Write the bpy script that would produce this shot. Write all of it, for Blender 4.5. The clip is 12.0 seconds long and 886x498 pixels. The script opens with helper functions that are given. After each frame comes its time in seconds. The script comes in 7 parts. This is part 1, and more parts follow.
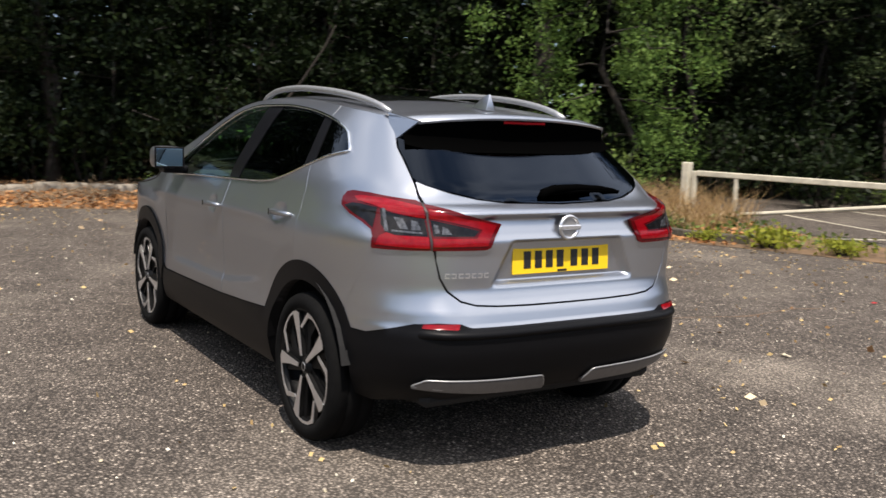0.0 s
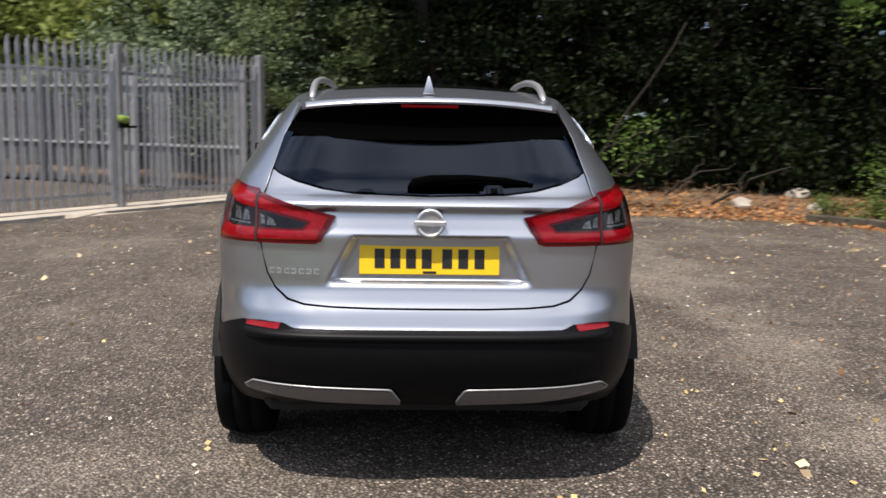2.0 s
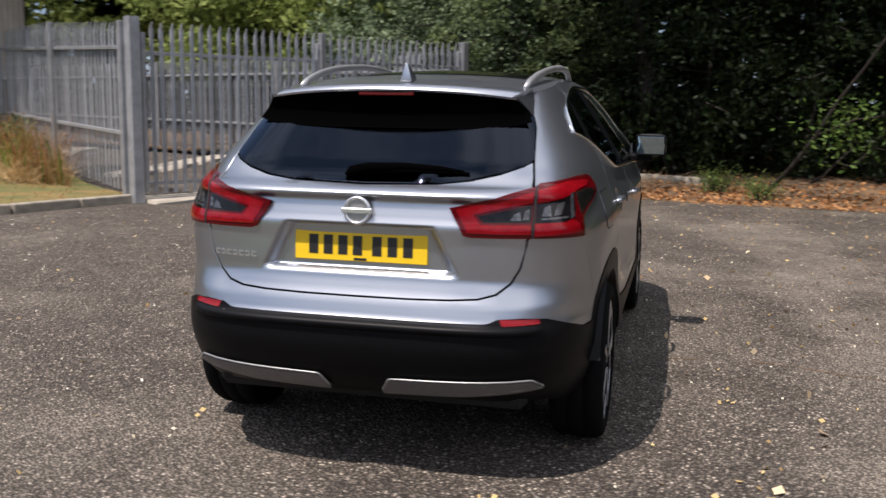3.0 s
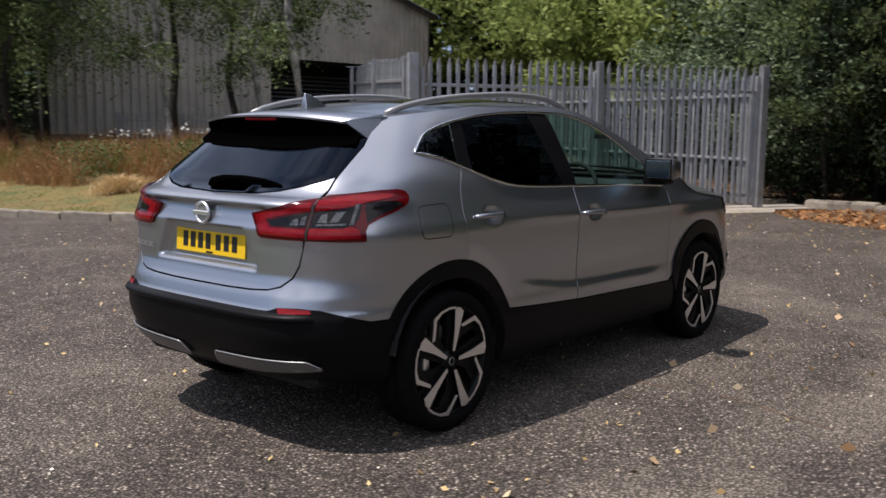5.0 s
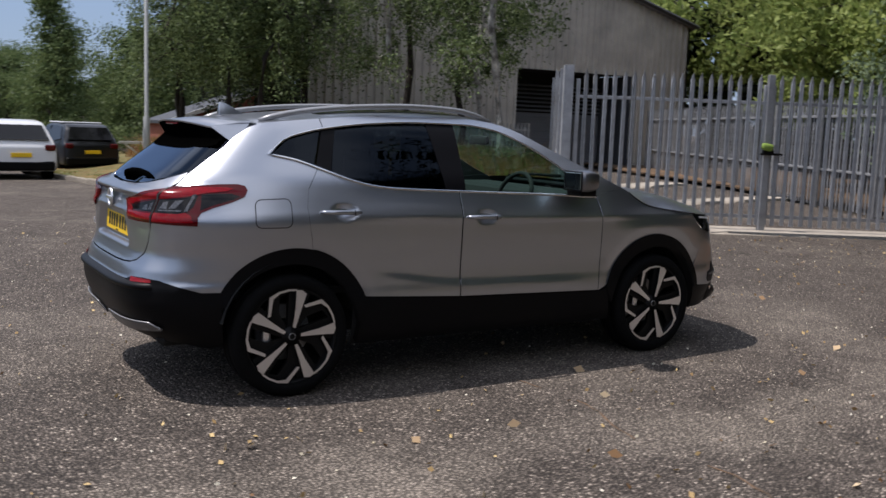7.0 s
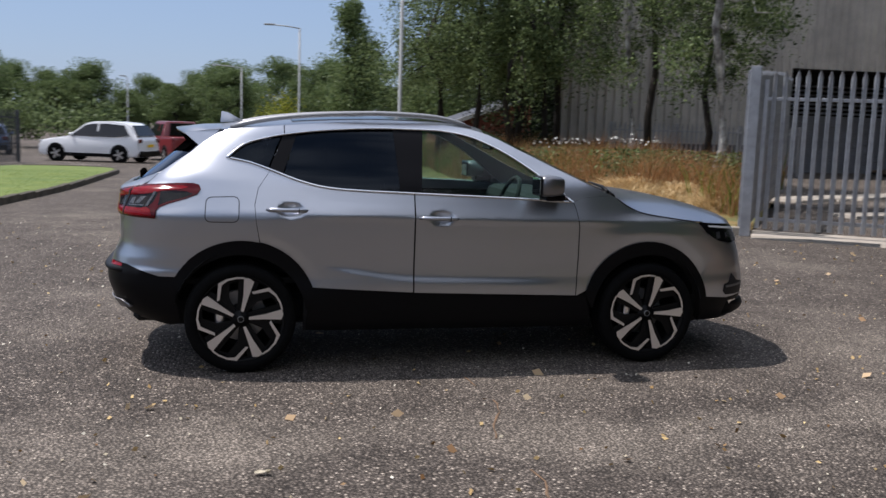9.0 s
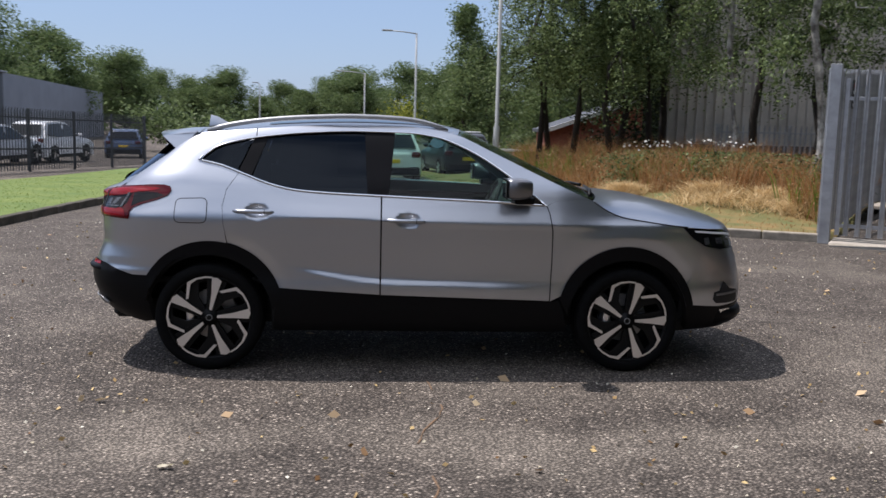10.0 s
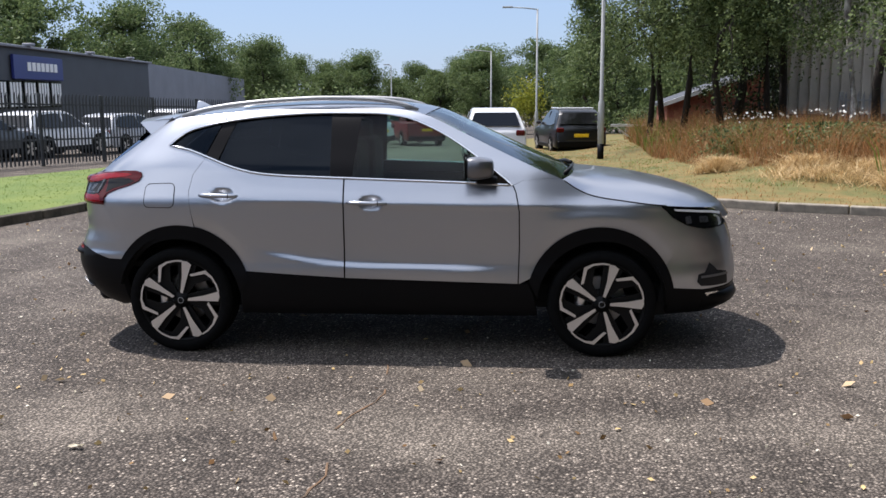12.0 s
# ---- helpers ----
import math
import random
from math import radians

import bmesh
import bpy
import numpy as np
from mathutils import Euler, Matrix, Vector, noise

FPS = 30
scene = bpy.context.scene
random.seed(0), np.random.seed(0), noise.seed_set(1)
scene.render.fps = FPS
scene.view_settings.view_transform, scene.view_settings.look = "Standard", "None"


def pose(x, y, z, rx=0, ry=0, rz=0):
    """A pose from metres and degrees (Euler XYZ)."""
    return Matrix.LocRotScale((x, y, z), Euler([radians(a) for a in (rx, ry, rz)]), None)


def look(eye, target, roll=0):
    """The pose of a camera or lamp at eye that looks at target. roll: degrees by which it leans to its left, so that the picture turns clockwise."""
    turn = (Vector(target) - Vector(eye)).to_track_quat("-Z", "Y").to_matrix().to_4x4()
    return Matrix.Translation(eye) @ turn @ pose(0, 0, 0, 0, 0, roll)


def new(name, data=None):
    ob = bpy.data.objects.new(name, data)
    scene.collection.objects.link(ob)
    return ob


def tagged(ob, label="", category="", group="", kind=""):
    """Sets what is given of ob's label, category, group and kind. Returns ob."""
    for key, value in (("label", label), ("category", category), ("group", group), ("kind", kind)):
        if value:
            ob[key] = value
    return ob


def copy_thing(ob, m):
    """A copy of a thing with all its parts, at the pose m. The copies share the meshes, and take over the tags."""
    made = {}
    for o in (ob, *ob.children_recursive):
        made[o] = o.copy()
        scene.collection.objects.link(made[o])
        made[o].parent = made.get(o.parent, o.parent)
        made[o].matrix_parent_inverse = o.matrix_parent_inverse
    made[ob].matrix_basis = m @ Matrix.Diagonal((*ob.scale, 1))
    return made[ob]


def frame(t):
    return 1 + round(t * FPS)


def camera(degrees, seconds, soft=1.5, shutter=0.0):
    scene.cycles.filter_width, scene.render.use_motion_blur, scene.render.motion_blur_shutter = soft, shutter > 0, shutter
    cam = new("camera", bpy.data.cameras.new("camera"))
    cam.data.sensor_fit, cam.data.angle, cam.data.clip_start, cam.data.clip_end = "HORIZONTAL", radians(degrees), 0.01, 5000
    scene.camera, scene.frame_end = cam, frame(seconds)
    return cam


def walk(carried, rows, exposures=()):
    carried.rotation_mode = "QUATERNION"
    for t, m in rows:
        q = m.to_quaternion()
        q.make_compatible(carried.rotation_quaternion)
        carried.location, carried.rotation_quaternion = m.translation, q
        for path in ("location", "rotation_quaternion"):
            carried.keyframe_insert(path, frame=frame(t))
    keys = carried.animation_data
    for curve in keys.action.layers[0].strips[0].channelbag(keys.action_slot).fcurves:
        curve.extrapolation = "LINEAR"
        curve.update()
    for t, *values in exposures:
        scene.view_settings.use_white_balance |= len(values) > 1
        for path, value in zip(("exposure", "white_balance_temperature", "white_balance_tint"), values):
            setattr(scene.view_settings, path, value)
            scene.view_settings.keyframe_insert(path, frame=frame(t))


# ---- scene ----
cam = camera(50.2, 12.0, shutter=0.5)
PATH = [
    (0, (-5.152, 2.554, 1.447), (-3.472, 1.502, 1.18), 2.0),
    (0.5, (-5.396, 1.965, 1.452), (-3.6, 1.13, 1.174), 1.8),
    (1, (-5.499, 1.34, 1.444), (-3.613, 0.736, 1.162), 1.4),
    (1.5, (-5.555, 0.701, 1.4), (-3.601, 0.36, 1.143), 1.1),
    (2, (-5.5, 0.077, 1.398), (-3.519, 0.005, 1.128), 0.9),
    (2.5, (-5.46, -0.547, 1.413), (-3.496, -0.315, 1.116), 0.8),
    (3, (-5.337, -1.149, 1.425), (-3.421, -0.667, 1.116), 0.8),
    (4.8, (-4.766, -3.439, 1.435), (-3.201, -2.223, 1.161), 0.6),
    (5, (-4.66, -3.616, 1.443), (-3.142, -2.341, 1.178), 0.6),
    (5.5, (-4.395, -4.153, 1.451), (-2.985, -2.758, 1.191), 1.1),
    (6, (-4.019, -4.624, 1.432), (-2.724, -3.123, 1.171), 0.5),
    (6.5, (-3.69, -5.174, 1.438), (-2.523, -3.57, 1.183), 0.4),
    (7, (-3.281, -5.528, 1.495), (-2.234, -3.844, 1.235), 2.1),
    (8.8, (-1.604, -6.575, 1.583), (-1.098, -4.658, 1.316), 2.0),
    (9, (-1.373, -6.61, 1.577), (-0.938, -4.677, 1.304), 1.8),
    (9.5, (-0.837, -6.649, 1.585), (-0.558, -4.689, 1.301), 1.7),
    (10, (-0.345, -6.728, 1.596), (-0.187, -4.753, 1.323), 1.45),
    (10.5, (0.125, -6.644, 1.606), (0.173, -4.664, 1.331), 0.9),
    (11, (0.522, -6.653, 1.612), (0.476, -4.675, 1.321), 0.6),
    (11.5, (0.73, -6.644, 1.618), (0.618, -4.67, 1.315), 0.3),
    (12, (0.766, -6.607, 1.611), (0.622, -4.638, 1.29), -0.3),
]
walk(cam, [(t, look(eye, target, roll)) for t, eye, target, roll in PATH],
     [(0, 0.66, 6550, 14), (1.0, 0.66, 6550, 14), (2.5, 0.46, 6450, 16), (5.0, 0.10, 6270, 17.5), (7.0, 0.05, 6100, 17), (9.0, 0.18, 6030, 16.5), (10.5, 0.39, 6040, 16), (12, 0.54, 6060, 15.5)])

# ---- world and sun ----
SUN_TO = Vector((-0.43, 0.24, 1.0)).normalized()
world = bpy.data.worlds.new("sky")
scene.world = world
world.use_nodes = True
wn = world.node_tree
sky = wn.nodes.new("ShaderNodeTexSky")
sky.sky_type = "NISHITA"
sky.sun_disc = False
sky.sun_elevation = math.asin(SUN_TO.z)
sky.sun_rotation = math.atan2(SUN_TO.x, SUN_TO.y)
sky.dust_density = 0.5
sky.air_density = 1.0
sky.ozone_density = 2.0
sky.altitude = 0
wn.nodes["Background"].inputs["Strength"].default_value = 0.10
# thin summer haze evens out the blue
haze = wn.nodes.new("ShaderNodeMix")
haze.data_type = "RGBA"
haze.inputs["Factor"].default_value = 0.72
haze.inputs["B"].default_value = (2.9, 3.9, 5.4, 1)
wn.links.new(sky.outputs["Color"], haze.inputs["A"])
# thin broken cloud high up, none near the horizon
tc = wn.nodes.new("ShaderNodeTexCoord")
cl = wn.nodes.new("ShaderNodeTexNoise")
cl.inputs["Scale"].default_value = 2.6
cl.inputs["Detail"].default_value = 7
wn.links.new(tc.outputs["Generated"], cl.inputs["Vector"])
cover = wn.nodes.new("ShaderNodeMapRange")
cover.interpolation_type = "SMOOTHSTEP"
cover.inputs["From Min"].default_value = 0.39
cover.inputs["From Max"].default_value = 0.60
wn.links.new(cl.outputs["Fac"], cover.inputs["Value"])
sxyz = wn.nodes.new("ShaderNodeSeparateXYZ")
wn.links.new(tc.outputs["Generated"], sxyz.inputs["Vector"])
high = wn.nodes.new("ShaderNodeMapRange")
high.interpolation_type = "SMOOTHSTEP"
high.inputs["From Min"].default_value = 0.16
high.inputs["From Max"].default_value = 0.42
wn.links.new(sxyz.outputs["Z"], high.inputs["Value"])
amount = wn.nodes.new("ShaderNodeMath")
amount.operation = "MULTIPLY"
wn.links.new(cover.outputs["Result"], amount.inputs[0])
wn.links.new(high.outputs["Result"], amount.inputs[1])
clouds = wn.nodes.new("ShaderNodeMix")
clouds.data_type = "RGBA"
clouds.inputs["B"].default_value = (9.6, 9.9, 10.3, 1)
wn.links.new(amount.outputs["Value"], clouds.inputs["Factor"])
wn.links.new(haze.outputs["Result"], clouds.inputs["A"])
wn.links.new(clouds.outputs["Result"], wn.nodes["Background"].inputs["Color"])
sun_data = bpy.data.lights.new("sun", "SUN")
sun_data.energy = 4.4
sun_data.angle = radians(0.55)
sun_data.color = (1.0, 0.93, 0.83)
sun = new("sun", sun_data)
sun.matrix_world = look(SUN_TO * 60, (0, 0, 0))

# ---- materials ----
def mat(name, color, rough=0.6, metal=0.0, var=0.0, scale=8.0, bump=0.0, bump_scale=60.0, color2=None, coat=0.0, island=0.0, obvar=0.0, spec=0.5):
    """A node material: base colour with two scales of noise, bump, and variation piece by piece."""
    m = bpy.data.materials.new(name)
    m.use_nodes = True
    nt = m.node_tree
    b = nt.nodes["Principled BSDF"]
    b.inputs["Roughness"].default_value = rough
    b.inputs["Metallic"].default_value = metal
    b.inputs["Coat Weight"].default_value = coat
    b.inputs["Coat Roughness"].default_value = 0.04
    b.inputs["Specular IOR Level"].default_value = spec
    geo = nt.nodes.new("ShaderNodeTexCoord")
    c1 = (*color, 1)
    c2 = (*(color2 or [c * (1 - var) for c in color]), 1)
    out = None
    if var or color2:
        n1 = nt.nodes.new("ShaderNodeTexNoise")
        n1.inputs["Scale"].default_value = scale
        n1.inputs["Detail"].default_value = 8
        n1.inputs["Roughness"].default_value = 0.65
        nt.links.new(geo.outputs["Object"], n1.inputs["Vector"])
        ramp = nt.nodes.new("ShaderNodeValToRGB")
        ramp.color_ramp.elements[0].position = 0.34
        ramp.color_ramp.elements[1].position = 0.68
        ramp.color_ramp.elements[0].color = c2
        ramp.color_ramp.elements[1].color = c1
        nt.links.new(n1.outputs["Fac"], ramp.inputs["Fac"])
        out = ramp.outputs["Color"]
    if island or obvar:
        src = nt.nodes.new("ShaderNodeNewGeometry") if island else nt.nodes.new("ShaderNodeObjectInfo")
        rnd = src.outputs["Random Per Island"] if island else src.outputs["Random"]
        amt = island or obvar
        mr = nt.nodes.new("ShaderNodeMapRange")
        mr.inputs["To Min"].default_value = 1 - amt
        mr.inputs["To Max"].default_value = 1 + amt
        nt.links.new(rnd, mr.inputs["Value"])
        hs = nt.nodes.new("ShaderNodeHueSaturation")
        nt.links.new(mr.outputs["Result"], hs.inputs["Value"])
        hs.inputs["Color"].default_value = c1
        if out:
            nt.links.new(out, hs.inputs["Color"])
        out = hs.outputs["Color"]
    if out:
        nt.links.new(out, b.inputs["Base Color"])
    else:
        b.inputs["Base Color"].default_value = c1
    if bump:
        n2 = nt.nodes.new("ShaderNodeTexNoise")
        n2.inputs["Scale"].default_value = bump_scale
        n2.inputs["Detail"].default_value = 6
        nt.links.new(geo.outputs["Object"], n2.inputs["Vector"])
        bp = nt.nodes.new("ShaderNodeBump")
        bp.inputs["Strength"].default_value = bump
        bp.inputs["Distance"].default_value = 0.02
        nt.links.new(n2.outputs["Fac"], bp.inputs["Height"])
        nt.links.new(bp.outputs["Normal"], b.inputs["Normal"])
    return m


def leaf_mat(name, c1, c2, glow=0.35):
    """Leaves: two greens leaf by leaf, partly see-through to light."""
    m = bpy.data.materials.new(name)
    m.use_nodes = True
    nt = m.node_tree
    b = nt.nodes["Principled BSDF"]
    b.inputs["Roughness"].default_value = 0.5
    b.inputs["Specular IOR Level"].default_value = 0.15
    g = nt.nodes.new("ShaderNodeNewGeometry")
    ramp = nt.nodes.new("ShaderNodeValToRGB")
    ramp.color_ramp.elements[0].color = (*c1, 1)
    ramp.color_ramp.elements[1].color = (*c2, 1)
    nt.links.new(g.outputs["Random Per Island"], ramp.inputs["Fac"])
    nt.links.new(ramp.outputs["Color"], b.inputs["Base Color"])
    tr = nt.nodes.new("ShaderNodeBsdfTranslucent")
    nt.links.new(ramp.outputs["Color"], tr.inputs["Color"])
    mix = nt.nodes.new("ShaderNodeMixShader")
    mix.inputs["Fac"].default_value = glow
    nt.links.new(b.outputs["BSDF"], mix.inputs[1])
    nt.links.new(tr.outputs["BSDF"], mix.inputs[2])
    nt.links.new(mix.outputs["Shader"], nt.nodes["Material Output"].inputs["Surface"])
    return m


def glass_mat(name, tint, ior=1.5, rough=0.01, sheen=(1, 1, 1)):
    """Thin tinted glass: tinted see-through with a mirror by Fresnel."""
    m = bpy.data.materials.new(name)
    m.use_nodes = True
    nt = m.node_tree
    tr = nt.nodes.new("ShaderNodeBsdfTransparent")
    tr.inputs["Color"].default_value = (*tint, 1)
    gl = nt.nodes.new("ShaderNodeBsdfGlossy")
    gl.inputs["Roughness"].default_value = rough
    gl.inputs["Color"].default_value = (*sheen, 1)
    # Schlick's gloss, alike from both sides of the thin pane
    f0 = ((ior - 1) / (ior + 1)) ** 2
    lw = nt.nodes.new("ShaderNodeLayerWeight")
    lw.inputs["Blend"].default_value = 0.5
    pw = nt.nodes.new("ShaderNodeMath")
    pw.operation = "POWER"
    pw.inputs[1].default_value = 5
    nt.links.new(lw.outputs["Facing"], pw.inputs[0])
    fr = nt.nodes.new("ShaderNodeMath")
    fr.operation = "MULTIPLY_ADD"
    fr.inputs[1].default_value = 1 - f0
    fr.inputs[2].default_value = f0
    nt.links.new(pw.outputs["Value"], fr.inputs[0])
    mix = nt.nodes.new("ShaderNodeMixShader")
    nt.links.new(fr.outputs["Value"], mix.inputs["Fac"])
    nt.links.new(tr.outputs["BSDF"], mix.inputs[1])
    nt.links.new(gl.outputs["BSDF"], mix.inputs[2])
    nt.links.new(mix.outputs["Shader"], nt.nodes["Material Output"].inputs["Surface"])
    return m


def asphalt_mat():
    """Worn tarmac: stones of several greys, dusty pale drifts, darker patches."""
    m = mat("tarmac", (0.1, 0.1, 0.1), rough=0.9)
    nt = m.node_tree
    b = nt.nodes["Principled BSDF"]
    b.inputs["Specular IOR Level"].default_value = 0.25
    tc = nt.nodes.new("ShaderNodeTexCoord")
    vo = nt.nodes.new("ShaderNodeTexVoronoi")
    vo.inputs["Scale"].default_value = 74
    nt.links.new(tc.outputs["Object"], vo.inputs["Vector"])
    sep = nt.nodes.new("ShaderNodeSeparateColor")
    nt.links.new(vo.outputs["Color"], sep.inputs["Color"])
    ramp = nt.nodes.new("ShaderNodeValToRGB")
    e = ramp.color_ramp.elements
    e[0].color, e[0].position = (0.092, 0.077, 0.064, 1), 0.0
    e[1].color, e[1].position = (0.66, 0.565, 0.46, 1), 1.0
    for pos, c in ((0.50, (0.140, 0.117, 0.097, 1)), (0.82, (0.20, 0.167, 0.139, 1)), (0.94, (0.34, 0.286, 0.234, 1))):
        k = e.new(pos)
        k.color = c
    nt.links.new(sep.outputs["Red"], ramp.inputs["Fac"])
    big = nt.nodes.new("ShaderNodeTexNoise")
    big.inputs["Scale"].default_value = 0.45
    big.inputs["Detail"].default_value = 7
    big.inputs["Roughness"].default_value = 0.6
    nt.links.new(tc.outputs["Object"], big.inputs["Vector"])
    dust = nt.nodes.new("ShaderNodeValToRGB")
    dust.color_ramp.elements[0].position = 0.50
    dust.color_ramp.elements[1].position = 0.74
    dust.color_ramp.elements[0].color = (0, 0, 0, 1)
    dust.color_ramp.elements[1].color = (0.55, 0.55, 0.55, 1)
    # a pale worn band where wheels have tracked dust
    sp = nt.nodes.new("ShaderNodeSeparateXYZ")
    nt.links.new(tc.outputs["Object"], sp.inputs["Vector"])
    off = nt.nodes.new("ShaderNodeMath")
    off.operation = "ADD"
    off.inputs[1].default_value = 2.15
    nt.links.new(sp.outputs["Y"], off.inputs[0])
    wob = nt.nodes.new("ShaderNodeTexNoise")
    wob.inputs["Scale"].default_value = 0.35
    wob.inputs["Detail"].default_value = 3
    nt.links.new(tc.outputs["Object"], wob.inputs["Vector"])
    sway = nt.nodes.new("ShaderNodeMath")
    sway.operation = "MULTIPLY_ADD"
    sway.inputs[1].default_value = 3.2
    sway.inputs[2].default_value = -1.6
    nt.links.new(wob.outputs["Fac"], sway.inputs[0])
    off2 = nt.nodes.new("ShaderNodeMath")
    off2.operation = "ADD"
    nt.links.new(off.outputs["Value"], off2.inputs[0])
    nt.links.new(sway.outputs["Value"], off2.inputs[1])
    ab = nt.nodes.new("ShaderNodeMath")
    ab.operation = "ABSOLUTE"
    nt.links.new(off2.outputs["Value"], ab.inputs[0])
    band = nt.nodes.new("ShaderNodeMapRange")
    band.interpolation_type = "SMOOTHSTEP"
    band.inputs["From Min"].default_value = 0.75
    band.inputs["From Max"].default_value = 0.05
    band.inputs["To Max"].default_value = 0.16
    nt.links.new(ab.outputs["Value"], band.inputs["Value"])
    ad = nt.nodes.new("ShaderNodeMath")
    ad.operation = "ADD"
    nt.links.new(big.outputs["Fac"], ad.inputs[0])
    nt.links.new(band.outputs["Result"], ad.inputs[1])
    nt.links.new(ad.outputs["Value"], dust.inputs["Fac"])
    mx = nt.nodes.new("ShaderNodeMix")
    mx.data_type = "RGBA"
    nt.links.new(dust.outputs["Color"], mx.inputs["Factor"])
    nt.links.new(ramp.outputs["Color"], mx.inputs["A"])
    mx.inputs["B"].default_value = (0.43, 0.37, 0.30, 1)
    # dark bitumen between the stones
    gap = nt.nodes.new("ShaderNodeMapRange")
    gap.inputs["From Min"].default_value = 0.28
    gap.inputs["From Max"].default_value = 0.58
    gap.inputs["To Min"].default_value = 1.0
    gap.inputs["To Max"].default_value = 0.30
    nt.links.new(vo.outputs["Distance"], gap.inputs["Value"])
    joint = nt.nodes.new("ShaderNodeMix")
    joint.data_type, joint.blend_type = "RGBA", "MULTIPLY"
    joint.inputs["Factor"].default_value = 1.0
    nt.links.new(mx.outputs["Result"], joint.inputs["A"])
    nt.links.new(gap.outputs["Result"], joint.inputs["B"])
    # blotches of worn and fresher binder a few hands wide
    blot = nt.nodes.new("ShaderNodeTexNoise")
    blot.inputs["Scale"].default_value = 2.4
    blot.inputs["Detail"].default_value = 6
    blot.inputs["Roughness"].default_value = 0.7
    nt.links.new(tc.outputs["Object"], blot.inputs["Vector"])
    wear = nt.nodes.new("ShaderNodeMapRange")
    wear.inputs["From Min"].default_value = 0.32
    wear.inputs["From Max"].default_value = 0.70
    wear.inputs["To Min"].default_value = 0.76
    wear.inputs["To Max"].default_value = 1.26
    nt.links.new(blot.outputs["Fac"], wear.inputs["Value"])
    worn = nt.nodes.new("ShaderNodeMix")
    worn.data_type, worn.blend_type = "RGBA", "MULTIPLY"
    worn.inputs["Factor"].default_value = 1.0
    nt.links.new(joint.outputs["Result"], worn.inputs["A"])
    nt.links.new(wear.outputs["Result"], worn.inputs["B"])
    nt.links.new(worn.outputs["Result"], b.inputs["Base Color"])
    bp = nt.nodes.new("ShaderNodeBump")
    bp.invert = True
    bp.inputs["Strength"].default_value = 1.0
    bp.inputs["Distance"].default_value = 0.010
    nt.links.new(vo.outputs["Distance"], bp.inputs["Height"])
    nt.links.new(bp.outputs["Normal"], b.inputs["Normal"])
    return m


M_TARMAC = asphalt_mat()
M_SILVER = mat("silver_paint", (0.45, 0.47, 0.508), rough=0.30, metal=0.92, coat=0.6)
M_SILVER.node_tree.nodes["Principled BSDF"].inputs["Specular Tint"].default_value = (0.5, 0.5, 0.52, 1)
M_BLACK = mat("black_plastic", (0.004, 0.004, 0.0046), rough=0.42, bump=0.03, bump_scale=500, spec=0.11)
M_MATTBLACK = mat("matt_black_trim", (0.0012, 0.0012, 0.0012), rough=0.9, spec=0.0)
M_VENT = mat("dark_grey_plastic", (0.020, 0.020, 0.021), rough=0.55, spec=0.2, bump=0.03, bump_scale=500)
M_GLOSSBLACK = mat("gloss_black", (0.006, 0.006, 0.007), rough=0.08)
M_PILLAR = mat("dark_pillar_film", (0.005, 0.005, 0.006), rough=0.35, spec=0.08)
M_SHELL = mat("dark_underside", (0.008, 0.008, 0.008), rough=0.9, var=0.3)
M_RUBBER = mat("tyre_rubber", (0.005, 0.005, 0.005), rough=0.85, var=0.4, scale=30, bump=0.1, bump_scale=200, spec=0.1)
M_ALLOY = mat("machined_alloy", (0.78, 0.78, 0.79), rough=0.28, metal=0.9)
M_DARKALLOY = mat("dark_alloy", (0.004, 0.004, 0.004), rough=0.5, spec=0.2)
M_CHROME = mat("chrome", (0.80, 0.81, 0.82), rough=0.1, metal=1.0)
M_SATIN = mat("satin_silver_trim", (0.40, 0.40, 0.40), rough=0.4, metal=0.7, var=0.1, scale=40)
M_REDLENS = mat("red_lens", (0.075, 0.0015, 0.003), rough=0.10, spec=0.35)
M_BRIGHTRED = mat("bright_red_guide", (0.24, 0.003, 0.007), rough=0.14, spec=0.35, var=0.35, scale=45)
M_DARKRED = mat("dark_red_lens", (0.10, 0.003, 0.005), rough=0.1, coat=1.0)
M_TAILCLEAR = mat("clear_tail_lens", (0.18, 0.183, 0.195), rough=0.18, metal=0.6, var=0.8, scale=70)
# the body's silver made darker, with the mirror shell's shade in the colour
M_MIRRORSHELL = mat("shaded_silver_paint", (0.20, 0.20, 0.21), rough=0.32, metal=0.85, coat=0.5)
M_SMOKE = mat("smoked_clear_lens", (0.012, 0.011, 0.012), rough=0.10, spec=0.30, var=0.7, scale=18)
M_SKID = mat("brushed_skid_trim", (0.20, 0.20, 0.205), rough=0.42, metal=0.7, var=0.15, scale=40)
M_CLEARLENS = mat("clear_lens", (0.45, 0.46, 0.48), rough=0.12, metal=0.5, coat=1.0)
M_PLATE = mat("yellow_plate", (0.85, 0.55, 0.01), rough=0.4, var=0.06, scale=20)
M_INK = mat("black_ink", (0.012, 0.011, 0.010), rough=0.5)
M_PRIVACY = glass_mat("privacy_glass", (0.030, 0.036, 0.048), 1.34, sheen=(0.72, 0.84, 1.0))
M_REARGLASS = glass_mat("privacy_rear_glass", (0.012, 0.014, 0.020), 1.46, sheen=(0.68, 0.80, 1.0))
M_GLASS = glass_mat("tinted_glass", (0.60, 0.77, 0.70), 1.31)
M_SEAT = mat("dark_seat_cloth", (0.025, 0.025, 0.028), rough=0.9, var=0.3, scale=40, bump=0.2, bump_scale=300)
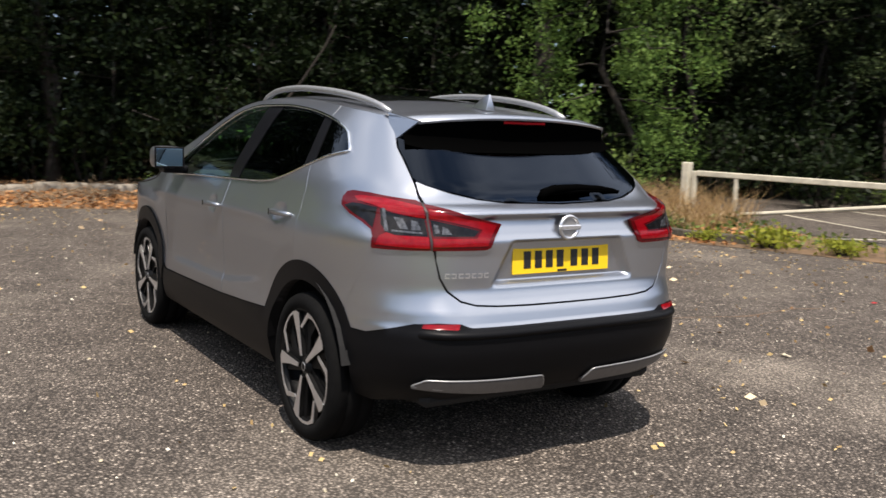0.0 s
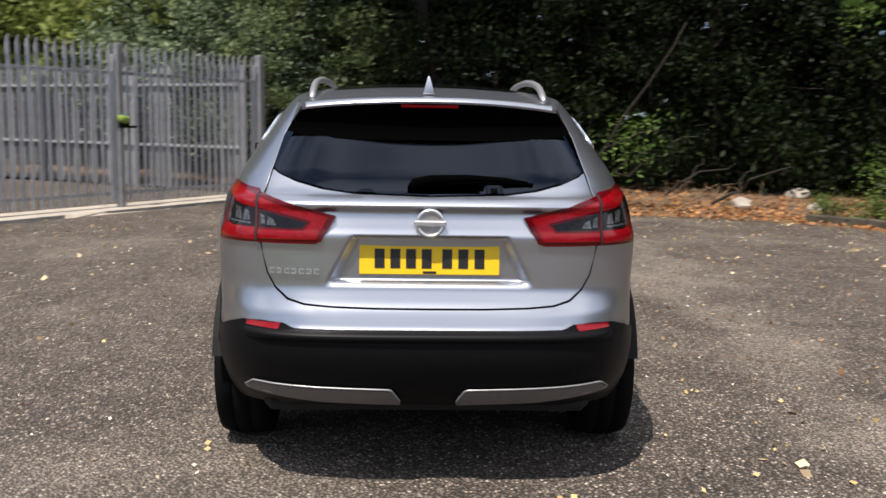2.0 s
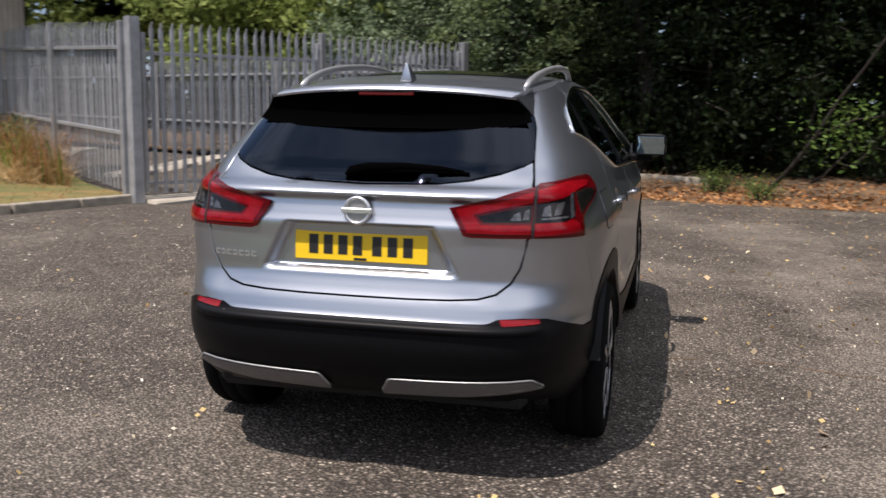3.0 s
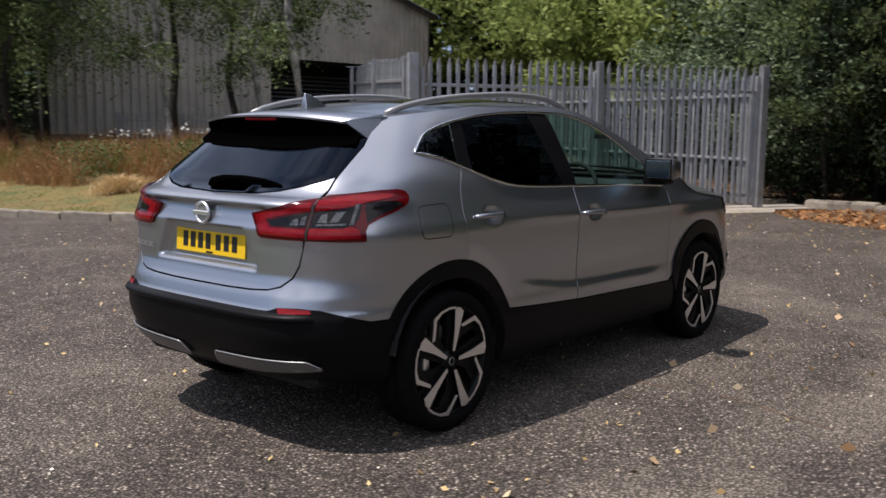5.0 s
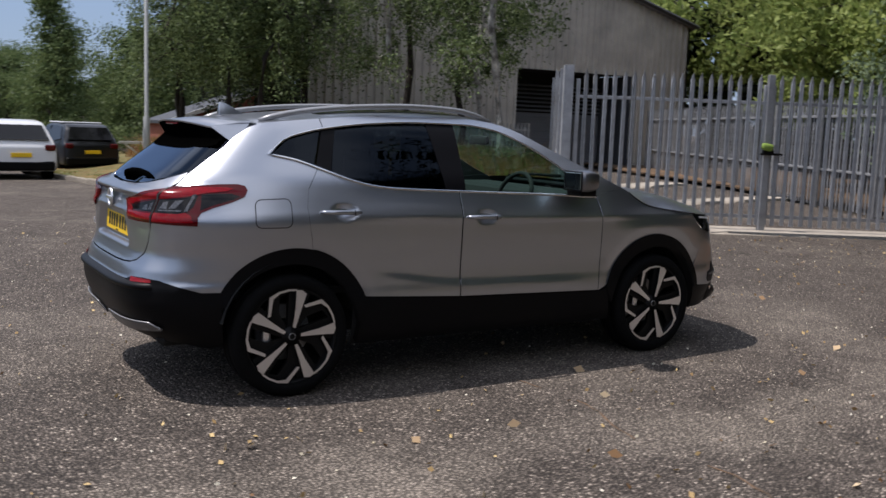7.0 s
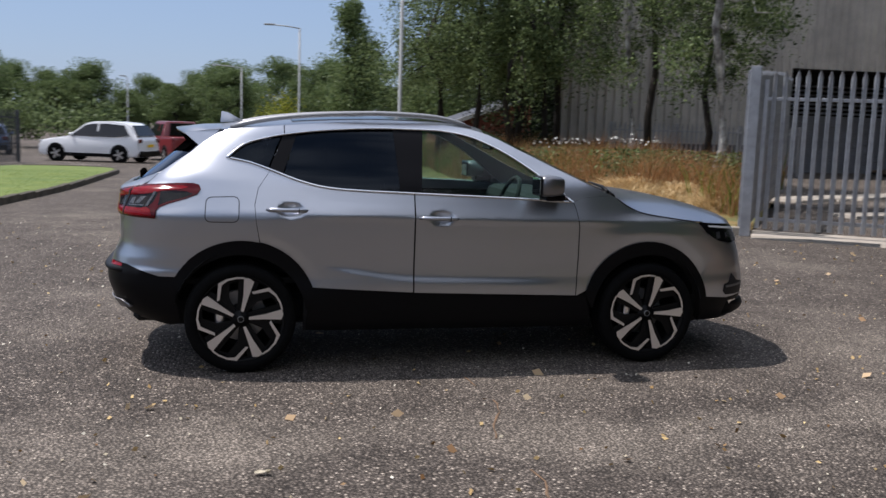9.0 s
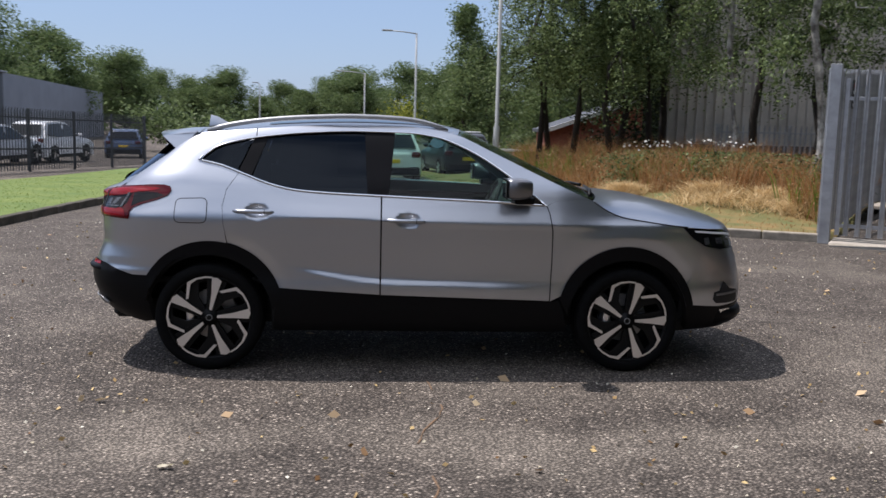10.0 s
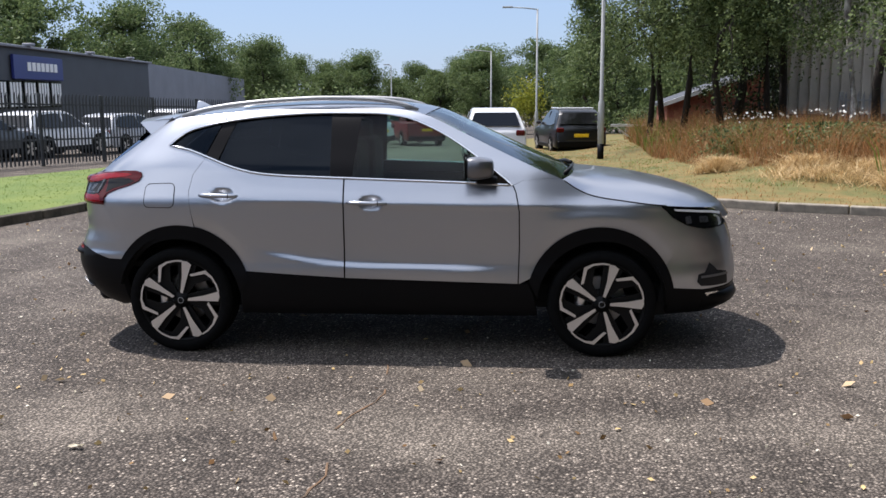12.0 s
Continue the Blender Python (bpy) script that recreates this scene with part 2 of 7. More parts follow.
M_MIRROR = mat("mirror", (0.36, 0.45, 0.47), rough=0.02, metal=1.0)
M_MOSS = mat("moss_and_dirt", (0.22, 0.13, 0.07), rough=0.95, color2=(0.10, 0.07, 0.045), scale=9)
M_GALV = mat("galvanised_steel", (0.41, 0.42, 0.435), rough=0.45, metal=0.45, var=0.35, scale=5, obvar=0.16)
M_GALVDARK = mat("dark_fence_paint", (0.05, 0.055, 0.06), rough=0.6, var=0.3, scale=6)
M_CONC = mat("concrete", (0.46, 0.41, 0.34), rough=0.9, var=0.35, scale=3, bump=0.3, bump_scale=40)
M_KERB = mat("kerb_stone", (0.33, 0.29, 0.23), rough=0.92, var=0.45, scale=7, bump=0.4, bump_scale=60, obvar=0.18)
# brown stone darkened further: shade on the kerb's face is in the colour
M_KERBDARK = mat("shaded_kerb_stone", (0.10, 0.085, 0.06), rough=0.95, color2=(0.035, 0.03, 0.02), scale=6, bump=0.5, bump_scale=50, obvar=0.2)
M_CLAD = mat("corrugated_cladding", (0.58, 0.54, 0.48), rough=0.65, var=0.35, scale=0.8)
M_CLADDARK = mat("dark_grey_cladding", (0.055, 0.06, 0.07), rough=0.6, var=0.2, scale=0.5)
M_CLADGREY = mat("pale_grey_cladding", (0.22, 0.23, 0.26), rough=0.6, var=0.2, scale=0.5)
M_BRICK = mat("red_brick", (0.33, 0.105, 0.075), rough=0.9, var=0.4, scale=9, bump=0.3, bump_scale=30)
M_WHITE = mat("white_paint", (0.78, 0.78, 0.76), rough=0.45, var=0.06)
M_CREAM = mat("weathered_cream_paint", (0.62, 0.57, 0.44), rough=0.75, var=0.35, scale=6, bump=0.2)
M_DRYLAWN = mat("dry_lawn", (0.225, 0.145, 0.05), rough=0.95, color2=(0.085, 0.105, 0.028), scale=1.7, bump=0.6, bump_scale=30)
M_LAWN = mat("green_lawn", (0.15, 0.19, 0.036), rough=0.95, color2=(0.085, 0.135, 0.024), scale=1.0, bump=0.6, bump_scale=30)
M_SOIL = mat("leaf_strewn_soil", (0.20, 0.12, 0.06), rough=0.95, color2=(0.06, 0.042, 0.026), scale=2.2, bump=0.8, bump_scale=14)
M_BARK = mat("dark_bark", (0.030, 0.023, 0.017), rough=0.95, var=0.5, scale=12, bump=0.6, bump_scale=30)
M_BIRCH = mat("birch_bark", (0.55, 0.53, 0.48), rough=0.8, color2=(0.08, 0.07, 0.06), scale=5, bump=0.4, bump_scale=30)
M_TWIG = mat("dry_twigs", (0.33, 0.23, 0.13), rough=0.9, var=0.5, scale=14)
M_POLE = mat("painted_steel_pole", (0.36, 0.37, 0.36), rough=0.5, var=0.15, scale=3)
# near-black greens: the wood's deep shade is put into the leaf colour
M_LEAFDARK = leaf_mat("shaded_woodland_leaves", (0.0035, 0.007, 0.003), (0.016, 0.026, 0.008), 0.25)
# undergrowth greens darkened in colour, as the shade under trees would do
M_LEAFUNDER = leaf_mat("shaded_undergrowth_leaves", (0.0035, 0.008, 0.003), (0.020, 0.033, 0.010), 0.25)
M_LEAFBRAMBLE = leaf_mat("bramble_leaves", (0.020, 0.045, 0.010), (0.20, 0.27, 0.07), 0.3)
M_LEAFLIGHT = leaf_mat("pale_green_leaves", (0.13, 0.185, 0.045), (0.36, 0.42, 0.13), 0.45)
M_LEAFLAUREL = leaf_mat("glossy_grey_green_leaves", (0.035, 0.062, 0.028), (0.30, 0.38, 0.22), 0.3)
M_LEAFBRIGHT = leaf_mat("sunlit_leaves", (0.045, 0.095, 0.020), (0.19, 0.29, 0.07), 0.4)
M_LEAFBIRCH = leaf_mat("birch_leaves", (0.018, 0.036, 0.011), (0.22, 0.28, 0.115), 0.4)
M_LEAFFAR = leaf_mat("distant_leaves", (0.060, 0.098, 0.036), (0.185, 0.235, 0.09), 0.4)
M_LEAFYELLOW = leaf_mat("yellow_green_leaves", (0.16, 0.19, 0.02), (0.30, 0.30, 0.04))
M_STRAW = leaf_mat("dry_grass_blades", (0.22, 0.13, 0.055), (0.54, 0.38, 0.19), 0.35)
M_BLEACHED = leaf_mat("bleached_straw", (0.40, 0.27, 0.12), (0.78, 0.60, 0.33), 0.2)
M_WEEDLEAF = leaf_mat("brown_weed_leaves", (0.10, 0.06, 0.025), (0.34, 0.20, 0.09), 0.2)
M_BROWNWEED = leaf_mat("brown_weed_stems", (0.13, 0.058, 0.022), (0.50, 0.25, 0.10), 0.35)
M_GRASSBLADE = leaf_mat("green_grass_blades", (0.095, 0.15, 0.022), (0.20, 0.26, 0.05), 0.3)
M_LITTER = leaf_mat("dry_yellow_leaves", (0.16, 0.08, 0.03), (0.70, 0.52, 0.24), 0.05)
M_CURLED = leaf_mat("curled_dry_leaves", (0.30, 0.16, 0.07), (0.82, 0.66, 0.42), 0.1)
M_FALLEN = leaf_mat("fallen_leaves", (0.20, 0.08, 0.03), (0.52, 0.27, 0.11), 0.1)
M_FLECK = leaf_mat("pale_flecks", (0.40, 0.34, 0.22), (0.85, 0.80, 0.66), 0.05)
M_FLOWER = leaf_mat("white_flower_heads", (0.6, 0.6, 0.55), (0.8, 0.8, 0.75), 0.2)
M_TAPE = mat("green_cloth", (0.20, 0.30, 0.05), rough=0.9, var=0.3, scale=30)
M_BLUE = mat("blue_sign", (0.02, 0.03, 0.16), rough=0.4)
M_SIGNRED = mat("red_print", (0.35, 0.02, 0.02), rough=0.5)

# ---- mesh helpers ----
from mathutils.geometry import delaunay_2d_cdt


def mesh_of(name, verts, faces, material, smooth=False):
    me = bpy.data.meshes.new(name)
    me.from_pydata([tuple(map(float, v)) for v in verts], [], faces)
    me.materials.append(material)
    if smooth:
        me.polygons.foreach_set("use_smooth", [True] * len(me.polygons))
    me.update()
    return me


def put(name, me, parent=None, label="", m=None):
    ob = new(name, me)
    if m is not None:
        ob.matrix_basis = m
    if parent is not None:
        ob.parent = parent
    if label:
        ob["label"] = label
    return ob


def part(name, bm, material, parent=None, label="", smooth=False, m=None):
    """Links a bmesh as one mesh object under a thing or a part."""
    me = bpy.data.meshes.new(name)
    if smooth:
        for f in bm.faces:
            f.smooth = True
    lay = bm.verts.layers.float_vector.get("nrm")
    own = [tuple(v[lay]) for v in bm.verts] if lay else None
    bm.to_mesh(me)
    bm.free()
    if own:
        me.attributes.remove(me.attributes["nrm"])
        me.normals_split_custom_set_from_vertices(own)
    me.materials.append(material)
    return put(name, me, parent, label, m)


def thing(name, label, category, group="", kind="", m=None):
    ob = new(name)
    if m is not None:
        ob.matrix_basis = m
    return tagged(ob, label, category, group, kind)


def box(sx, sy, sz, bevel=0.0, at=(0, 0, 0), rot=None, seg=1):
    """A box centred on at, with rounded edges."""
    bm = bmesh.new()
    bmesh.ops.create_cube(bm, size=1)
    bmesh.ops.scale(bm, vec=(sx, sy, sz), verts=bm.verts)
    if bevel:
        bmesh.ops.bevel(bm, geom=bm.edges[:], offset=bevel, segments=seg, affect="EDGES", profile=0.5)
    if rot is not None:
        bmesh.ops.transform(bm, matrix=rot, verts=bm.verts)
    bmesh.ops.translate(bm, vec=at, verts=bm.verts)
    return bm


def tube(points, radius, sides=8, closed=False, caps=True):
    """A round bar along points; radius may be one number or one for each point."""
    pts = [Vector(p) for p in points]
    n = len(pts)
    rad = radius if isinstance(radius, (list, tuple)) else [radius] * n
    bm = bmesh.new()
    rings = []
    up = Vector((0, 0, 1))
    for i, p in enumerate(pts):
        a = pts[(i - 1) % n] if (i > 0 or closed) else p
        b = pts[(i + 1) % n] if (i < n - 1 or closed) else p
        d = (b - a).normalized()
        side = d.cross(up)
        if side.length < 0.05:
            side = d.cross(Vector((0, 1, 0)))
        side.normalize()
        top = side.cross(d)
        rings.append([bm.verts.new(p + (side * math.cos(k / sides * math.tau) + top * math.sin(k / sides * math.tau)) * rad[i]) for k in range(sides)])
    for i in range(n if closed else n - 1):
        r0, r1 = rings[i], rings[(i + 1) % n]
        for k in range(sides):
            bm.faces.new((r0[k], r0[(k + 1) % sides], r1[(k + 1) % sides], r1[k]))
    if caps and not closed:
        bm.faces.new(rings[0][::-1])
        bm.faces.new(rings[-1])
    bmesh.ops.recalc_face_normals(bm, faces=bm.faces)
    return bm


def lathe(profile, steps=40, axis="y"):
    """Turns (radius, along) round an axis."""
    bm = bmesh.new()
    rings = []
    for r, h in profile:
        ring = []
        for k in range(steps):
            a = k / steps * math.tau
            c, s = r * math.cos(a), r * math.sin(a)
            ring.append(bm.verts.new((c, h, s) if axis == "y" else (c, s, h)))
        rings.append(ring)
    for r0, r1 in zip(rings, rings[1:]):
        for k in range(steps):
            bm.faces.new((r0[k], r0[(k + 1) % steps], r1[(k + 1) % steps], r1[k]))
    bmesh.ops.recalc_face_normals(bm, faces=bm.faces)
    return bm


def prism(outline, depth, at=0.0, plane="xz"):
    """A flat outline given depth; plane xz runs along y, yz along x, xy along z."""
    bm = bmesh.new()
    def p3(a, b, d):
        return {"xz": (a, d, b), "yz": (d, a, b), "xy": (a, b, d)}[plane]
    lo = [bm.verts.new(p3(a, b, at)) for a, b in outline]
    hi = [bm.verts.new(p3(a, b, at + depth)) for a, b in outline]
    n = len(outline)
    bm.faces.new(lo)
    bm.faces.new(hi[::-1])
    for i in range(n):
        bm.faces.new((lo[i], hi[i], hi[(i + 1) % n], lo[(i + 1) % n]))
    bmesh.ops.recalc_face_normals(bm, faces=bm.faces)
    return bm


def inside(px, py, poly):
    """Which points lie in the polygon."""
    res = np.zeros(len(px), bool)
    q = np.asarray(poly)
    for (x0, y0), (x1, y1) in zip(q, np.roll(q, -1, axis=0)):
        if y0 == y1:
            continue
        hit = ((y0 > py) != (y1 > py)) & (px < (x1 - x0) * (py - y0) / (y1 - y0) + x0)
        res ^= hit
    return res


def pchip(pairs):
    """A smooth curve through (at, value) pairs that never overshoots."""
    xs = np.array([p[0] for p in pairs], float)
    ys = np.array([p[1] for p in pairs], float)
    h = np.diff(xs)
    d = np.diff(ys) / h
    m = np.zeros(len(xs))
    m[0], m[-1] = d[0], d[-1]
    for i in range(1, len(xs) - 1):
        if d[i - 1] * d[i] > 0:
            w1, w2 = 2 * h[i] + h[i - 1], h[i] + 2 * h[i - 1]
            m[i] = (w1 + w2) / (w1 / d[i - 1] + w2 / d[i])
    def f(v):
        v = np.clip(np.asarray(v, float), xs[0], xs[-1])
        i = np.clip(np.searchsorted(xs, v) - 1, 0, len(xs) - 2)
        t = (v - xs[i]) / h[i]
        return (ys[i] * (1 + 2 * t) * (1 - t) ** 2 + h[i] * m[i] * t * (1 - t) ** 2
                + ys[i + 1] * t * t * (3 - 2 * t) + h[i] * m[i + 1] * t * t * (t - 1))
    return f


def arc(cx, cz, r, a0, a1, n=20):
    return [(cx + r * math.cos(radians(a0 + (a1 - a0) * i / n)), cz + r * math.sin(radians(a0 + (a1 - a0) * i / n))) for i in range(n + 1)]


def rounded(poly, r=0.02, n=4):
    """The outline with its corners rounded off."""
    out = []
    k = len(poly)
    for i in range(k):
        p, a, b = Vector(poly[i]), Vector(poly[i - 1]), Vector(poly[(i + 1) % k])
        ra = min(r, (a - p).length * 0.45)
        rb = min(r, (b - p).length * 0.45)
        s, e = p + (a - p).normalized() * ra, p + (b - p).normalized() * rb
        for j in range(n + 1):
            t = j / n
            out.append(tuple(s * (1 - t) ** 2 + p * 2 * t * (1 - t) + e * t * t))
    return out


def clean(poly):
    out = []
    for p in poly:
        if not out or (abs(p[0] - out[-1][0]) + abs(p[1] - out[-1][1])) > 1e-4:
            out.append((float(p[0]), float(p[1])))
    if abs(out[0][0] - out[-1][0]) + abs(out[0][1] - out[-1][1]) < 1e-4:
        out.pop()
    return out


def shrink(poly, d):
    """The outline moved inwards by d."""
    if not d:
        return poly
    q = np.asarray(poly)
    area = np.sum(q[:, 0] * np.roll(q[:, 1], -1) - np.roll(q[:, 0], -1) * q[:, 1])
    s = 1 if area > 0 else -1
    out = []
    n = len(q)
    for i in range(n):
        e0 = q[i] - q[i - 1]
        e1 = q[(i + 1) % n] - q[i]
        n0 = np.array((-e0[1], e0[0])) / (np.linalg.norm(e0) + 1e-9)
        n1 = np.array((-e1[1], e1[0])) / (np.linalg.norm(e1) + 1e-9)
        b = n0 + n1
        b = b / max(np.dot(b, b) / 2, 0.35)
        out.append(tuple(q[i] + s * d * b))
    return out


def skin(outline, surf, step=0.035, gap=0.002, holes=(), lip=0.004, out=0.0, side=1, up=False):
    """A panel: an outline in the surface's own two coordinates, filled with a fine mesh, laid on the surface,
    with its edge turned inwards. side -1 mirrors it in y."""
    def dense(poly):
        res = []
        for a, b in zip(poly, poly[1:] + poly[:1]):
            n = max(1, int(math.hypot(b[0] - a[0], b[1] - a[1]) / step))
            res += [(a[0] + (b[0] - a[0]) * i / n, a[1] + (b[1] - a[1]) * i / n) for i in range(n)]
        return res
    loops = [dense(shrink(clean(outline), gap))] + [dense(shrink(clean(h), -gap)) for h in holes]
    pts, edges = [], []
    for lp in loops:
        k = len(pts)
        pts += lp
        edges += [(k + i, k + (i + 1) % len(lp)) for i in range(len(lp))]
    bnd = np.array(pts)
    lo, hi = bnd.min(0), bnd.max(0)
    gx, gy = np.meshgrid(np.arange(lo[0] + step / 2, hi[0], step), np.arange(lo[1] + step / 2, hi[1], step))
    gx, gy = gx.ravel(), gy.ravel()
    ok = inside(gx, gy, loops[0])
    for h in loops[1:]:
        ok &= ~inside(gx, gy, h)
    gx, gy = gx[ok], gy[ok]
    if len(gx):
        dist = np.min((gx[:, None] - bnd[None, :, 0]) ** 2 + (gy[:, None] - bnd[None, :, 1]) ** 2, axis=1)
        ok = dist > (0.45 * step) ** 2
        gx, gy = gx[ok], gy[ok]
    allp = [Vector(p) for p in pts] + [Vector((float(a), float(b))) for a, b in zip(gx, gy)]
    vs, _, fs, _, _, _ = delaunay_2d_cdt(allp, edges, [], 0, 1e-6)
    v2 = np.array([tuple(v) for v in vs])
    tri = np.array([f[:3] for f in fs])
    c = v2[tri].mean(1)
    ok = inside(c[:, 0], c[:, 1], loops[0])
    for h in loops[1:]:
        ok &= ~inside(c[:, 0], c[:, 1], h)
    tri = tri[ok]
    p3 = surf(v2[:, 0], v2[:, 1])
    bm = bmesh.new()
    eps = 0.004
    du = surf(v2[:, 0] + eps, v2[:, 1]) - surf(v2[:, 0] - eps, v2[:, 1])
    dv = surf(v2[:, 0], v2[:, 1] + eps) - surf(v2[:, 0], v2[:, 1] - eps)
    nr = np.cross(du, dv)
    nr[:, 1] *= side
    nr /= np.linalg.norm(nr, axis=1)[:, None] + 1e-12
    lay = bm.verts.layers.float_vector.new("nrm")
    vv = [bm.verts.new((p[0], p[1] * side, p[2])) for p in p3]
    for v, k in zip(vv, nr):
        v[lay] = Vector(k)
    for t in tri:
        try:
            bm.faces.new([vv[i] for i in t])
        except ValueError:
            pass
    bmesh.ops.delete(bm, geom=[v for v in bm.verts if not v.link_faces], context="VERTS")
    bmesh.ops.recalc_face_normals(bm, faces=bm.faces)
    mid = Vector((0, 0, 0.75))
    bm.normal_update()
    s = sum(f.normal.dot(f.calc_center_median() - mid) * f.calc_area() for f in bm.faces)
    if up:
        s = sum(f.normal.z for f in bm.faces)
    if s < 0:
        bmesh.ops.reverse_faces(bm, faces=bm.faces)
        bm.normal_update()
    agree = sum(v.normal.dot(v[lay]) for v in bm.verts)
    for v in bm.verts:
        k = Vector(v[lay]) * (1 if agree > 0 else -1)
        if k.length < 0.5 or k.dot(v.normal) < 0.3:
            k = v.normal.copy()
        v[lay] = k
        v.co += k * out
    for f in bm.faces:
        f.smooth = True
    if lip:
        be = [e for e in bm.edges if e.is_boundary]
        for e in be:
            e.smooth = False
        nrm = {v: Vector(v[lay]) for e in be for v in e.verts}
        res = bmesh.ops.extrude_edge_only(bm, edges=be)
        newv = [g for g in res["geom"] if isinstance(g, bmesh.types.BMVert)]
        for v in newv:
            src = min((e.other_vert(v) for e in v.link_edges if e.other_vert(v) in nrm), key=lambda o: (o.co - v.co).length)
            v.co -= nrm[src] * lip
            v[lay] = nrm[src]
    return bm


def bars(rows, material, parent, name, m):
    """Plain bars in place of writing: rows of (x, y, width, height) in the plane of m."""
    bm = bmesh.new()
    for x, y, w, h in rows:
        b = bmesh.ops.create_cube(bm, size=1)["verts"]
        bmesh.ops.scale(bm, vec=(w, h, 0.002), verts=b)
        bmesh.ops.translate(bm, vec=(x, y, 0), verts=b)
    return part(name, bm, material, parent, m=m)

# ---- the silver car: the shape of its body ----
# Length along x (nose at +x), half width along y.
XS, XSF, XC, XCF = -0.5, 0.8, -1.0, 1.0
NF = 4.1  # how square the nose is in plan
HANDLES = ((-1.172, -0.928, 1.004), (-0.242, 0.004, 0.962))
ARCH_R = (-1.315, 0.365, 0.452)
ARCH_F = (1.312, 0.365, 0.450)
LOWER = [(0.18, 0.80), (0.30, 0.865), (0.42, 0.885), (0.50, 0.8885), (0.545, 0.8865), (0.59, 0.8825), (0.65, 0.8815), (0.75, 0.8855)]
UPPER = [(1.10, 0.845), (1.15, 0.826), (1.30, 0.735), (1.40, 0.672), (1.47, 0.622), (1.52, 0.572), (1.56, 0.50)]
f_w = pchip(LOWER + [(0.86, 0.8915), (0.935, 0.8925), (0.985, 0.886), (1.02, 0.874), (1.055, 0.8615)] + UPPER)
f_ws = pchip(LOWER + [(0.86, 0.8902), (0.930, 0.8918), (0.972, 0.8956), (0.980, 0.8954), (0.992, 0.8920), (1.02, 0.881), (1.055, 0.8645)] + UPPER)


def ease(t):
    t = np.clip(t, 0, 1)
    return t * t * (3 - 2 * t)


f_xr = pchip([(0.20, -1.84), (0.30, -1.99), (0.36, -2.06), (0.45, -2.115), (0.55, -2.14), (0.615, -2.138), (0.635, -2.122), (0.69, -2.104), (0.74, -2.080), (0.79, -2.066),
              (0.90, -2.066), (0.97, -2.07), (1.00, -2.062), (1.06, -2.060), (1.085, -2.068), (1.10, -2.055), (1.125, -1.985), (1.20, -1.885), (1.32, -1.735), (1.46, -1.560), (1.56, -1.41)])
f_n = pchip([(0.2, 4.2), (0.6, 4.8), (0.95, 5.0), (1.10, 4.6), (1.2, 5.0), (1.5, 5.3)])
f_xf = pchip([(0.20, 2.06), (0.30, 2.17), (0.50, 2.232), (0.60, 2.218), (0.70, 2.194), (0.82, 2.145), (0.92, 2.085), (1.0, 2.0), (1.15, 1.9), (1.56, 1.6)])


def cups(x, z):
    """Finger hollows pressed into the doors behind the handles."""
    d = 0.0
    for x0, x1, z0 in HANDLES:
        q = ((x - (x0 * 0.40 + x1 * 0.60)) / 0.088) ** 2 + ((z - z0 + 0.001) / 0.052) ** 2
        d = d + 0.020 * np.clip(1 - q, 0, 1) ** 1.5
    return d


f_swage = pchip([(-0.90, 0.668), (-0.73, 0.642), (-0.59, 0.620), (-0.45, 0.598), (-0.20, 0.578), (0.30, 0.566), (0.80, 0.552)])


def swage(x, z):
    """The lower door crease: an upturned facet that runs out at both ends."""
    along = ease((x + 0.90) / 0.32) * ease((0.76 - x) / 0.30)
    return 0.0085 * along * ease((f_swage(x) + 0.022 - z) / 0.044) * ease((z - 0.40) / 0.14)


def flare(x, z):
    """The wings' edges round the arches turn in a little."""
    d = 0.0
    for cx, cz, r in (ARCH_R, ARCH_F):
        d = d + 0.0085 * ease((r + 0.086 - np.hypot(x - cx, z - cz)) / 0.10) * ease((z - 0.42) / 0.2)
    return d


def half_width(x, z):
    x, z = np.asarray(x, float), np.asarray(z, float)
    # the crease falls gently towards the nose
    fall = 0.030 * ease((x + 1.2) / 1.8) * np.exp(-((z - 0.97) / 0.10) ** 2)
    b = ease((x + 1.2) / 0.6)
    w = f_w(z) * (1 - b) + f_ws(z + fall) * b
    w = w - 0.034 * ease((x - 0.84) / 0.40) * ease((1.72 - x) / 0.36) * ease((z - 0.845) / 0.17)
    q = np.clip((XS - x) / (XS - f_xr(z)), 0, 1)
    n = f_n(z)
    r = (1 - np.minimum(q ** n, 1)) ** (1 / n)
    qf = np.clip((x - XSF) / (f_xf(z) - XSF), 0, 1)
    rf = (1 - np.minimum(qf ** NF, 1)) ** (1 / NF)
    return w * r * rf - cups(x, z) + swage(x, z) - flare(x, z)


def recess(y, z):
    """How far the number plate's hollow is set in."""
    hw = np.interp(z, [0.79, 0.97], [0.395, 0.30])
    hollow = 0.038 * ease((hw - np.abs(y)) / 0.05) * ease((z - 0.790) / 0.020) * ease((0.972 - z) / 0.008)
    # the panel under the lip of the tailgate is set back a little
    lip = 0.016 * ease((0.43 + 0.5 * (1.07 - z) - np.abs(y)) / 0.05) * ease((1.078 - z) / 0.010) * ease((z - 0.978) / 0.085)
    return hollow + lip


def side_surf(x, z):
    return np.stack([x, half_width(x, z), z], 1)


def rear_surf(y, z):
    z = np.asarray(z, float)
    n = f_n(z)
    q = np.clip(np.abs(y) / f_w(z), 0, 1)
    x = XS - (XS - f_xr(z)) * (1 - q ** n) ** (1 / n) + recess(y, z)
    return np.stack([x, y, z], 1)


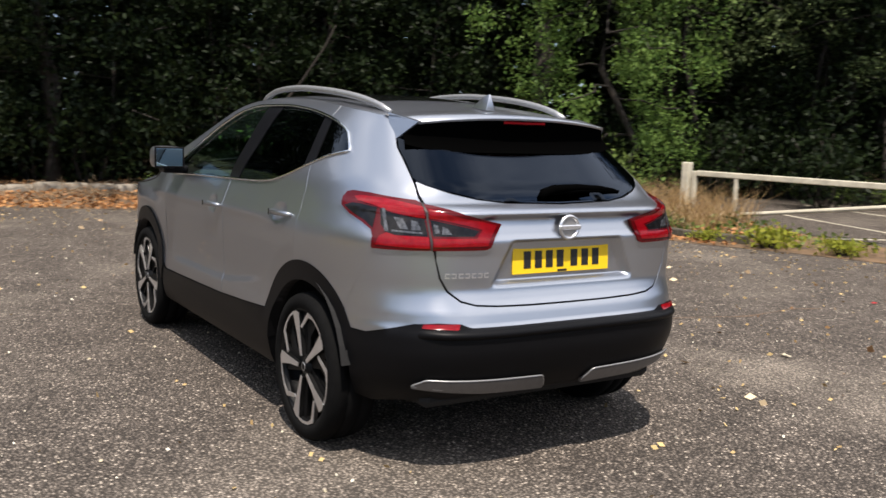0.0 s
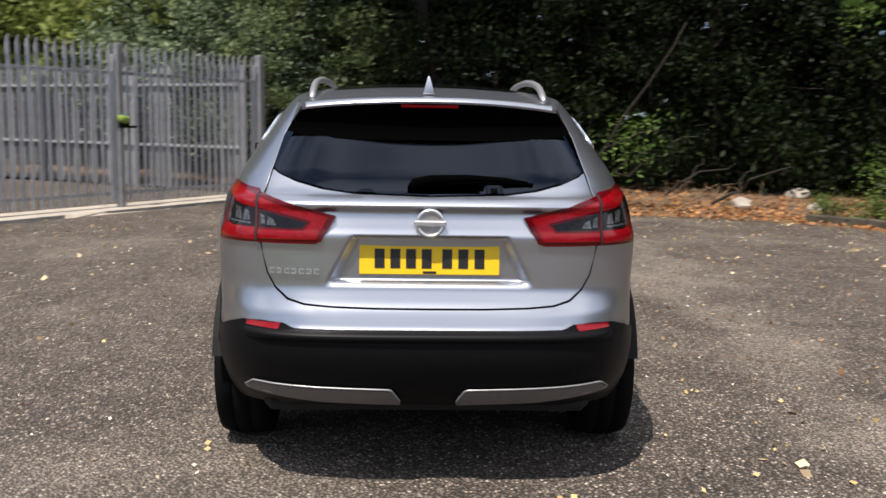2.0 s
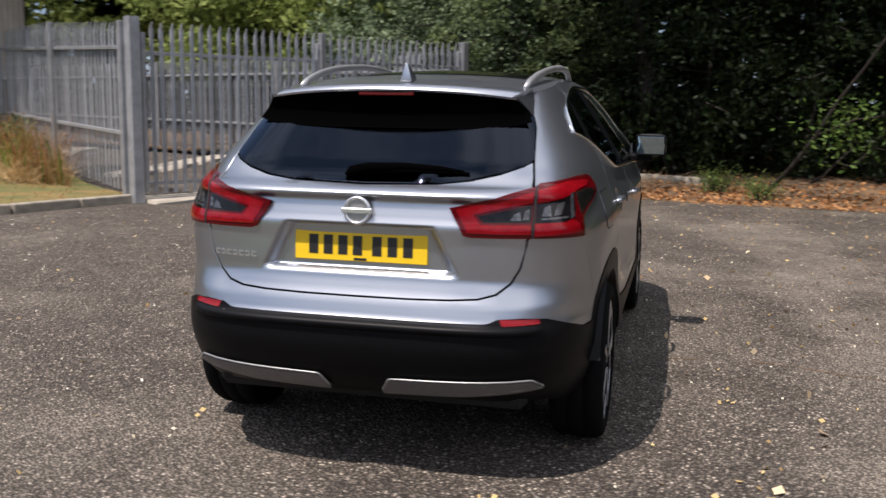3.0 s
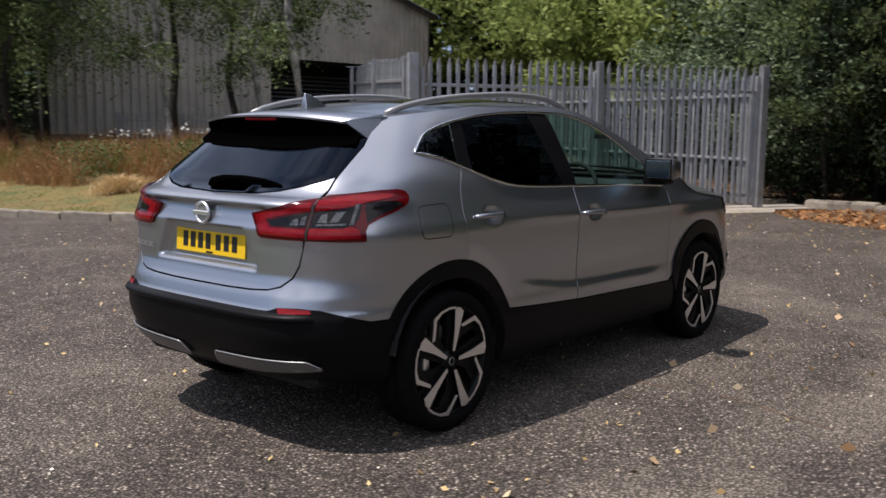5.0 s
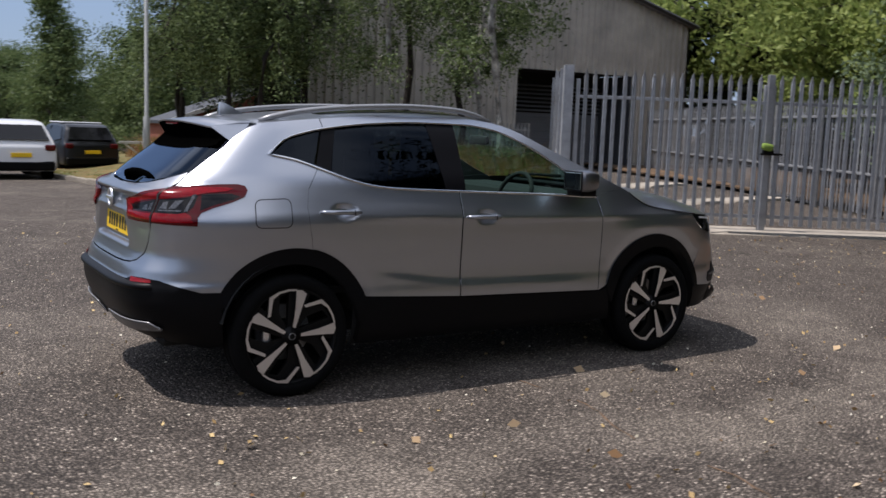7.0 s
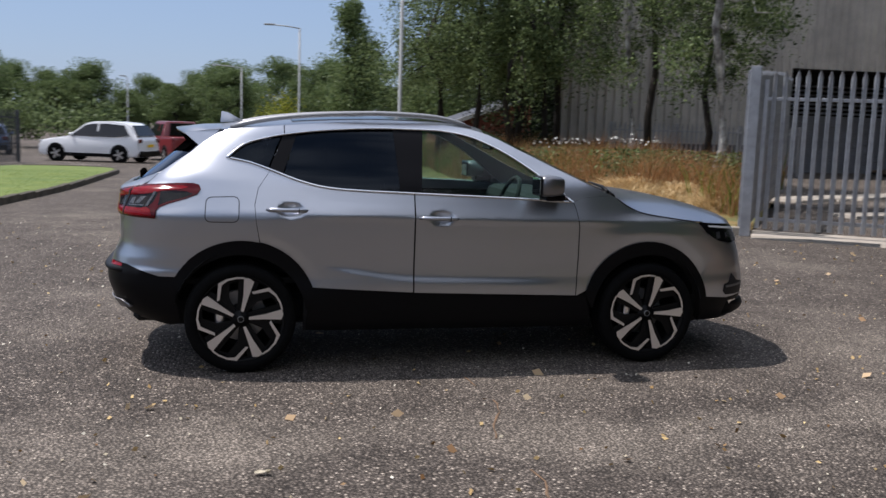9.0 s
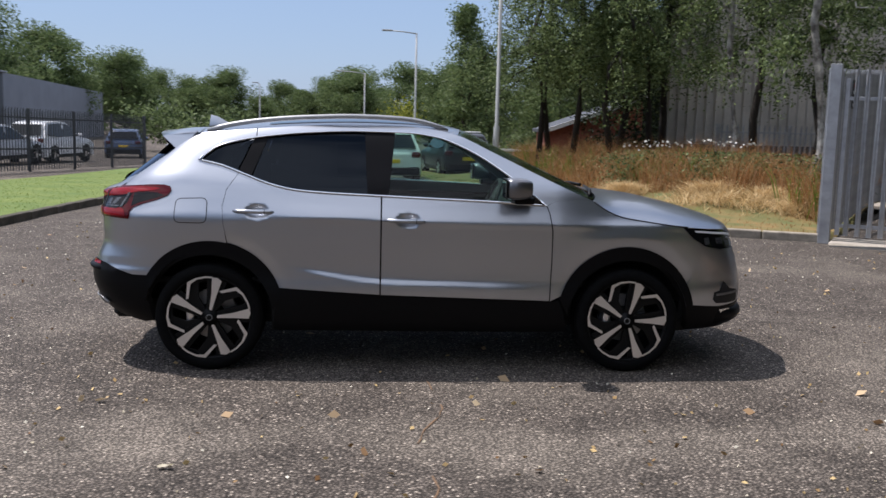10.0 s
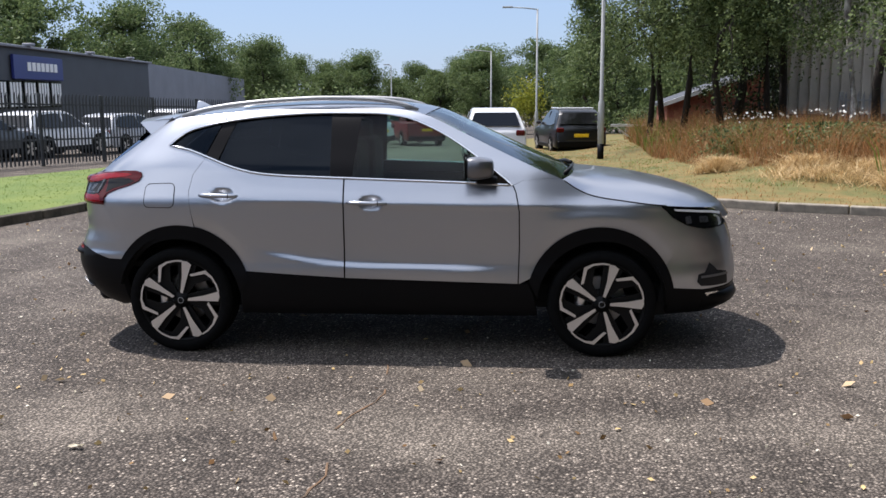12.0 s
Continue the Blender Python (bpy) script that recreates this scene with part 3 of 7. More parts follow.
def round_surf(phi, z, front=False):
    """The body by angle round a point inside and height: wraps the corners."""
    phi, z = np.asarray(phi, float), np.asarray(z, float)
    lo, hi = np.zeros_like(phi), np.full_like(phi, 3.0)
    n = NF if front else f_n(z)
    w = f_w(z)
    length = (f_xf(z) - XSF) if front else (XS - f_xr(z))
    for _ in range(40):
        r = (lo + hi) / 2
        y = np.abs(r * np.sin(phi))
        a = np.clip((XCF - XSF if front else XS - XC) + r * np.cos(phi), 0, None)
        big = (a / length) ** n + (y / w) ** n > 1
        hi = np.where(big, r, hi)
        lo = np.where(big, lo, r)
    x = XCF + lo * np.cos(phi) if front else XC - lo * np.cos(phi)
    return np.stack([x, lo * np.sin(phi), z], 1)


def front_surf(phi, z):
    return round_surf(phi, z, True)


def by_r(y, z):
    x = float(rear_surf(np.array([y]), np.array([z]))[0, 0])
    return (math.atan2(y, XC - x), z)


def by_s(x, z):
    return (math.atan2(float(half_width(x, z)), XC - x), z)


def by_f(x, z):
    return (math.atan2(float(half_width(x, z)), x - XCF), z)


def line_s(pts, n=6):
    out = []
    for a, b in zip(pts, pts[1:]):
        out += [by_s(a[0] + (b[0] - a[0]) * i / n, a[1] + (b[1] - a[1]) * i / n) for i in range(n)]
    return out + [by_s(*pts[-1])]


def line_r(pts, n=6):
    out = []
    for a, b in zip(pts, pts[1:]):
        out += [by_r(a[0] + (b[0] - a[0]) * i / n, a[1] + (b[1] - a[1]) * i / n) for i in range(n)]
    return out + [by_r(*pts[-1])]


WIN_TOP = [(-1.405, 1.305), (-1.29, 1.392), (-1.23, 1.412), (-1.06, 1.450), (-0.71, 1.490), (-0.42, 1.503), (-0.10, 1.500), (0.08, 1.478), (0.29, 1.400), (0.50, 1.275), (0.68, 1.140), (0.775, 1.068)]
WIN_BOT = [(0.775, 1.068), (0.44, 1.086), (0.09, 1.098), (-0.26, 1.110), (-0.70, 1.128), (-0.82, 1.140), (-0.96, 1.172), (-1.14, 1.236), (-1.27, 1.280), (-1.405, 1.305)]
f_wb = pchip(WIN_BOT[::-1])
f_wt = pchip(WIN_TOP)
ROOF_EDGE = [(-1.46, 1.462), (-1.30, 1.482), (-1.06, 1.506), (-0.71, 1.533), (-0.42, 1.544), (-0.10, 1.540), (0.10, 1.520), (0.22, 1.492), (0.45, 1.388), (0.75, 1.246), (0.98, 1.142), (1.07, 1.105)]
f_re = pchip(ROOF_EDGE)
HOOD_EDGE = [(1.07, 1.105), (1.16, 1.045), (1.26, 1.003), (1.45, 0.972), (1.63, 0.950), (1.80, 0.935), (2.00, 0.915)]
f_he = pchip(HOOD_EDGE)


def curve(f, x0, x1, n):
    return [(x0 + (x1 - x0) * i / n, float(f(x0 + (x1 - x0) * i / n))) for i in range(n + 1)]


car = thing("car", "silver compact crossover car parked on the tarmac", "car")

# dark inner body behind the panel joints, and the underside
bm = bmesh.new()
zs = [0.24, 0.34, 0.5, 0.7, 0.9, 1.02]
rings = []
for zz in zs:
    pts = round_surf(np.linspace(0, math.pi / 2, 16), np.full(16, zz))
    xs_mid = np.linspace(-0.95, 1.15, 10)
    mids = side_surf(xs_mid, np.full(10, zz))
    fr = front_surf(np.linspace(math.pi / 2 - 0.25, 0, 14), np.full(14, zz))
    ring = np.concatenate([pts, mids, fr])
    ring = ring * np.array([0.945, 0.945, 1.0])
    ring = np.concatenate([ring, (ring * np.array([1, -1, 1]))[::-1][1:-1]])
    rings.append([bm.verts.new((p[0], p[1], min(p[2], 0.84) if p[0] > 1.0 else p[2])) for p in ring])
for r0, r1 in zip(rings, rings[1:]):
    for i in range(len(r0)):
        x = r0[i].co.x
        z = r0[i].co.z
        if min(abs(x + 1.32), abs(x - 1.32)) < 0.42 and z < 0.75:
            continue
        bm.faces.new((r0[i], r0[(i + 1) % len(r0)], r1[(i + 1) % len(r0)], r1[i]))
part("inner_body", bm, M_SHELL, car, "dark inner body behind the panel joints")
for z, nm in ((0.30, "underside"),):
    ub = box(4.0, 1.26, 0.16, 0.03, (0.03, 0, z + 0.06))
    part(nm, ub, M_SHELL, car, "dark underside")
part("cabin_floor", box(3.2, 1.5, 0.04, 0.01, (-0.3, 0, 0.55)), M_SHELL, car)

body_arch = lambda c, r, a0, a1, n=16: arc(c[0], c[1], r, a0, a1, n)
DOOR_LINE = [(-1.150, 1.236), (-1.222, 1.130), (-1.243, 1.030), (-1.235, 0.93), (-1.212, 0.806)]

for side, word in ((1, "left"), (-1, "right")):
    # rear wing: from the tailgate's joint to the rear door
    quarter = (line_r([(0.632, 0.937), (0.634, 1.02), (0.634, 1.10), (0.612, 1.205), (0.600, 1.27), (0.590, 1.33), (0.560, 1.40), (0.53, 1.45)])
               + line_s([(-1.46, 1.462), (-1.30, 1.482), (-1.06, 1.506)]) + line_s([(-1.06, 1.450), (-1.23, 1.412), (-1.29, 1.392), (-1.405, 1.305), (-1.27, 1.280), (-1.15, 1.238)], 4)
               + line_s(DOOR_LINE, 3) + [by_s(*p) for p in body_arch(ARCH_R, ARCH_R[2], 77, 138)] + line_s([(-1.652, 0.665), (-1.82, 0.937)]))
    under = line_s([(-1.632, 0.672), (-1.800, 0.940)], 5) + line_s([(-1.842, 0.932), (-1.672, 0.655)], 5)
    part("seam_backing", skin(under, round_surf, 0.03, 0.0, lip=0.001, out=-0.0012, side=side), M_SILVER, car)
    part("rear_wing", skin(quarter, round_surf, 0.03, 0.0002, side=side), M_SILVER, car)
    # doors
    rear_door = (curve(f_wb, -1.148, -0.268, 18) + [(-0.268, 0.492), (-0.905, 0.530)] + [p for p in body_arch(ARCH_R, ARCH_R[2], 22, 77)] + DOOR_LINE[::-1])
    rd = part("door", skin(rear_door, side_surf, 0.015, 0.0030, side=side), M_SILVER, car)
    front_door = curve(f_wb, -0.264, 0.775, 18) + [(0.793, 1.02), (0.812, 0.91), (0.815, 0.70), (0.808, 0.462), (-0.264, 0.491)]
    fd = part("door", skin(front_door, side_surf, 0.015, 0.0030, side=side), M_SILVER, car)
    # front wing
    wing = ([(0.779, 1.068), (0.83, 1.095)] + [(0.98, 1.11)] + HOOD_EDGE[:5] + [(1.67, 0.942), (1.74, 0.872), (1.835, 0.818), (1.71, 0.575)]
            + body_arch(ARCH_F, ARCH_F[2], 27, 163) + [(0.812, 0.462), (0.819, 0.70), (0.816, 0.91), (0.797, 1.02)])
    part("front_wing", skin(wing, side_surf, 0.018, 0.0008, side=side), M_SILVER, car)
    under = [(1.725, 0.572), (1.850, 0.815), (1.820, 0.822), (1.697, 0.578)]
    part("seam_backing", skin(under, side_surf, 0.02, 0.0, lip=0.001, out=-0.0015, side=side), M_SILVER, car)
    # roof side and windscreen pillar
    rail = curve(f_wt, -1.055, 0.775, 34) + [(0.83, 1.095), (0.98, 1.11), (1.07, 1.105)] + curve(f_re, 1.06, -1.055, 34)
    part("roof_side", skin(rail, side_surf, 0.03, 0.0008, side=side), M_SILVER, car)
    # side glass
    q_glass = [(-1.395, 1.305), (-1.285, 1.388), (-1.23, 1.408), (-1.075, 1.443), (-1.160, 1.248), (-1.27, 1.284)]
    part("quarter_window", skin(q_glass, side_surf, 0.04, 0.004, lip=0.004, out=-0.006, side=side), M_PRIVACY, car, "dark privacy glass")
    r_glass = curve(f_wt, -0.985, -0.37, 10) + [(-0.352, 1.113)] + curve(f_wb, -0.40, -1.07, 10)
    part("window", skin(r_glass, side_surf, 0.04, 0.002, lip=0.004, out=-0.008, side=side), M_PRIVACY, rd, "dark privacy glass")
    f_glass = curve(f_wt, -0.185, 0.745, 18) + curve(f_wb, 0.745, -0.225, 12)
    part("window", skin(f_glass, side_surf, 0.04, 0.002, lip=0.004, out=-0.008, side=side), M_GLASS, fd, "green-tinted clear glass")
    c_pil = [(-1.068, 1.447), (-0.98, 1.459)] + [(-1.075, 1.213), (-1.155, 1.241)]
    part("pillar_trim", skin(c_pil, side_surf, 0.04, 0.001, out=-0.004, side=side), M_PILLAR, car, "black pillar trim")
    b_pil = curve(f_wt, -0.375, -0.18, 4) + [(-0.22, 1.109), (-0.355, 1.114)]
    part("pillar_trim", skin(b_pil, side_surf, 0.04, 0.001, out=-0.004, side=side), M_PILLAR, car, "black pillar trim")
    # bright strip round the side windows
    def on_side(p, o=0.004):
        y = float(half_width(p[0], p[1])) + o
        return (p[0], y * side, p[1])
    loop = [on_side(p) for p in curve(f_wt, -1.405, 0.775, 46)] + [on_side(p) for p in curve(f_wb, 0.74, -1.38, 36)]
    part("window_strip", tube(loop, 0.0075, 6, closed=True), M_CHROME, car, "bright strip round the side windows", smooth=True)
    # black plastic wheel-arch trims and sill
    for c, sp in ((ARCH_R, (14, 150)), (ARCH_F, (5, 166))):
        ring = arc(c[0], c[1], c[2] + 0.001, sp[0], sp[1], 24) + [(c[0] + 0.395 * math.cos(radians(a)) + (0.008 if c[0] > 0 else -0.008), 0.335 + 0.395 * math.sin(radians(a))) for a in range(sp[1] + 8, sp[0] - 8, -6)]
        part("arch_trim", skin(ring, side_surf, 0.03, 0.0, lip=0.05, out=0.012, side=side), M_BLACK, car, "black plastic wheel-arch trim")
        well = bmesh.new()
        vv = []
        for i in range(15):
            a = radians(12 + 156 * i / 14)
            for yy in (0.60, 0.875):
                vv.append(well.verts.new((c[0] + 0.405 * math.cos(a), yy * side, 0.345 + 0.415 * math.sin(a))))
        for i in range(14):
            well.faces.new((vv[2 * i], vv[2 * i + 1], vv[2 * i + 3], vv[2 * i + 2]))
        cx0 = [well.verts.new((c[0] + dx, 0.58 * side, zz)) for dx, zz in ((-0.42, 0.25), (0.42, 0.25), (0.42, 0.80), (-0.42, 0.80))]
        well.faces.new(cx0)
        part("wheel_well", well, M_SHELL, car)
    sill = [(-0.905, 0.527), (-0.268, 0.489), (0.808, 0.459), (0.87, 0.47), (0.90, 0.40), (0.93, 0.26), (-0.93, 0.26), (-0.92, 0.40), (-0.885, 0.505)]
    part("sill", skin(sill, side_surf, 0.04, 0.001, lip=0.05, out=0.006, side=side), M_BLACK, car, "black plastic sill trim")
    # headlamp with a bright strip over dark glass
    lamp = rounded([(1.66, 0.944), (1.80, 0.934), (2.00, 0.913), (2.10, 0.86), (2.08, 0.80), (1.95, 0.795), (1.84, 0.815), (1.745, 0.870)], 0.02, 3)
    hl = part("headlamp", skin([by_f(*p) for p in lamp], front_surf, 0.025, 0.001, out=0.006, side=side), M_GLOSSBLACK, car, "dark headlamp with a bright strip")
    strip = [(1.745, 0.921), (1.80, 0.917), (2.00, 0.893), (2.070, 0.872), (2.064, 0.862), (1.99, 0.882), (1.80, 0.905), (1.755, 0.909)]
    part("light_strip", skin([by_f(*p) for p in strip], front_surf, 0.025, 0.0, out=0.011, side=side), M_WHITE, hl, "white light strip")
    for pts, mt in (([(1.815, 0.872), (1.850, 0.878), (1.860, 0.832), (1.825, 0.826)], M_TAILCLEAR), ([(1.905, 0.872), (1.965, 0.866), (1.972, 0.830), (1.915, 0.832)], M_TAILCLEAR), ([(2.015, 0.872), (2.060, 0.850), (2.066, 0.805), (2.045, 0.800), (2.042, 0.848), (2.012, 0.860)], M_CLEARLENS)):
        part("reflector", skin([by_f(*p) for p in rounded(pts, 0.008, 2)], front_surf, 0.02, 0.0, out=0.009, side=side), mt, hl)
    # tail lamp
    outer = (line_r([(0.342, 1.046), (0.50, 1.082), (0.634, 1.113)], 5)
             + line_s([(-1.88, 1.124), (-1.82, 1.130), (-1.69, 1.144), (-1.60, 1.147), (-1.565, 1.139), (-1.555, 1.116), (-1.575, 1.086), (-1.64, 1.058), (-1.735, 1.030), (-1.795, 1.005), (-1.815, 0.980), (-1.818, 0.937)], 4)
             + line_s([(-1.818, 0.937), (-1.88, 0.938)], 2) + line_r([(0.634, 0.943), (0.42, 0.944), (0.398, 0.952)], 5))
    tl = part("tail_lamp", skin(outer, round_surf, 0.018, 0.0, lip=0.02, out=0.010, side=side), M_REDLENS, car, "dark red tail lamp with bright red bands and clear facets")
    # bright red bands: a wedge on the tailgate, a top and a foot on the wing
    guide = line_r([(0.366, 1.041), (0.50, 1.071), (0.630, 1.096), (0.630, 1.068), (0.50, 1.040), (0.432, 1.024), (0.460, 0.986), (0.630, 0.985), (0.630, 0.957), (0.415, 0.960)], 3)
    part("light_guide", skin(guide, round_surf, 0.018, 0.0, lip=0.003, out=0.0125, side=side), M_BRIGHTRED, tl, "bright red light guide")
    guide = [by_r(0.643, 1.101)] + line_s([(-1.86, 1.113), (-1.76, 1.126), (-1.66, 1.129), (-1.625, 1.122), (-1.66, 1.108), (-1.76, 1.098), (-1.86, 1.079)], 3) + [by_r(0.643, 1.066)]
    part("light_guide", skin(guide, round_surf, 0.018, 0.0, lip=0.003, out=0.0125, side=side), M_BRIGHTRED, tl, "bright red light guide")
    guide = [by_r(0.643, 0.990)] + line_s([(-1.90, 0.990), (-1.868, 1.000), (-1.845, 0.985), (-1.838, 0.952)], 2) + [by_r(0.643, 0.951)]
    part("light_guide", skin(guide, round_surf, 0.018, 0.0, lip=0.003, out=0.0125, side=side), M_BRIGHTRED, tl, "bright red light guide")
    # smoked wedges behind the clear lens, and the dark outer tip
    ins1 = line_r([(0.448, 1.019), (0.50, 1.031), (0.628, 1.059), (0.628, 0.995), (0.470, 0.996)], 2)
    part("insert", skin(ins1, round_surf, 0.018, 0.0, lip=0.003, out=0.0115, side=side), M_SMOKE, tl, "smoked clear insert")
    ins2 = [by_r(0.645, 1.062)] + line_s([(-1.86, 1.075), (-1.80, 1.088), (-1.828, 1.030), (-1.862, 1.003), (-1.90, 0.994)], 2) + [by_r(0.645, 0.994)]
    part("insert", skin(ins2, round_surf, 0.018, 0.0, lip=0.003, out=0.0115, side=side), M_SMOKE, tl, "smoked clear insert")
    tip = line_s([(-1.785, 1.090), (-1.70, 1.098), (-1.640, 1.098), (-1.60, 1.086), (-1.66, 1.062), (-1.745, 1.038), (-1.800, 1.012)], 2)
    part("insert", skin(tip, round_surf, 0.018, 0.0, lip=0.003, out=0.0115, side=side), M_SMOKE, tl, "smoked outer tip")
    # clear facets in the wedges
    for fc in (line_r([(0.560, 1.004), (0.596, 1.003), (0.590, 1.034), (0.572, 1.026)], 1), line_r([(0.602, 1.006), (0.620, 1.006), (0.620, 1.044), (0.606, 1.036)], 1),
               line_r([(0.662, 1.016), (0.692, 1.014), (0.684, 1.054), (0.668, 1.048)], 1), line_r([(0.700, 1.016), (0.722, 1.018), (0.728, 1.062), (0.706, 1.058)], 1)):
        part("reflector", skin(fc, round_surf, 0.018, 0.0, lip=0.003, out=0.0130, side=side), M_TAILCLEAR, tl, "clear reflector facet")
    shelf = [by_r(0.660, 1.002), by_s(-1.885, 1.004), by_s(-1.880, 1.011), by_r(0.660, 1.009)]
    part("reflector", skin(shelf, round_surf, 0.018, 0.0, lip=0.003, out=0.0135, side=side), M_TAILCLEAR, tl, "bright reflector edge")
    stripe = line_s([(-1.825, 1.088), (-1.808, 1.090), (-1.858, 1.004), (-1.874, 1.002)], 2)
    part("light_strip", skin(stripe, round_surf, 0.018, 0.0, lip=0.003, out=0.0150, side=side), M_TAILCLEAR, tl, "clear slanting strip")
    gapline = line_r([(0.6335, 0.944), (0.6335, 1.113)], 6) + line_r([(0.6395, 1.113), (0.6395, 0.944)], 6)
    part("lamp_joint", skin(gapline, round_surf, 0.02, 0.0, lip=0.003, out=0.0148, side=side), M_INK, tl, "dark joint between the lamp's halves")
    # reflector in the rear bumper
    rf = rounded(line_r([(0.540, 0.654), (0.668, 0.652), (0.676, 0.632), (0.552, 0.626)], 2), 0.006, 2)
    part("bumper_reflector", skin(rf, round_surf, 0.02, 0.0, lip=0.004, out=0.012, side=side), M_BRIGHTRED, car, "red reflector in the bumper")
    # silver skid trims under the rear bumper
    sk = rounded(line_r([(0.10, 0.352), (0.135, 0.410), (0.40, 0.417), (0.645, 0.425), (0.685, 0.392), (0.40, 0.362)], 3), 0.01, 2)
    skid = part("skid_trim", skin(sk, round_surf, 0.03, 0.0, lip=0.02, out=0.020, side=side), M_SKID, car, "brushed silver skid trim")
    rim_pts = round_surf(np.array([p[0] for p in sk]), np.array([p[1] for p in sk]))
    away = rim_pts - np.array([XC, 0, 0]) * 1.0
    away[:, 2] = 0
    away /= np.linalg.norm(away, axis=1)[:, None]
    rim_pts = rim_pts + away * 0.021
    part("trim_edge", tube([(float(p[0]), float(p[1]) * side, float(p[2])) for p in rim_pts], 0.004, 5, closed=True), M_SATIN, skid, "pale edge bead", smooth=True)
    # door handles in their hollows
    for (x0, x1, z0), dr in zip(HANDLES, (rd, fd)):
        yy = (float(half_width(x0, z0)) + 0.001) * side
        bar = tube([(x0, yy, z0 + 0.001), (x0 + 0.025, yy + 0.022 * side, z0 + 0.002), (x0 + 0.09, yy + 0.030 * side, z0 + 0.001), (x1 - 0.07, yy + 0.028 * side, z0 - 0.001), (x1 - 0.02, yy + 0.018 * side, z0 - 0.003), (x1, yy, z0 - 0.004)], [0.008, 0.012, 0.013, 0.013, 0.011, 0.008], 10)
        for v in bar.verts:
            v.co.y = yy + (v.co.y - yy) * 0.8
        part("door_handle", bar, M_SILVER, dr, "silver bar handle over a finger hollow", smooth=True)
        part("handle_joint", box(0.004, 0.006, 0.030, 0, (x1 - 0.052, yy + 0.034 * side, z0 - 0.001)), M_INK, dr)
    # mirror
    mir = bmesh.new()
    bmesh.ops.create_uvsphere(mir, u_segments=20, v_segments=12, radius=1)
    for v in mir.verts:
        p = v.co
        v.co = Vector((math.copysign(abs(p.x) ** 0.40, p.x), math.copysign(abs(p.y) ** 0.45, p.y), math.copysign(abs(p.z) ** 0.42, p.z)))
        taper = 1 - 0.18 * max(v.co.x, 0)
        v.co = Vector((v.co.x * 0.085, v.co.y * 0.092 * taper, v.co.z * 0.066 * taper))
    mh = part("door_mirror", mir, M_MIRRORSHELL, car, "silver door mirror darkened for shade, with a black base", smooth=True, m=Matrix.Translation((0.575, 0.958 * side, 1.180)))
    part("mirror_rim", box(0.010, 0.176, 0.124, 0.004, (-0.083, 0, 0.0)), M_BLACK, mh, "black rim round the mirror glass")
    part("mirror_glass", box(0.006, 0.158, 0.104, 0.002, (-0.087, 0, 0.0)), M_MIRROR, mh)
    part("mirror_base", box(0.13, 0.15, 0.045, 0.015, (0.04, -0.06 * side, -0.075), seg=2), M_BLACK, mh, "black mirror base")
    tri = prism([(0.60, 1.075), (0.765, 1.072), (0.62, 1.185)], 0.012, 0, "xz")
    part("mirror_triangle", tri, M_GLOSSBLACK, car, m=Matrix.Translation((0, (0.832 if side > 0 else -0.844), 0)) )
    # roof rail
    rr = []
    for i in range(21):
        t = i / 20
        x = -1.385 + 1.55 * t
        zb = float(f_re(x)) + 0.012
        lift = 0.040 * (1 - abs(2 * t - 1) ** 4)
        rr.append((x, (0.498 + 0.03 * math.sin(t * math.pi)) * side, zb + lift))
    part("roof_rail", tube(rr, [0.011] + [0.016] * 19 + [0.011], 8), M_SATIN, car, "satin silver roof rail", smooth=True)

# fuel flap on one side
flap = rounded([(-1.522, 1.068), (-1.335, 1.075), (-1.338, 0.930), (-1.530, 0.930)], 0.035, 5)
part("fuel_flap_joint", skin(flap, side_surf, 0.03, -0.0055, lip=0.002, out=0.0014, side=-1), M_INK, car, "dark joint round the fuel flap")
part("fuel_flap", skin(flap, side_surf, 0.03, 0.0, lip=0.002, out=0.0026, side=-1), M_SILVER, car)

# rear bumper: silver upper part, black lower part
up_half = [(0.0, 0.706), (0.20, 0.707), (0.36, 0.711), (0.46, 0.718), (0.525, 0.735), (0.575, 0.775), (0.606, 0.83), (0.629, 0.937)]
lo_half = [(0.0, 0.630), (0.25, 0.631), (0.47, 0.633), (0.505, 0.641), (0.535, 0.654), (0.62, 0.657), (0.70, 0.650)]
half_poly = line_r(up_half, 4) + line_s([(-1.82, 0.937), (-1.655, 0.660)]) + line_s([(-1.692, 0.592), (-1.80, 0.592)], 3)
low = line_r(lo_half, 4)[::-1]
half_poly = half_poly + low
full = half_poly[:-1] + [(-a, b) for a, b in half_poly[::-1]][:-1]
part("rear_bumper", skin(full, round_surf, 0.025, 0.0002), M_SILVER, car)
lowb = line_r(lo_half, 4) + line_s([(-1.80, 0.590), (-1.690, 0.590), (-1.700, 0.45), (-1.675, 0.30)], 4) + [by_s(-1.74, 0.285)] + line_r([(0.68, 0.31), (0.5, 0.33), (0.2, 0.34), (0.0, 0.34)], 4)
full = lowb + [(-a, b) for a, b in lowb[::-1]][1:-1]
part("lower_bumper", skin(full, round_surf, 0.035, 0.001, lip=0.05, out=0.006), M_BLACK, car, "black plastic lower bumper")
led = bmesh.new()
phis = np.linspace(by_r(-0.70, 0.615)[0], by_r(0.70, 0.615)[0], 61)
rings = []
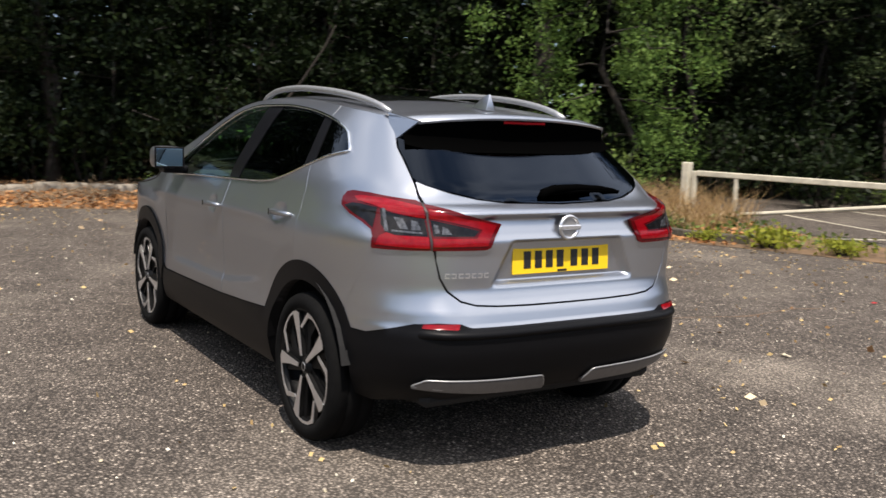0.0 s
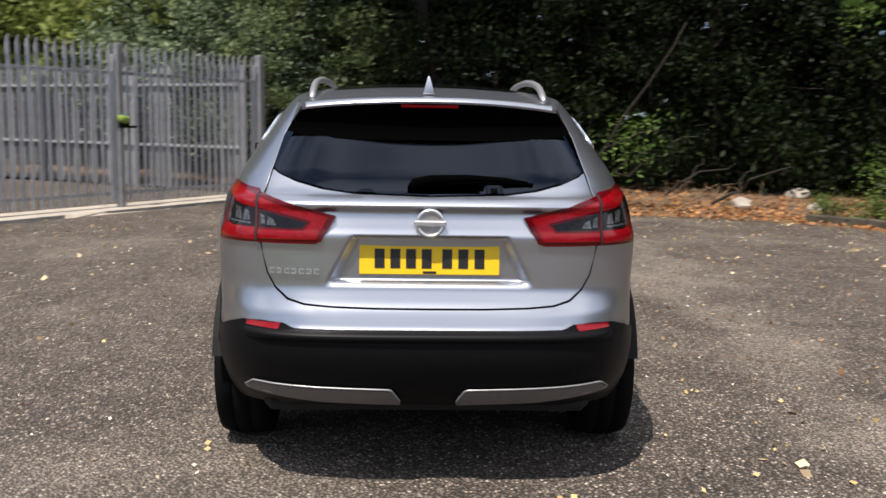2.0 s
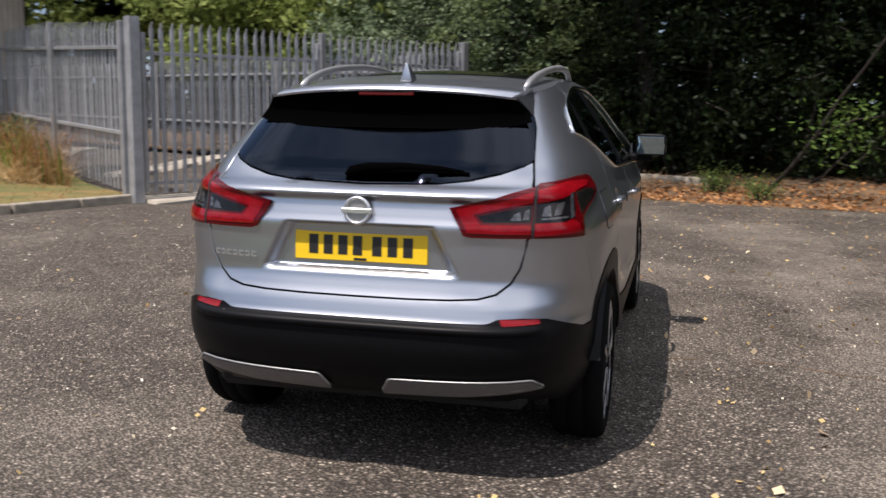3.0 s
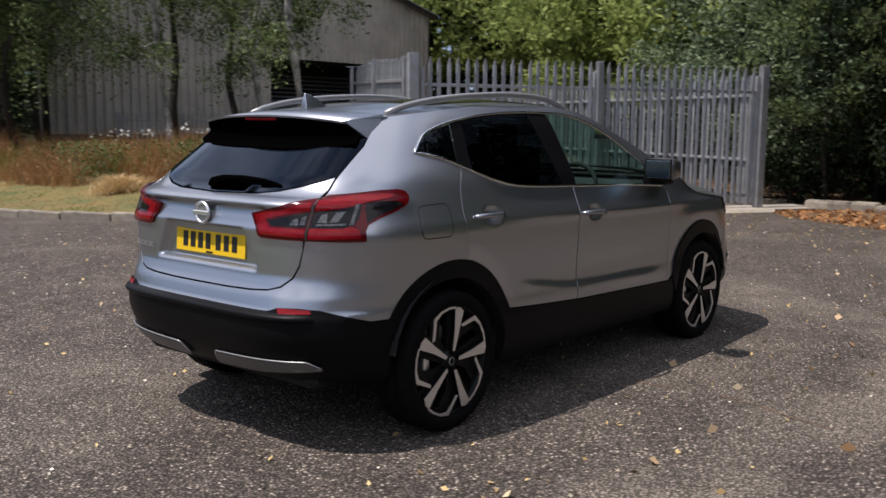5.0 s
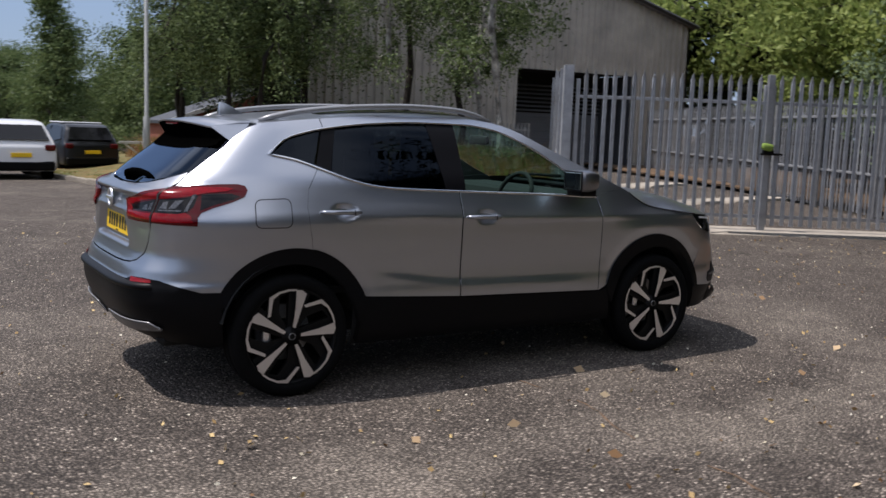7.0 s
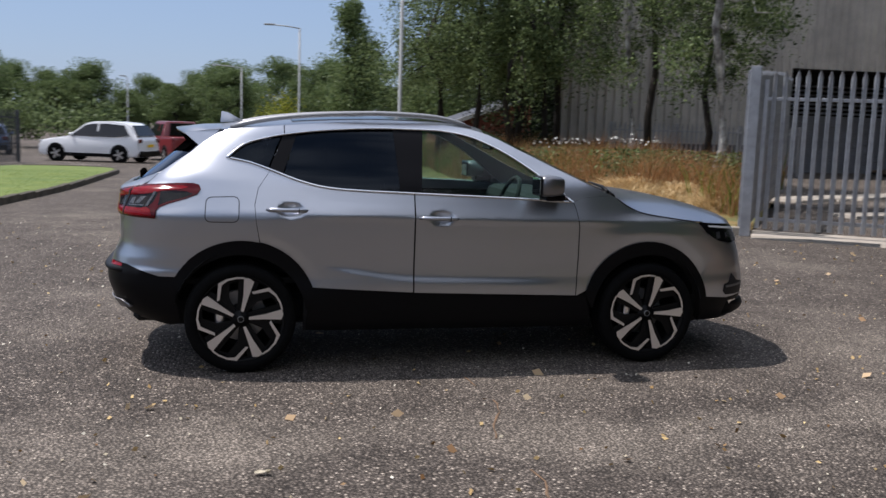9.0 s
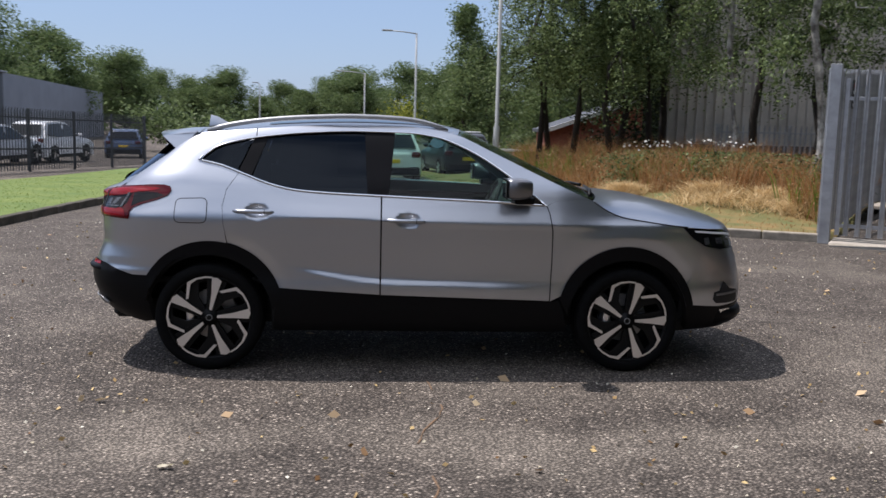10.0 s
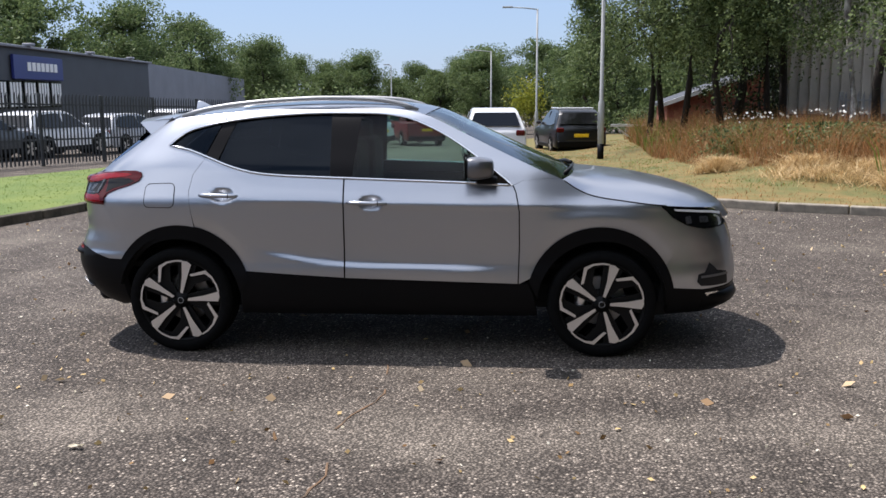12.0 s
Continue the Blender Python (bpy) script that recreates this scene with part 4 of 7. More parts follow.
for zz, o in ((0.640, -0.006), (0.633, 0.014), (0.625, 0.024), (0.613, 0.026), (0.602, 0.020), (0.592, 0.004)):
    pts = round_surf(phis, np.full(61, zz))
    fade = np.clip((np.abs(phis).max() - np.abs(phis)) / 0.10, 0, 1) ** 0.5
    rings.append([led.verts.new((p[0] - o * f * math.cos(a), p[1] + o * f * math.sin(a), p[2])) for p, a, f in zip(pts, phis, fade)])
for r0, r1 in zip(rings, rings[1:]):
    for k in range(60):
        led.faces.new((r0[k], r0[k + 1], r1[k + 1], r1[k]))
bmesh.ops.recalc_face_normals(led, faces=led.faces)
part("bumper_ledge", led, M_BLACK, car, "black moulded ledge along the bumper", smooth=True)

# tailgate, its window and badges
tg = [(0.0, 0.708), (0.20, 0.709), (0.36, 0.713), (0.46, 0.720), (0.522, 0.737), (0.572, 0.777), (0.603, 0.83), (0.622, 0.90), (0.631, 1.00), (0.631, 1.10), (0.609, 1.203)]
gl_low = [(0.600, 1.205), (0.575, 1.190), (0.50, 1.163), (0.40, 1.140), (0.28, 1.127), (0.0, 1.121)]
tg_half = tg + gl_low
full = [(a, b) for a, b in tg_half] + [(-a, b) for a, b in tg_half[::-1]][1:-1]
tailgate = part("tailgate", skin(full, rear_surf, 0.012, 0.0055), M_SILVER, car)
gl = gl_low[::-1] + [(0.606, 1.215), (0.594, 1.27), (0.585, 1.33), (0.555, 1.40), (0.52, 1.452)]
full = gl + [(-a, b) for a, b in gl[::-1]][:-1]
part("rear_window", skin(full, rear_surf, 0.035, 0.001, lip=0.004, out=0.002), M_REARGLASS, tailgate, "dark privacy glass")

plate_m = Matrix.Translation((-2.030, 0, 0.884)) @ Euler((radians(90), 0, radians(-90))).to_matrix().to_4x4() @ Matrix.Rotation(radians(-3.5), 4, "X")
plate = part("number_plate", box(0.52, 0.111, 0.006, 0.002), M_PLATE, car, "yellow number plate with dark bars", m=plate_m)
for bx in (-0.165, -0.107, -0.049, 0.009, 0.085, 0.145, 0.205):
    bars([(bx, 0.004, 0.037, 0.072)], M_INK, plate, "plate_bar", Matrix.Translation((-0.02, 0, 0.0035)))
part("plate_mark", box(0.05, 0.009, 0.003, 0, (0, -0.047, 0.003)), M_INK, plate)
by_word = float(rear_surf(np.array([0.505]), np.array([0.845]))[0, 0])
badge_m = Matrix.Translation((-2.068, 0, 1.024)) @ Euler((radians(90), 0, radians(-90))).to_matrix().to_4x4()
ringb = lathe([(0.040, 0.0), (0.043, 0.010), (0.051, 0.010), (0.054, 0.0)], 32, "z")
bd = part("badge", ringb, M_ALLOY, tailgate, "round chrome badge with a bar", smooth=True, m=badge_m)
part("badge_bar", box(0.118, 0.020, 0.012, 0.004, (0, 0, 0.008)), M_ALLOY, bd)
part("badge_plate", lathe([(0.0, 0.003), (0.042, 0.003), (0.043, 0.0)], 28, "z"), M_SATIN, bd)
for i in range(7):
    ya = 0.580 - i * 0.0275
    pa, pb = rear_surf(np.array([ya - 0.008, ya + 0.008]), np.array([0.842, 0.842]))
    turn = math.atan2(pb[1] - pa[1], pb[0] - pa[0])
    one = Matrix.Translation(((pa[0] + pb[0]) / 2 - 0.0115, ya, 0.842)) @ Matrix.Rotation(turn - math.pi, 4, "Z") @ Matrix.Rotation(math.pi / 2, 4, "X")
    bars([(0, 0.008, 0.020, 0.0055), (0, -0.008, 0.020, 0.0055), (-0.0075 * (-1) ** i, 0, 0.005, 0.020)], M_ALLOY, tailgate, "name_bar", one)
# wiper at rest on the rear window
def on_glass(y, z, o):
    q = rear_surf(np.array([y]), np.array([z]))[0]
    return (q[0] - o * 0.75, q[1], q[2] + o * 0.66)


wiper = part("wiper", tube([on_glass(*q) for q in ((0.075, 1.139, 0.004), (0.06, 1.148, 0.018), (0.0, 1.160, 0.020), (-0.14, 1.168, 0.018), (-0.28, 1.166, 0.014), (-0.37, 1.160, 0.009))], [0.014, 0.021, 0.020, 0.016, 0.012, 0.006], 8), M_MATTBLACK, tailgate, "black wiper arm with its blade", smooth=True)
part("blade", tube([on_glass(*q) for q in ((0.03, 1.150, 0.008), (-0.16, 1.160, 0.010), (-0.39, 1.157, 0.007))], [0.008, 0.010, 0.006], 6), M_MATTBLACK, wiper)

# spoiler over the rear window
sp_top, sp_und = bmesh.new(), bmesh.new()
rows_t, rows_u = [], []
for i in range(25):
    u = -1 + 2 * i / 24
    y = u * 0.545
    a = abs(u)
    root = (-1.42 - 0.02 * (1 - a * a), y * 1.02, float(f_re(-1.44)) + 0.036 * (1 - (abs(y) / 0.60) ** 2.2))
    tip = (-1.735 + 0.075 * a ** 2.4, y * (0.96 - 0.02 * a), 1.470 - 0.030 * a ** 2.2)
    low = (tip[0] + 0.004, tip[1], tip[2] - 0.008)
    under = (-1.668 + 0.06 * a ** 4, y * 1.02, 1.392 - 0.004 * a)
    foot = (-1.748 + 0.10 * a ** 4, y * 1.05, 1.318 + 0.03 * a ** 6)
    mid1 = tuple(root[k] * 0.6 + tip[k] * 0.4 + (0.006 if k == 2 else 0) for k in range(3))
    rows_t.append([sp_top.verts.new(p) for p in (root, mid1, tip, low)])
    rows_u.append([sp_und.verts.new(p) for p in ((low[0] + 0.002, low[1], low[2]), under, foot)])
for rows, b in ((rows_t, sp_top), (rows_u, sp_und)):
    for r0, r1 in zip(rows, rows[1:]):
        for k in range(len(r0) - 1):
            f = b.faces.new((r0[k], r0[k + 1], r1[k + 1], r1[k]))
            f.smooth = k == 0 or k == 1
    bmesh.ops.recalc_face_normals(b, faces=b.faces)
spoiler = part("roof_spoiler", sp_top, M_SILVER, tailgate, "silver roof spoiler with a black underside")
part("spoiler_underside", sp_und, M_MATTBLACK, spoiler, "black underside")
part("brake_light", box(0.012, 0.23, 0.018, 0.004, (-1.722, 0, 1.452)), M_DARKRED, spoiler, "dark red high brake light")
for side in (1, -1):
    end = bmesh.new()
    ring = [(-1.664, 0.514, 1.444), (-1.44, 0.540, 1.480), (-1.450, 0.536, 1.455), (-1.497, 0.562, 1.402), (-1.553, 0.582, 1.352)]
    va = [end.verts.new((x, y * side, z)) for x, y, z in ring]
    vb = [end.verts.new((x, (y - 0.02) * side, z)) for x, y, z in ring]
    end.faces.new(va)
    end.faces.new(vb[::-1])
    for i in range(5):
        end.faces.new((va[i], vb[i], vb[(i + 1) % 5], va[(i + 1) % 5]))
    bmesh.ops.recalc_face_normals(end, faces=end.faces)
    part("spoiler_end", end, M_SILVER, spoiler)

# roof, windscreen, bonnet
def ruled(edge, bow, name, material, label, ny=14, power=2.0, parent=None):
    b = bmesh.new()
    rows = []
    for i, (x, z) in enumerate(edge):
        ye = float(half_width(x, z))
        row = []
        bx, bz = bow(i / (len(edge) - 1), x)
        for k in range(ny + 1):
            u = -1 + 2 * k / ny
            g = 1 - abs(u) ** power
            row.append(b.verts.new((x + bx * g, ye * u, z + bz * g)))
        rows.append(row)
    for r0, r1 in zip(rows, rows[1:]):
        for k in range(ny):
            b.faces.new((r0[k], r0[k + 1], r1[k + 1], r1[k]))
    bmesh.ops.recalc_face_normals(b, faces=b.faces)
    if sum(f.normal.z for f in b.faces) < 0:
        bmesh.ops.reverse_faces(b, faces=b.faces)
    return part(name, b, material, parent or car, label, smooth=True)


ruled(curve(f_re, -1.46, 0.22, 24), lambda t, x: (0.05 * t ** 6, 0.036), "roof", M_SILVER, "", power=2.2)
pano = bmesh.new()
rows = []
for i in range(13):
    x = -1.0 + 1.12 * i / 12
    ye = float(half_width(x, f_re(x)))
    rows.append([pano.verts.new((x, 0.43 * u, float(f_re(x)) + 0.036 * (1 - abs(0.43 * u / ye) ** 2.2) + 0.004)) for u in np.linspace(-1, 1, 9)])
for r0, r1 in zip(rows, rows[1:]):
    for k in range(8):
        pano.faces.new((r0[k], r0[k + 1], r1[k + 1], r1[k]))
part("glass_roof", pano, M_GLOSSBLACK, car, "dark glass roof panel", smooth=True)
ruled(curve(f_re, 0.225, 1.065, 20), lambda t, x: (0.06 + 0.08 * t, 0.030 * (1 - t) + 0.004), "windscreen", M_GLASS, "clear windscreen", power=2.2)
f_bow = pchip([(1.07, 0.020), (1.16, 0.070), (1.28, 0.108), (1.45, 0.116), (1.65, 0.102), (1.85, 0.068), (2.0, 0.030), (2.1, 0.0)])
f_hood = pchip(HOOD_EDGE + [(2.07, 0.880), (2.11, 0.835)])
ruled(curve(f_hood, 1.075, 2.11, 34), lambda t, x: (0.10, float(f_bow(x))), "bonnet", M_SILVER, "", ny=32, power=3.4)
for side in (1, -1):
    shut = [(x, (float(half_width(x, z)) + 0.0005) * side, z + 0.0012) for x, z in curve(f_he, 1.085, 1.70, 26)]
    part("bonnet_joint", tube(shut, 0.0042, 6), M_INK, car, "dark joint between bonnet and wing", smooth=True)
for arm in ([(1.10, -0.62, 1.122), (1.15, -0.40, 1.142), (1.185, -0.05, 1.150)], [(1.175, 0.02, 1.148), (1.15, 0.30, 1.146), (1.10, 0.58, 1.124)]):
    part("front_wiper", tube(arm, [0.014, 0.012, 0.006], 6), M_BLACK, car, "black wiper at rest", smooth=True)
part("wiper_tray", box(0.10, 1.2, 0.03, 0.01, (1.13, 0, 1.093)), M_BLACK, car, "black tray under the windscreen")

# front bumper
def mirrored(half):
    return half + [(-a, b) for a, b in half[::-1] if abs(a) > 1e-6]


half_poly = [(0.0, 0.80), (0.25, 0.80), by_f(2.07, 0.795), by_f(1.95, 0.792), by_f(1.8355, 0.817), by_f(1.711, 0.5745), by_f(1.735, 0.44), by_f(1.95, 0.42), (0.3, 0.44), (0.0, 0.50)]
full = mirrored(half_poly)
part("front_bumper", skin(full, front_surf, 0.04, 0.0002), M_SILVER, car)
half_poly = [(0.0, 0.497), (0.3, 0.437), by_f(1.95, 0.417), by_f(1.735, 0.437), by_f(1.72, 0.27), by_f(1.9, 0.27), (0.3, 0.27), (0.0, 0.27)]
full = mirrored(half_poly)
part("lower_bumper", skin(full, front_surf, 0.04, 0.001, lip=0.05, out=0.004), M_BLACK, car, "black plastic lower bumper")
half_poly = [(0.0, 0.80), (0.32, 0.80), (0.22, 0.55), (0.0, 0.53)]
full = mirrored(half_poly)
part("grille", skin(full, front_surf, 0.05, 0.0, out=0.008), M_GLOSSBLACK, car, "dark front grille")
def front_panel(pts, name, material, side, parent, label="", out=0.006, lip=0.008):
    return part(name, skin([by_f(*p) for p in pts], front_surf, 0.02, 0.0, out=out, lip=lip, side=side), material, parent, label)


for side in (1, -1):
    vent = front_panel([(1.915, 0.515), (1.958, 0.526), (1.985, 0.585), (2.040, 0.535), (2.105, 0.520), (2.118, 0.440), (2.02, 0.438), (1.935, 0.442), (1.908, 0.468)], "bumper_vent", M_VENT, side, car, "black bumper vent with a silver blade", out=0.004)
    front_panel([(1.930, 0.506), (2.105, 0.514), (2.110, 0.502), (1.930, 0.493)], "vent_blade", M_SKID, side, vent, "silver blade across the vent", out=0.012)
    front_panel([(1.960, 0.398), (2.045, 0.400), (2.050, 0.350), (1.985, 0.352)], "fog_lamp", M_CHROME, side, vent, "clear fog lamp", out=0.014)
# projecting black chin
chin = bmesh.new()
phis = np.linspace(-by_f(1.93, 0.33)[0], by_f(1.93, 0.33)[0], 49)
rings = []
for zz, o in ((0.400, 0.0), (0.385, 0.030), (0.355, 0.052), (0.320, 0.050), (0.292, 0.028), (0.280, -0.03)):
    pts = front_surf(phis, np.full(49, zz))
    fade = np.clip((np.abs(phis).max() - np.abs(phis)) / 0.12, 0, 1) ** 0.5
    rings.append([chin.verts.new((p[0] + o * f * math.cos(a), p[1] + o * f * math.sin(a), p[2])) for p, a, f in zip(pts, phis, fade)])
for r0, r1 in zip(rings, rings[1:]):
    for k in range(48):
        chin.faces.new((r0[k], r0[k + 1], r1[k + 1], r1[k]))
bmesh.ops.recalc_face_normals(chin, faces=chin.faces)
part("chin", chin, M_BLACK, car, "black lip under the front bumper", smooth=True)

# aerial fin on the roof
fin = bmesh.new()
vb = [fin.verts.new(p) for p in ((-1.295, -0.006, 1.518), (-1.295, 0.006, 1.518), (-1.452, 0.026, 1.505), (-1.452, -0.026, 1.505), (-1.444, 0.004, 1.582), (-1.444, -0.004, 1.582), (-1.400, -0.003, 1.574), (-1.400, 0.003, 1.574))]
for f in ((0, 1, 2, 3), (3, 2, 4, 5), (5, 4, 7, 6), (6, 7, 1, 0), (1, 7, 4, 2), (0, 3, 5, 6)):
    fin.faces.new([vb[i] for i in f])
bmesh.ops.recalc_face_normals(fin, faces=fin.faces)
bmesh.ops.bevel(fin, geom=fin.edges[:], offset=0.003, segments=2, affect="EDGES", profile=0.5)
part("aerial_fin", fin, M_SILVER, car, smooth=True)

# wheels
def make_wheel(name):
    w = new(name)
    tyre = lathe([(0.262, -0.10), (0.290, -0.112), (0.322, -0.104), (0.333, -0.08), (0.336, -0.04), (0.330, -0.038), (0.330, -0.030), (0.336, -0.028), (0.336, 0.028), (0.330, 0.030), (0.330, 0.038), (0.336, 0.04), (0.333, 0.08), (0.322, 0.104), (0.290, 0.112), (0.264, 0.104), (0.262, 0.09)], 56)
    part("tyre", tyre, M_RUBBER, w, "black rubber tyre", smooth=True)
    rim = lathe([(0.264, 0.096), (0.260, 0.100), (0.252, 0.094), (0.240, 0.06), (0.225, -0.09), (0.10, -0.09), (0.06, 0.01), (0.0, 0.01)], 48)
    part("rim", rim, M_DARKALLOY, w, "dark alloy rim", smooth=True)
    part("brake_disc", lathe([(0.0, -0.03), (0.155, -0.03), (0.16, -0.045)], 32), M_SATIN, w)
    cal = box(0.05, 0.05, 0.13, 0.015, (0.125, 0.03, 0.0), seg=2)
    part("brake_caliper", cal, M_ALLOY, w)
    for k in range(5):
        a = radians(7 + 72 * k)
        def pol(r, deg):
            b = a + radians(deg)
            return (-r * math.cos(b), r * math.sin(b))
        blade = [pol(0.048, -9), pol(0.150, -7.5), pol(0.243, -8.0), pol(0.256, -1), pol(0.254, 6.5), pol(0.150, 5.0), pol(0.052, 10)]
        part("spoke", prism(blade, 0.003, 0.101, "xz"), M_ALLOY, w, "machined bright spoke")
        part("spoke_back", prism(blade, 0.020, 0.081, "xz"), M_DARKALLOY, w)
        back = [pol(0.05, -30), pol(0.245, -15), pol(0.248, 14), pol(0.05, 34)]
        part("spoke_back", prism(back, 0.03, 0.050, "xz"), M_DARKALLOY, w)
        hook = [pol(0.259, 6), pol(0.261, 16), pol(0.261, 29), pol(0.257, 42), pol(0.180, 62), pol(0.172, 57), pol(0.238, 39), pol(0.249, 28), pol(0.250, 16), pol(0.249, 6)]
        part("spoke_edge", prism(hook, 0.004, 0.098, "xz"), M_ALLOY, w, "machined bright edge")
        web = [pol(0.252, 6), pol(0.252, 42), pol(0.165, 64), pol(0.05, 36), pol(0.14, 40), pol(0.225, 28)]
        part("spoke_back", prism(web, 0.02, 0.058, "xz"), M_DARKALLOY, w)
    part("hub_cap", lathe([(0.0, 0.100), (0.026, 0.099), (0.030, 0.090), (0.052, 0.086), (0.056, 0.04)], 24), M_DARKALLOY, w, "dark hub cap", smooth=True)
    part("hub_ring", lathe([(0.016, 0.1005), (0.0185, 0.1010), (0.020, 0.099)], 24), M_SATIN, w)
    return w


wheel = make_wheel("wheel")
wheel.parent = car
# the wheel faces +y; on the other side it is turned round
wheel.matrix_basis = Matrix.Translation((-1.323, 0.775, 0.336)) @ Matrix.Rotation(radians(-40), 4, "Y")
for x, side, turn in ((1.323, 1, 15), (-1.323, -1, 0), (1.323, -1, -5)):
    c = copy_thing(wheel, Matrix.Translation((x, 0.775 * side, 0.336)) @ (Matrix.Rotation(math.pi, 4, "Z") if side < 0 else Matrix()) @ Matrix.Rotation(radians(-turn if side > 0 else turn), 4, "Y"))

# seats, dashboard and steering wheel seen through the glass
def seat(x, y, w, name="seat"):
    s = part(name, box(0.50, w, 0.16, 0.05, (x, y, 0.74), seg=2), M_SEAT, car, "dark cloth seat")
    part("backrest", box(0.14, w, 0.60, 0.05, (x - 0.30, y, 1.02), Matrix.Rotation(0, 4, "Y"), seg=2), M_SEAT, s)
    for dy in ([0] if w < 0.8 else [-0.36, 0.36]):
        part("headrest", box(0.09, 0.24, 0.17, 0.035, (x - 0.33, y + dy, 1.355 if w < 0.8 else 1.30), seg=2), M_SEAT, s)


seat(0.02, 0.36, 0.50)
seat(0.02, -0.36, 0.50)
seat(-0.86, 0.0, 1.25, "rear_seat")
part("dashboard", box(0.42, 1.42, 0.22, 0.07, (0.80, 0, 0.97), seg=2), M_SEAT, car, "dark dashboard")
bm = tube([(0.0, 0.185 * math.cos(k / 24 * math.tau), 0.185 * math.sin(k / 24 * math.tau)) for k in range(24)], 0.015, 8, closed=True)
st = part("steering_wheel", bm, M_SEAT, car, smooth=True, m=Matrix.Translation((0.47, -0.36, 1.02)) @ Matrix.Rotation(radians(22), 4, "Y"))
part("steering_hub", box(0.04, 0.30, 0.07, 0.015), M_SEAT, st)
part("inside_mirror", box(0.03, 0.22, 0.06, 0.012, (0.42, 0, 1.40), seg=2), M_SEAT, car)

# ---- ground, kerbs, verges ----
def ground_z(y):
    return -0.023 * np.clip(np.asarray(y, float) - 8.0, 0, 45)


gxs = [-900, -300, -100, -50, -25, -12, -6, 0, 6, 12, 25, 50, 100, 300, 900]
gys = [-900, -300, -100, -40, -20, -10, -4, 0, 4, 8, 10, 14, 18, 22, 26, 30, 36, 44, 53, 70, 100, 200, 900]
gv = [(x, y, float(ground_z(y))) for y in gys for x in gxs]
gf = [(j * len(gxs) + i, j * len(gxs) + i + 1, (j + 1) * len(gxs) + i + 1, (j + 1) * len(gxs) + i) for j in range(len(gys) - 1) for i in range(len(gxs) - 1)]
tagged(put("ground", mesh_of("ground", gv, gf, M_TARMAC)), "worn grey tarmac strewn with grit and leaves", "ground", kind="structure")


def smooth_line(pts, n=5):
    """A rounder line through the points."""
    out = []
    k = len(pts)
    for i in range(k - 1):
        p0, p1, p2, p3 = (np.array(pts[max(i - 1, 0)], float), np.array(pts[i], float), np.array(pts[i + 1], float), np.array(pts[min(i + 2, k - 1)], float))
        for j in range(n):
            t = j / n
            out.append(tuple(0.5 * (2 * p1 + (p2 - p0) * t + (2 * p0 - 5 * p1 + 4 * p2 - p3) * t * t + (3 * p1 - p0 - 3 * p2 + p3) * t ** 3)))
    out.append(tuple(map(float, pts[-1])))
    return out


def patch(name, outline, height, material, label, step=0.5, lip=0.15):
    def surf(x, y):
        return np.stack([x, y, height(x, y)], 1)
    ob = part(name, skin(outline, surf, step, 0.0, lip=lip, up=True), material)
    return tagged(ob, label, name.split("_")[0], kind="structure")


def dist_to(line, x, y):
    q = np.asarray(line, float)
    best = np.full(np.shape(x), 1e9)
    for a, b in zip(q, q[1:]):
        d = b - a
        t = np.clip(((x - a[0]) * d[0] + (y - a[1]) * d[1]) / (d @ d), 0, 1)
        best = np.minimum(best, np.hypot(x - a[0] - t * d[0], y - a[1] - t * d[1]))
    return best


KERB_R = smooth_line([(6.15, 6.05), (5.2, 6.45), (4.3, 6.85), (3.4, 7.6), (2.7, 8.8), (2.2, 10.6), (1.8, 14.2), (1.5, 19.5), (1.0, 25), (0.6, 32), (-0.4, 44)])
KERB_L = smooth_line([(-7.6, 0.5), (-6.4, 2.7), (-5.75, 4.8), (-5.35, 6.8), (-5.1, 10.3), (-4.8, 14.4), (-4.75, 20), (-4.85, 24.0), (-5.5, 25.6), (-7.0, 26.2), (-8.2, 26.0)])


def verge_z(x, y):
    d = dist_to(KERB_R, x, y)
    t = np.clip((d - 1.2) / 3.5, 0, 1)
    return ground_z(y) + 0.10 + 0.34 * t * t * (3 - 2 * t)


def island_z(x, y):
    d = dist_to(KERB_L, x, y)
    return ground_z(y) + 0.095 + 0.03 * np.clip(d / 1.5, 0, 1)


verge_out = KERB_R + [(9.6, 42), (9.4, 19.3), (9.6, 10.9), (6.3, 6.35)]
patch("verge_1", verge_out, verge_z, M_DRYLAWN, "parched yellow-brown grass verge behind the kerb")
island_out = KERB_L + [(-8.3, 22.0), (-8.5, 18), (-9.3, 11.5), (-10.6, 6.5), (-12, 1.5)]
patch("verge_2", island_out, island_z, M_LAWN, "mown green grass island with a kerb")


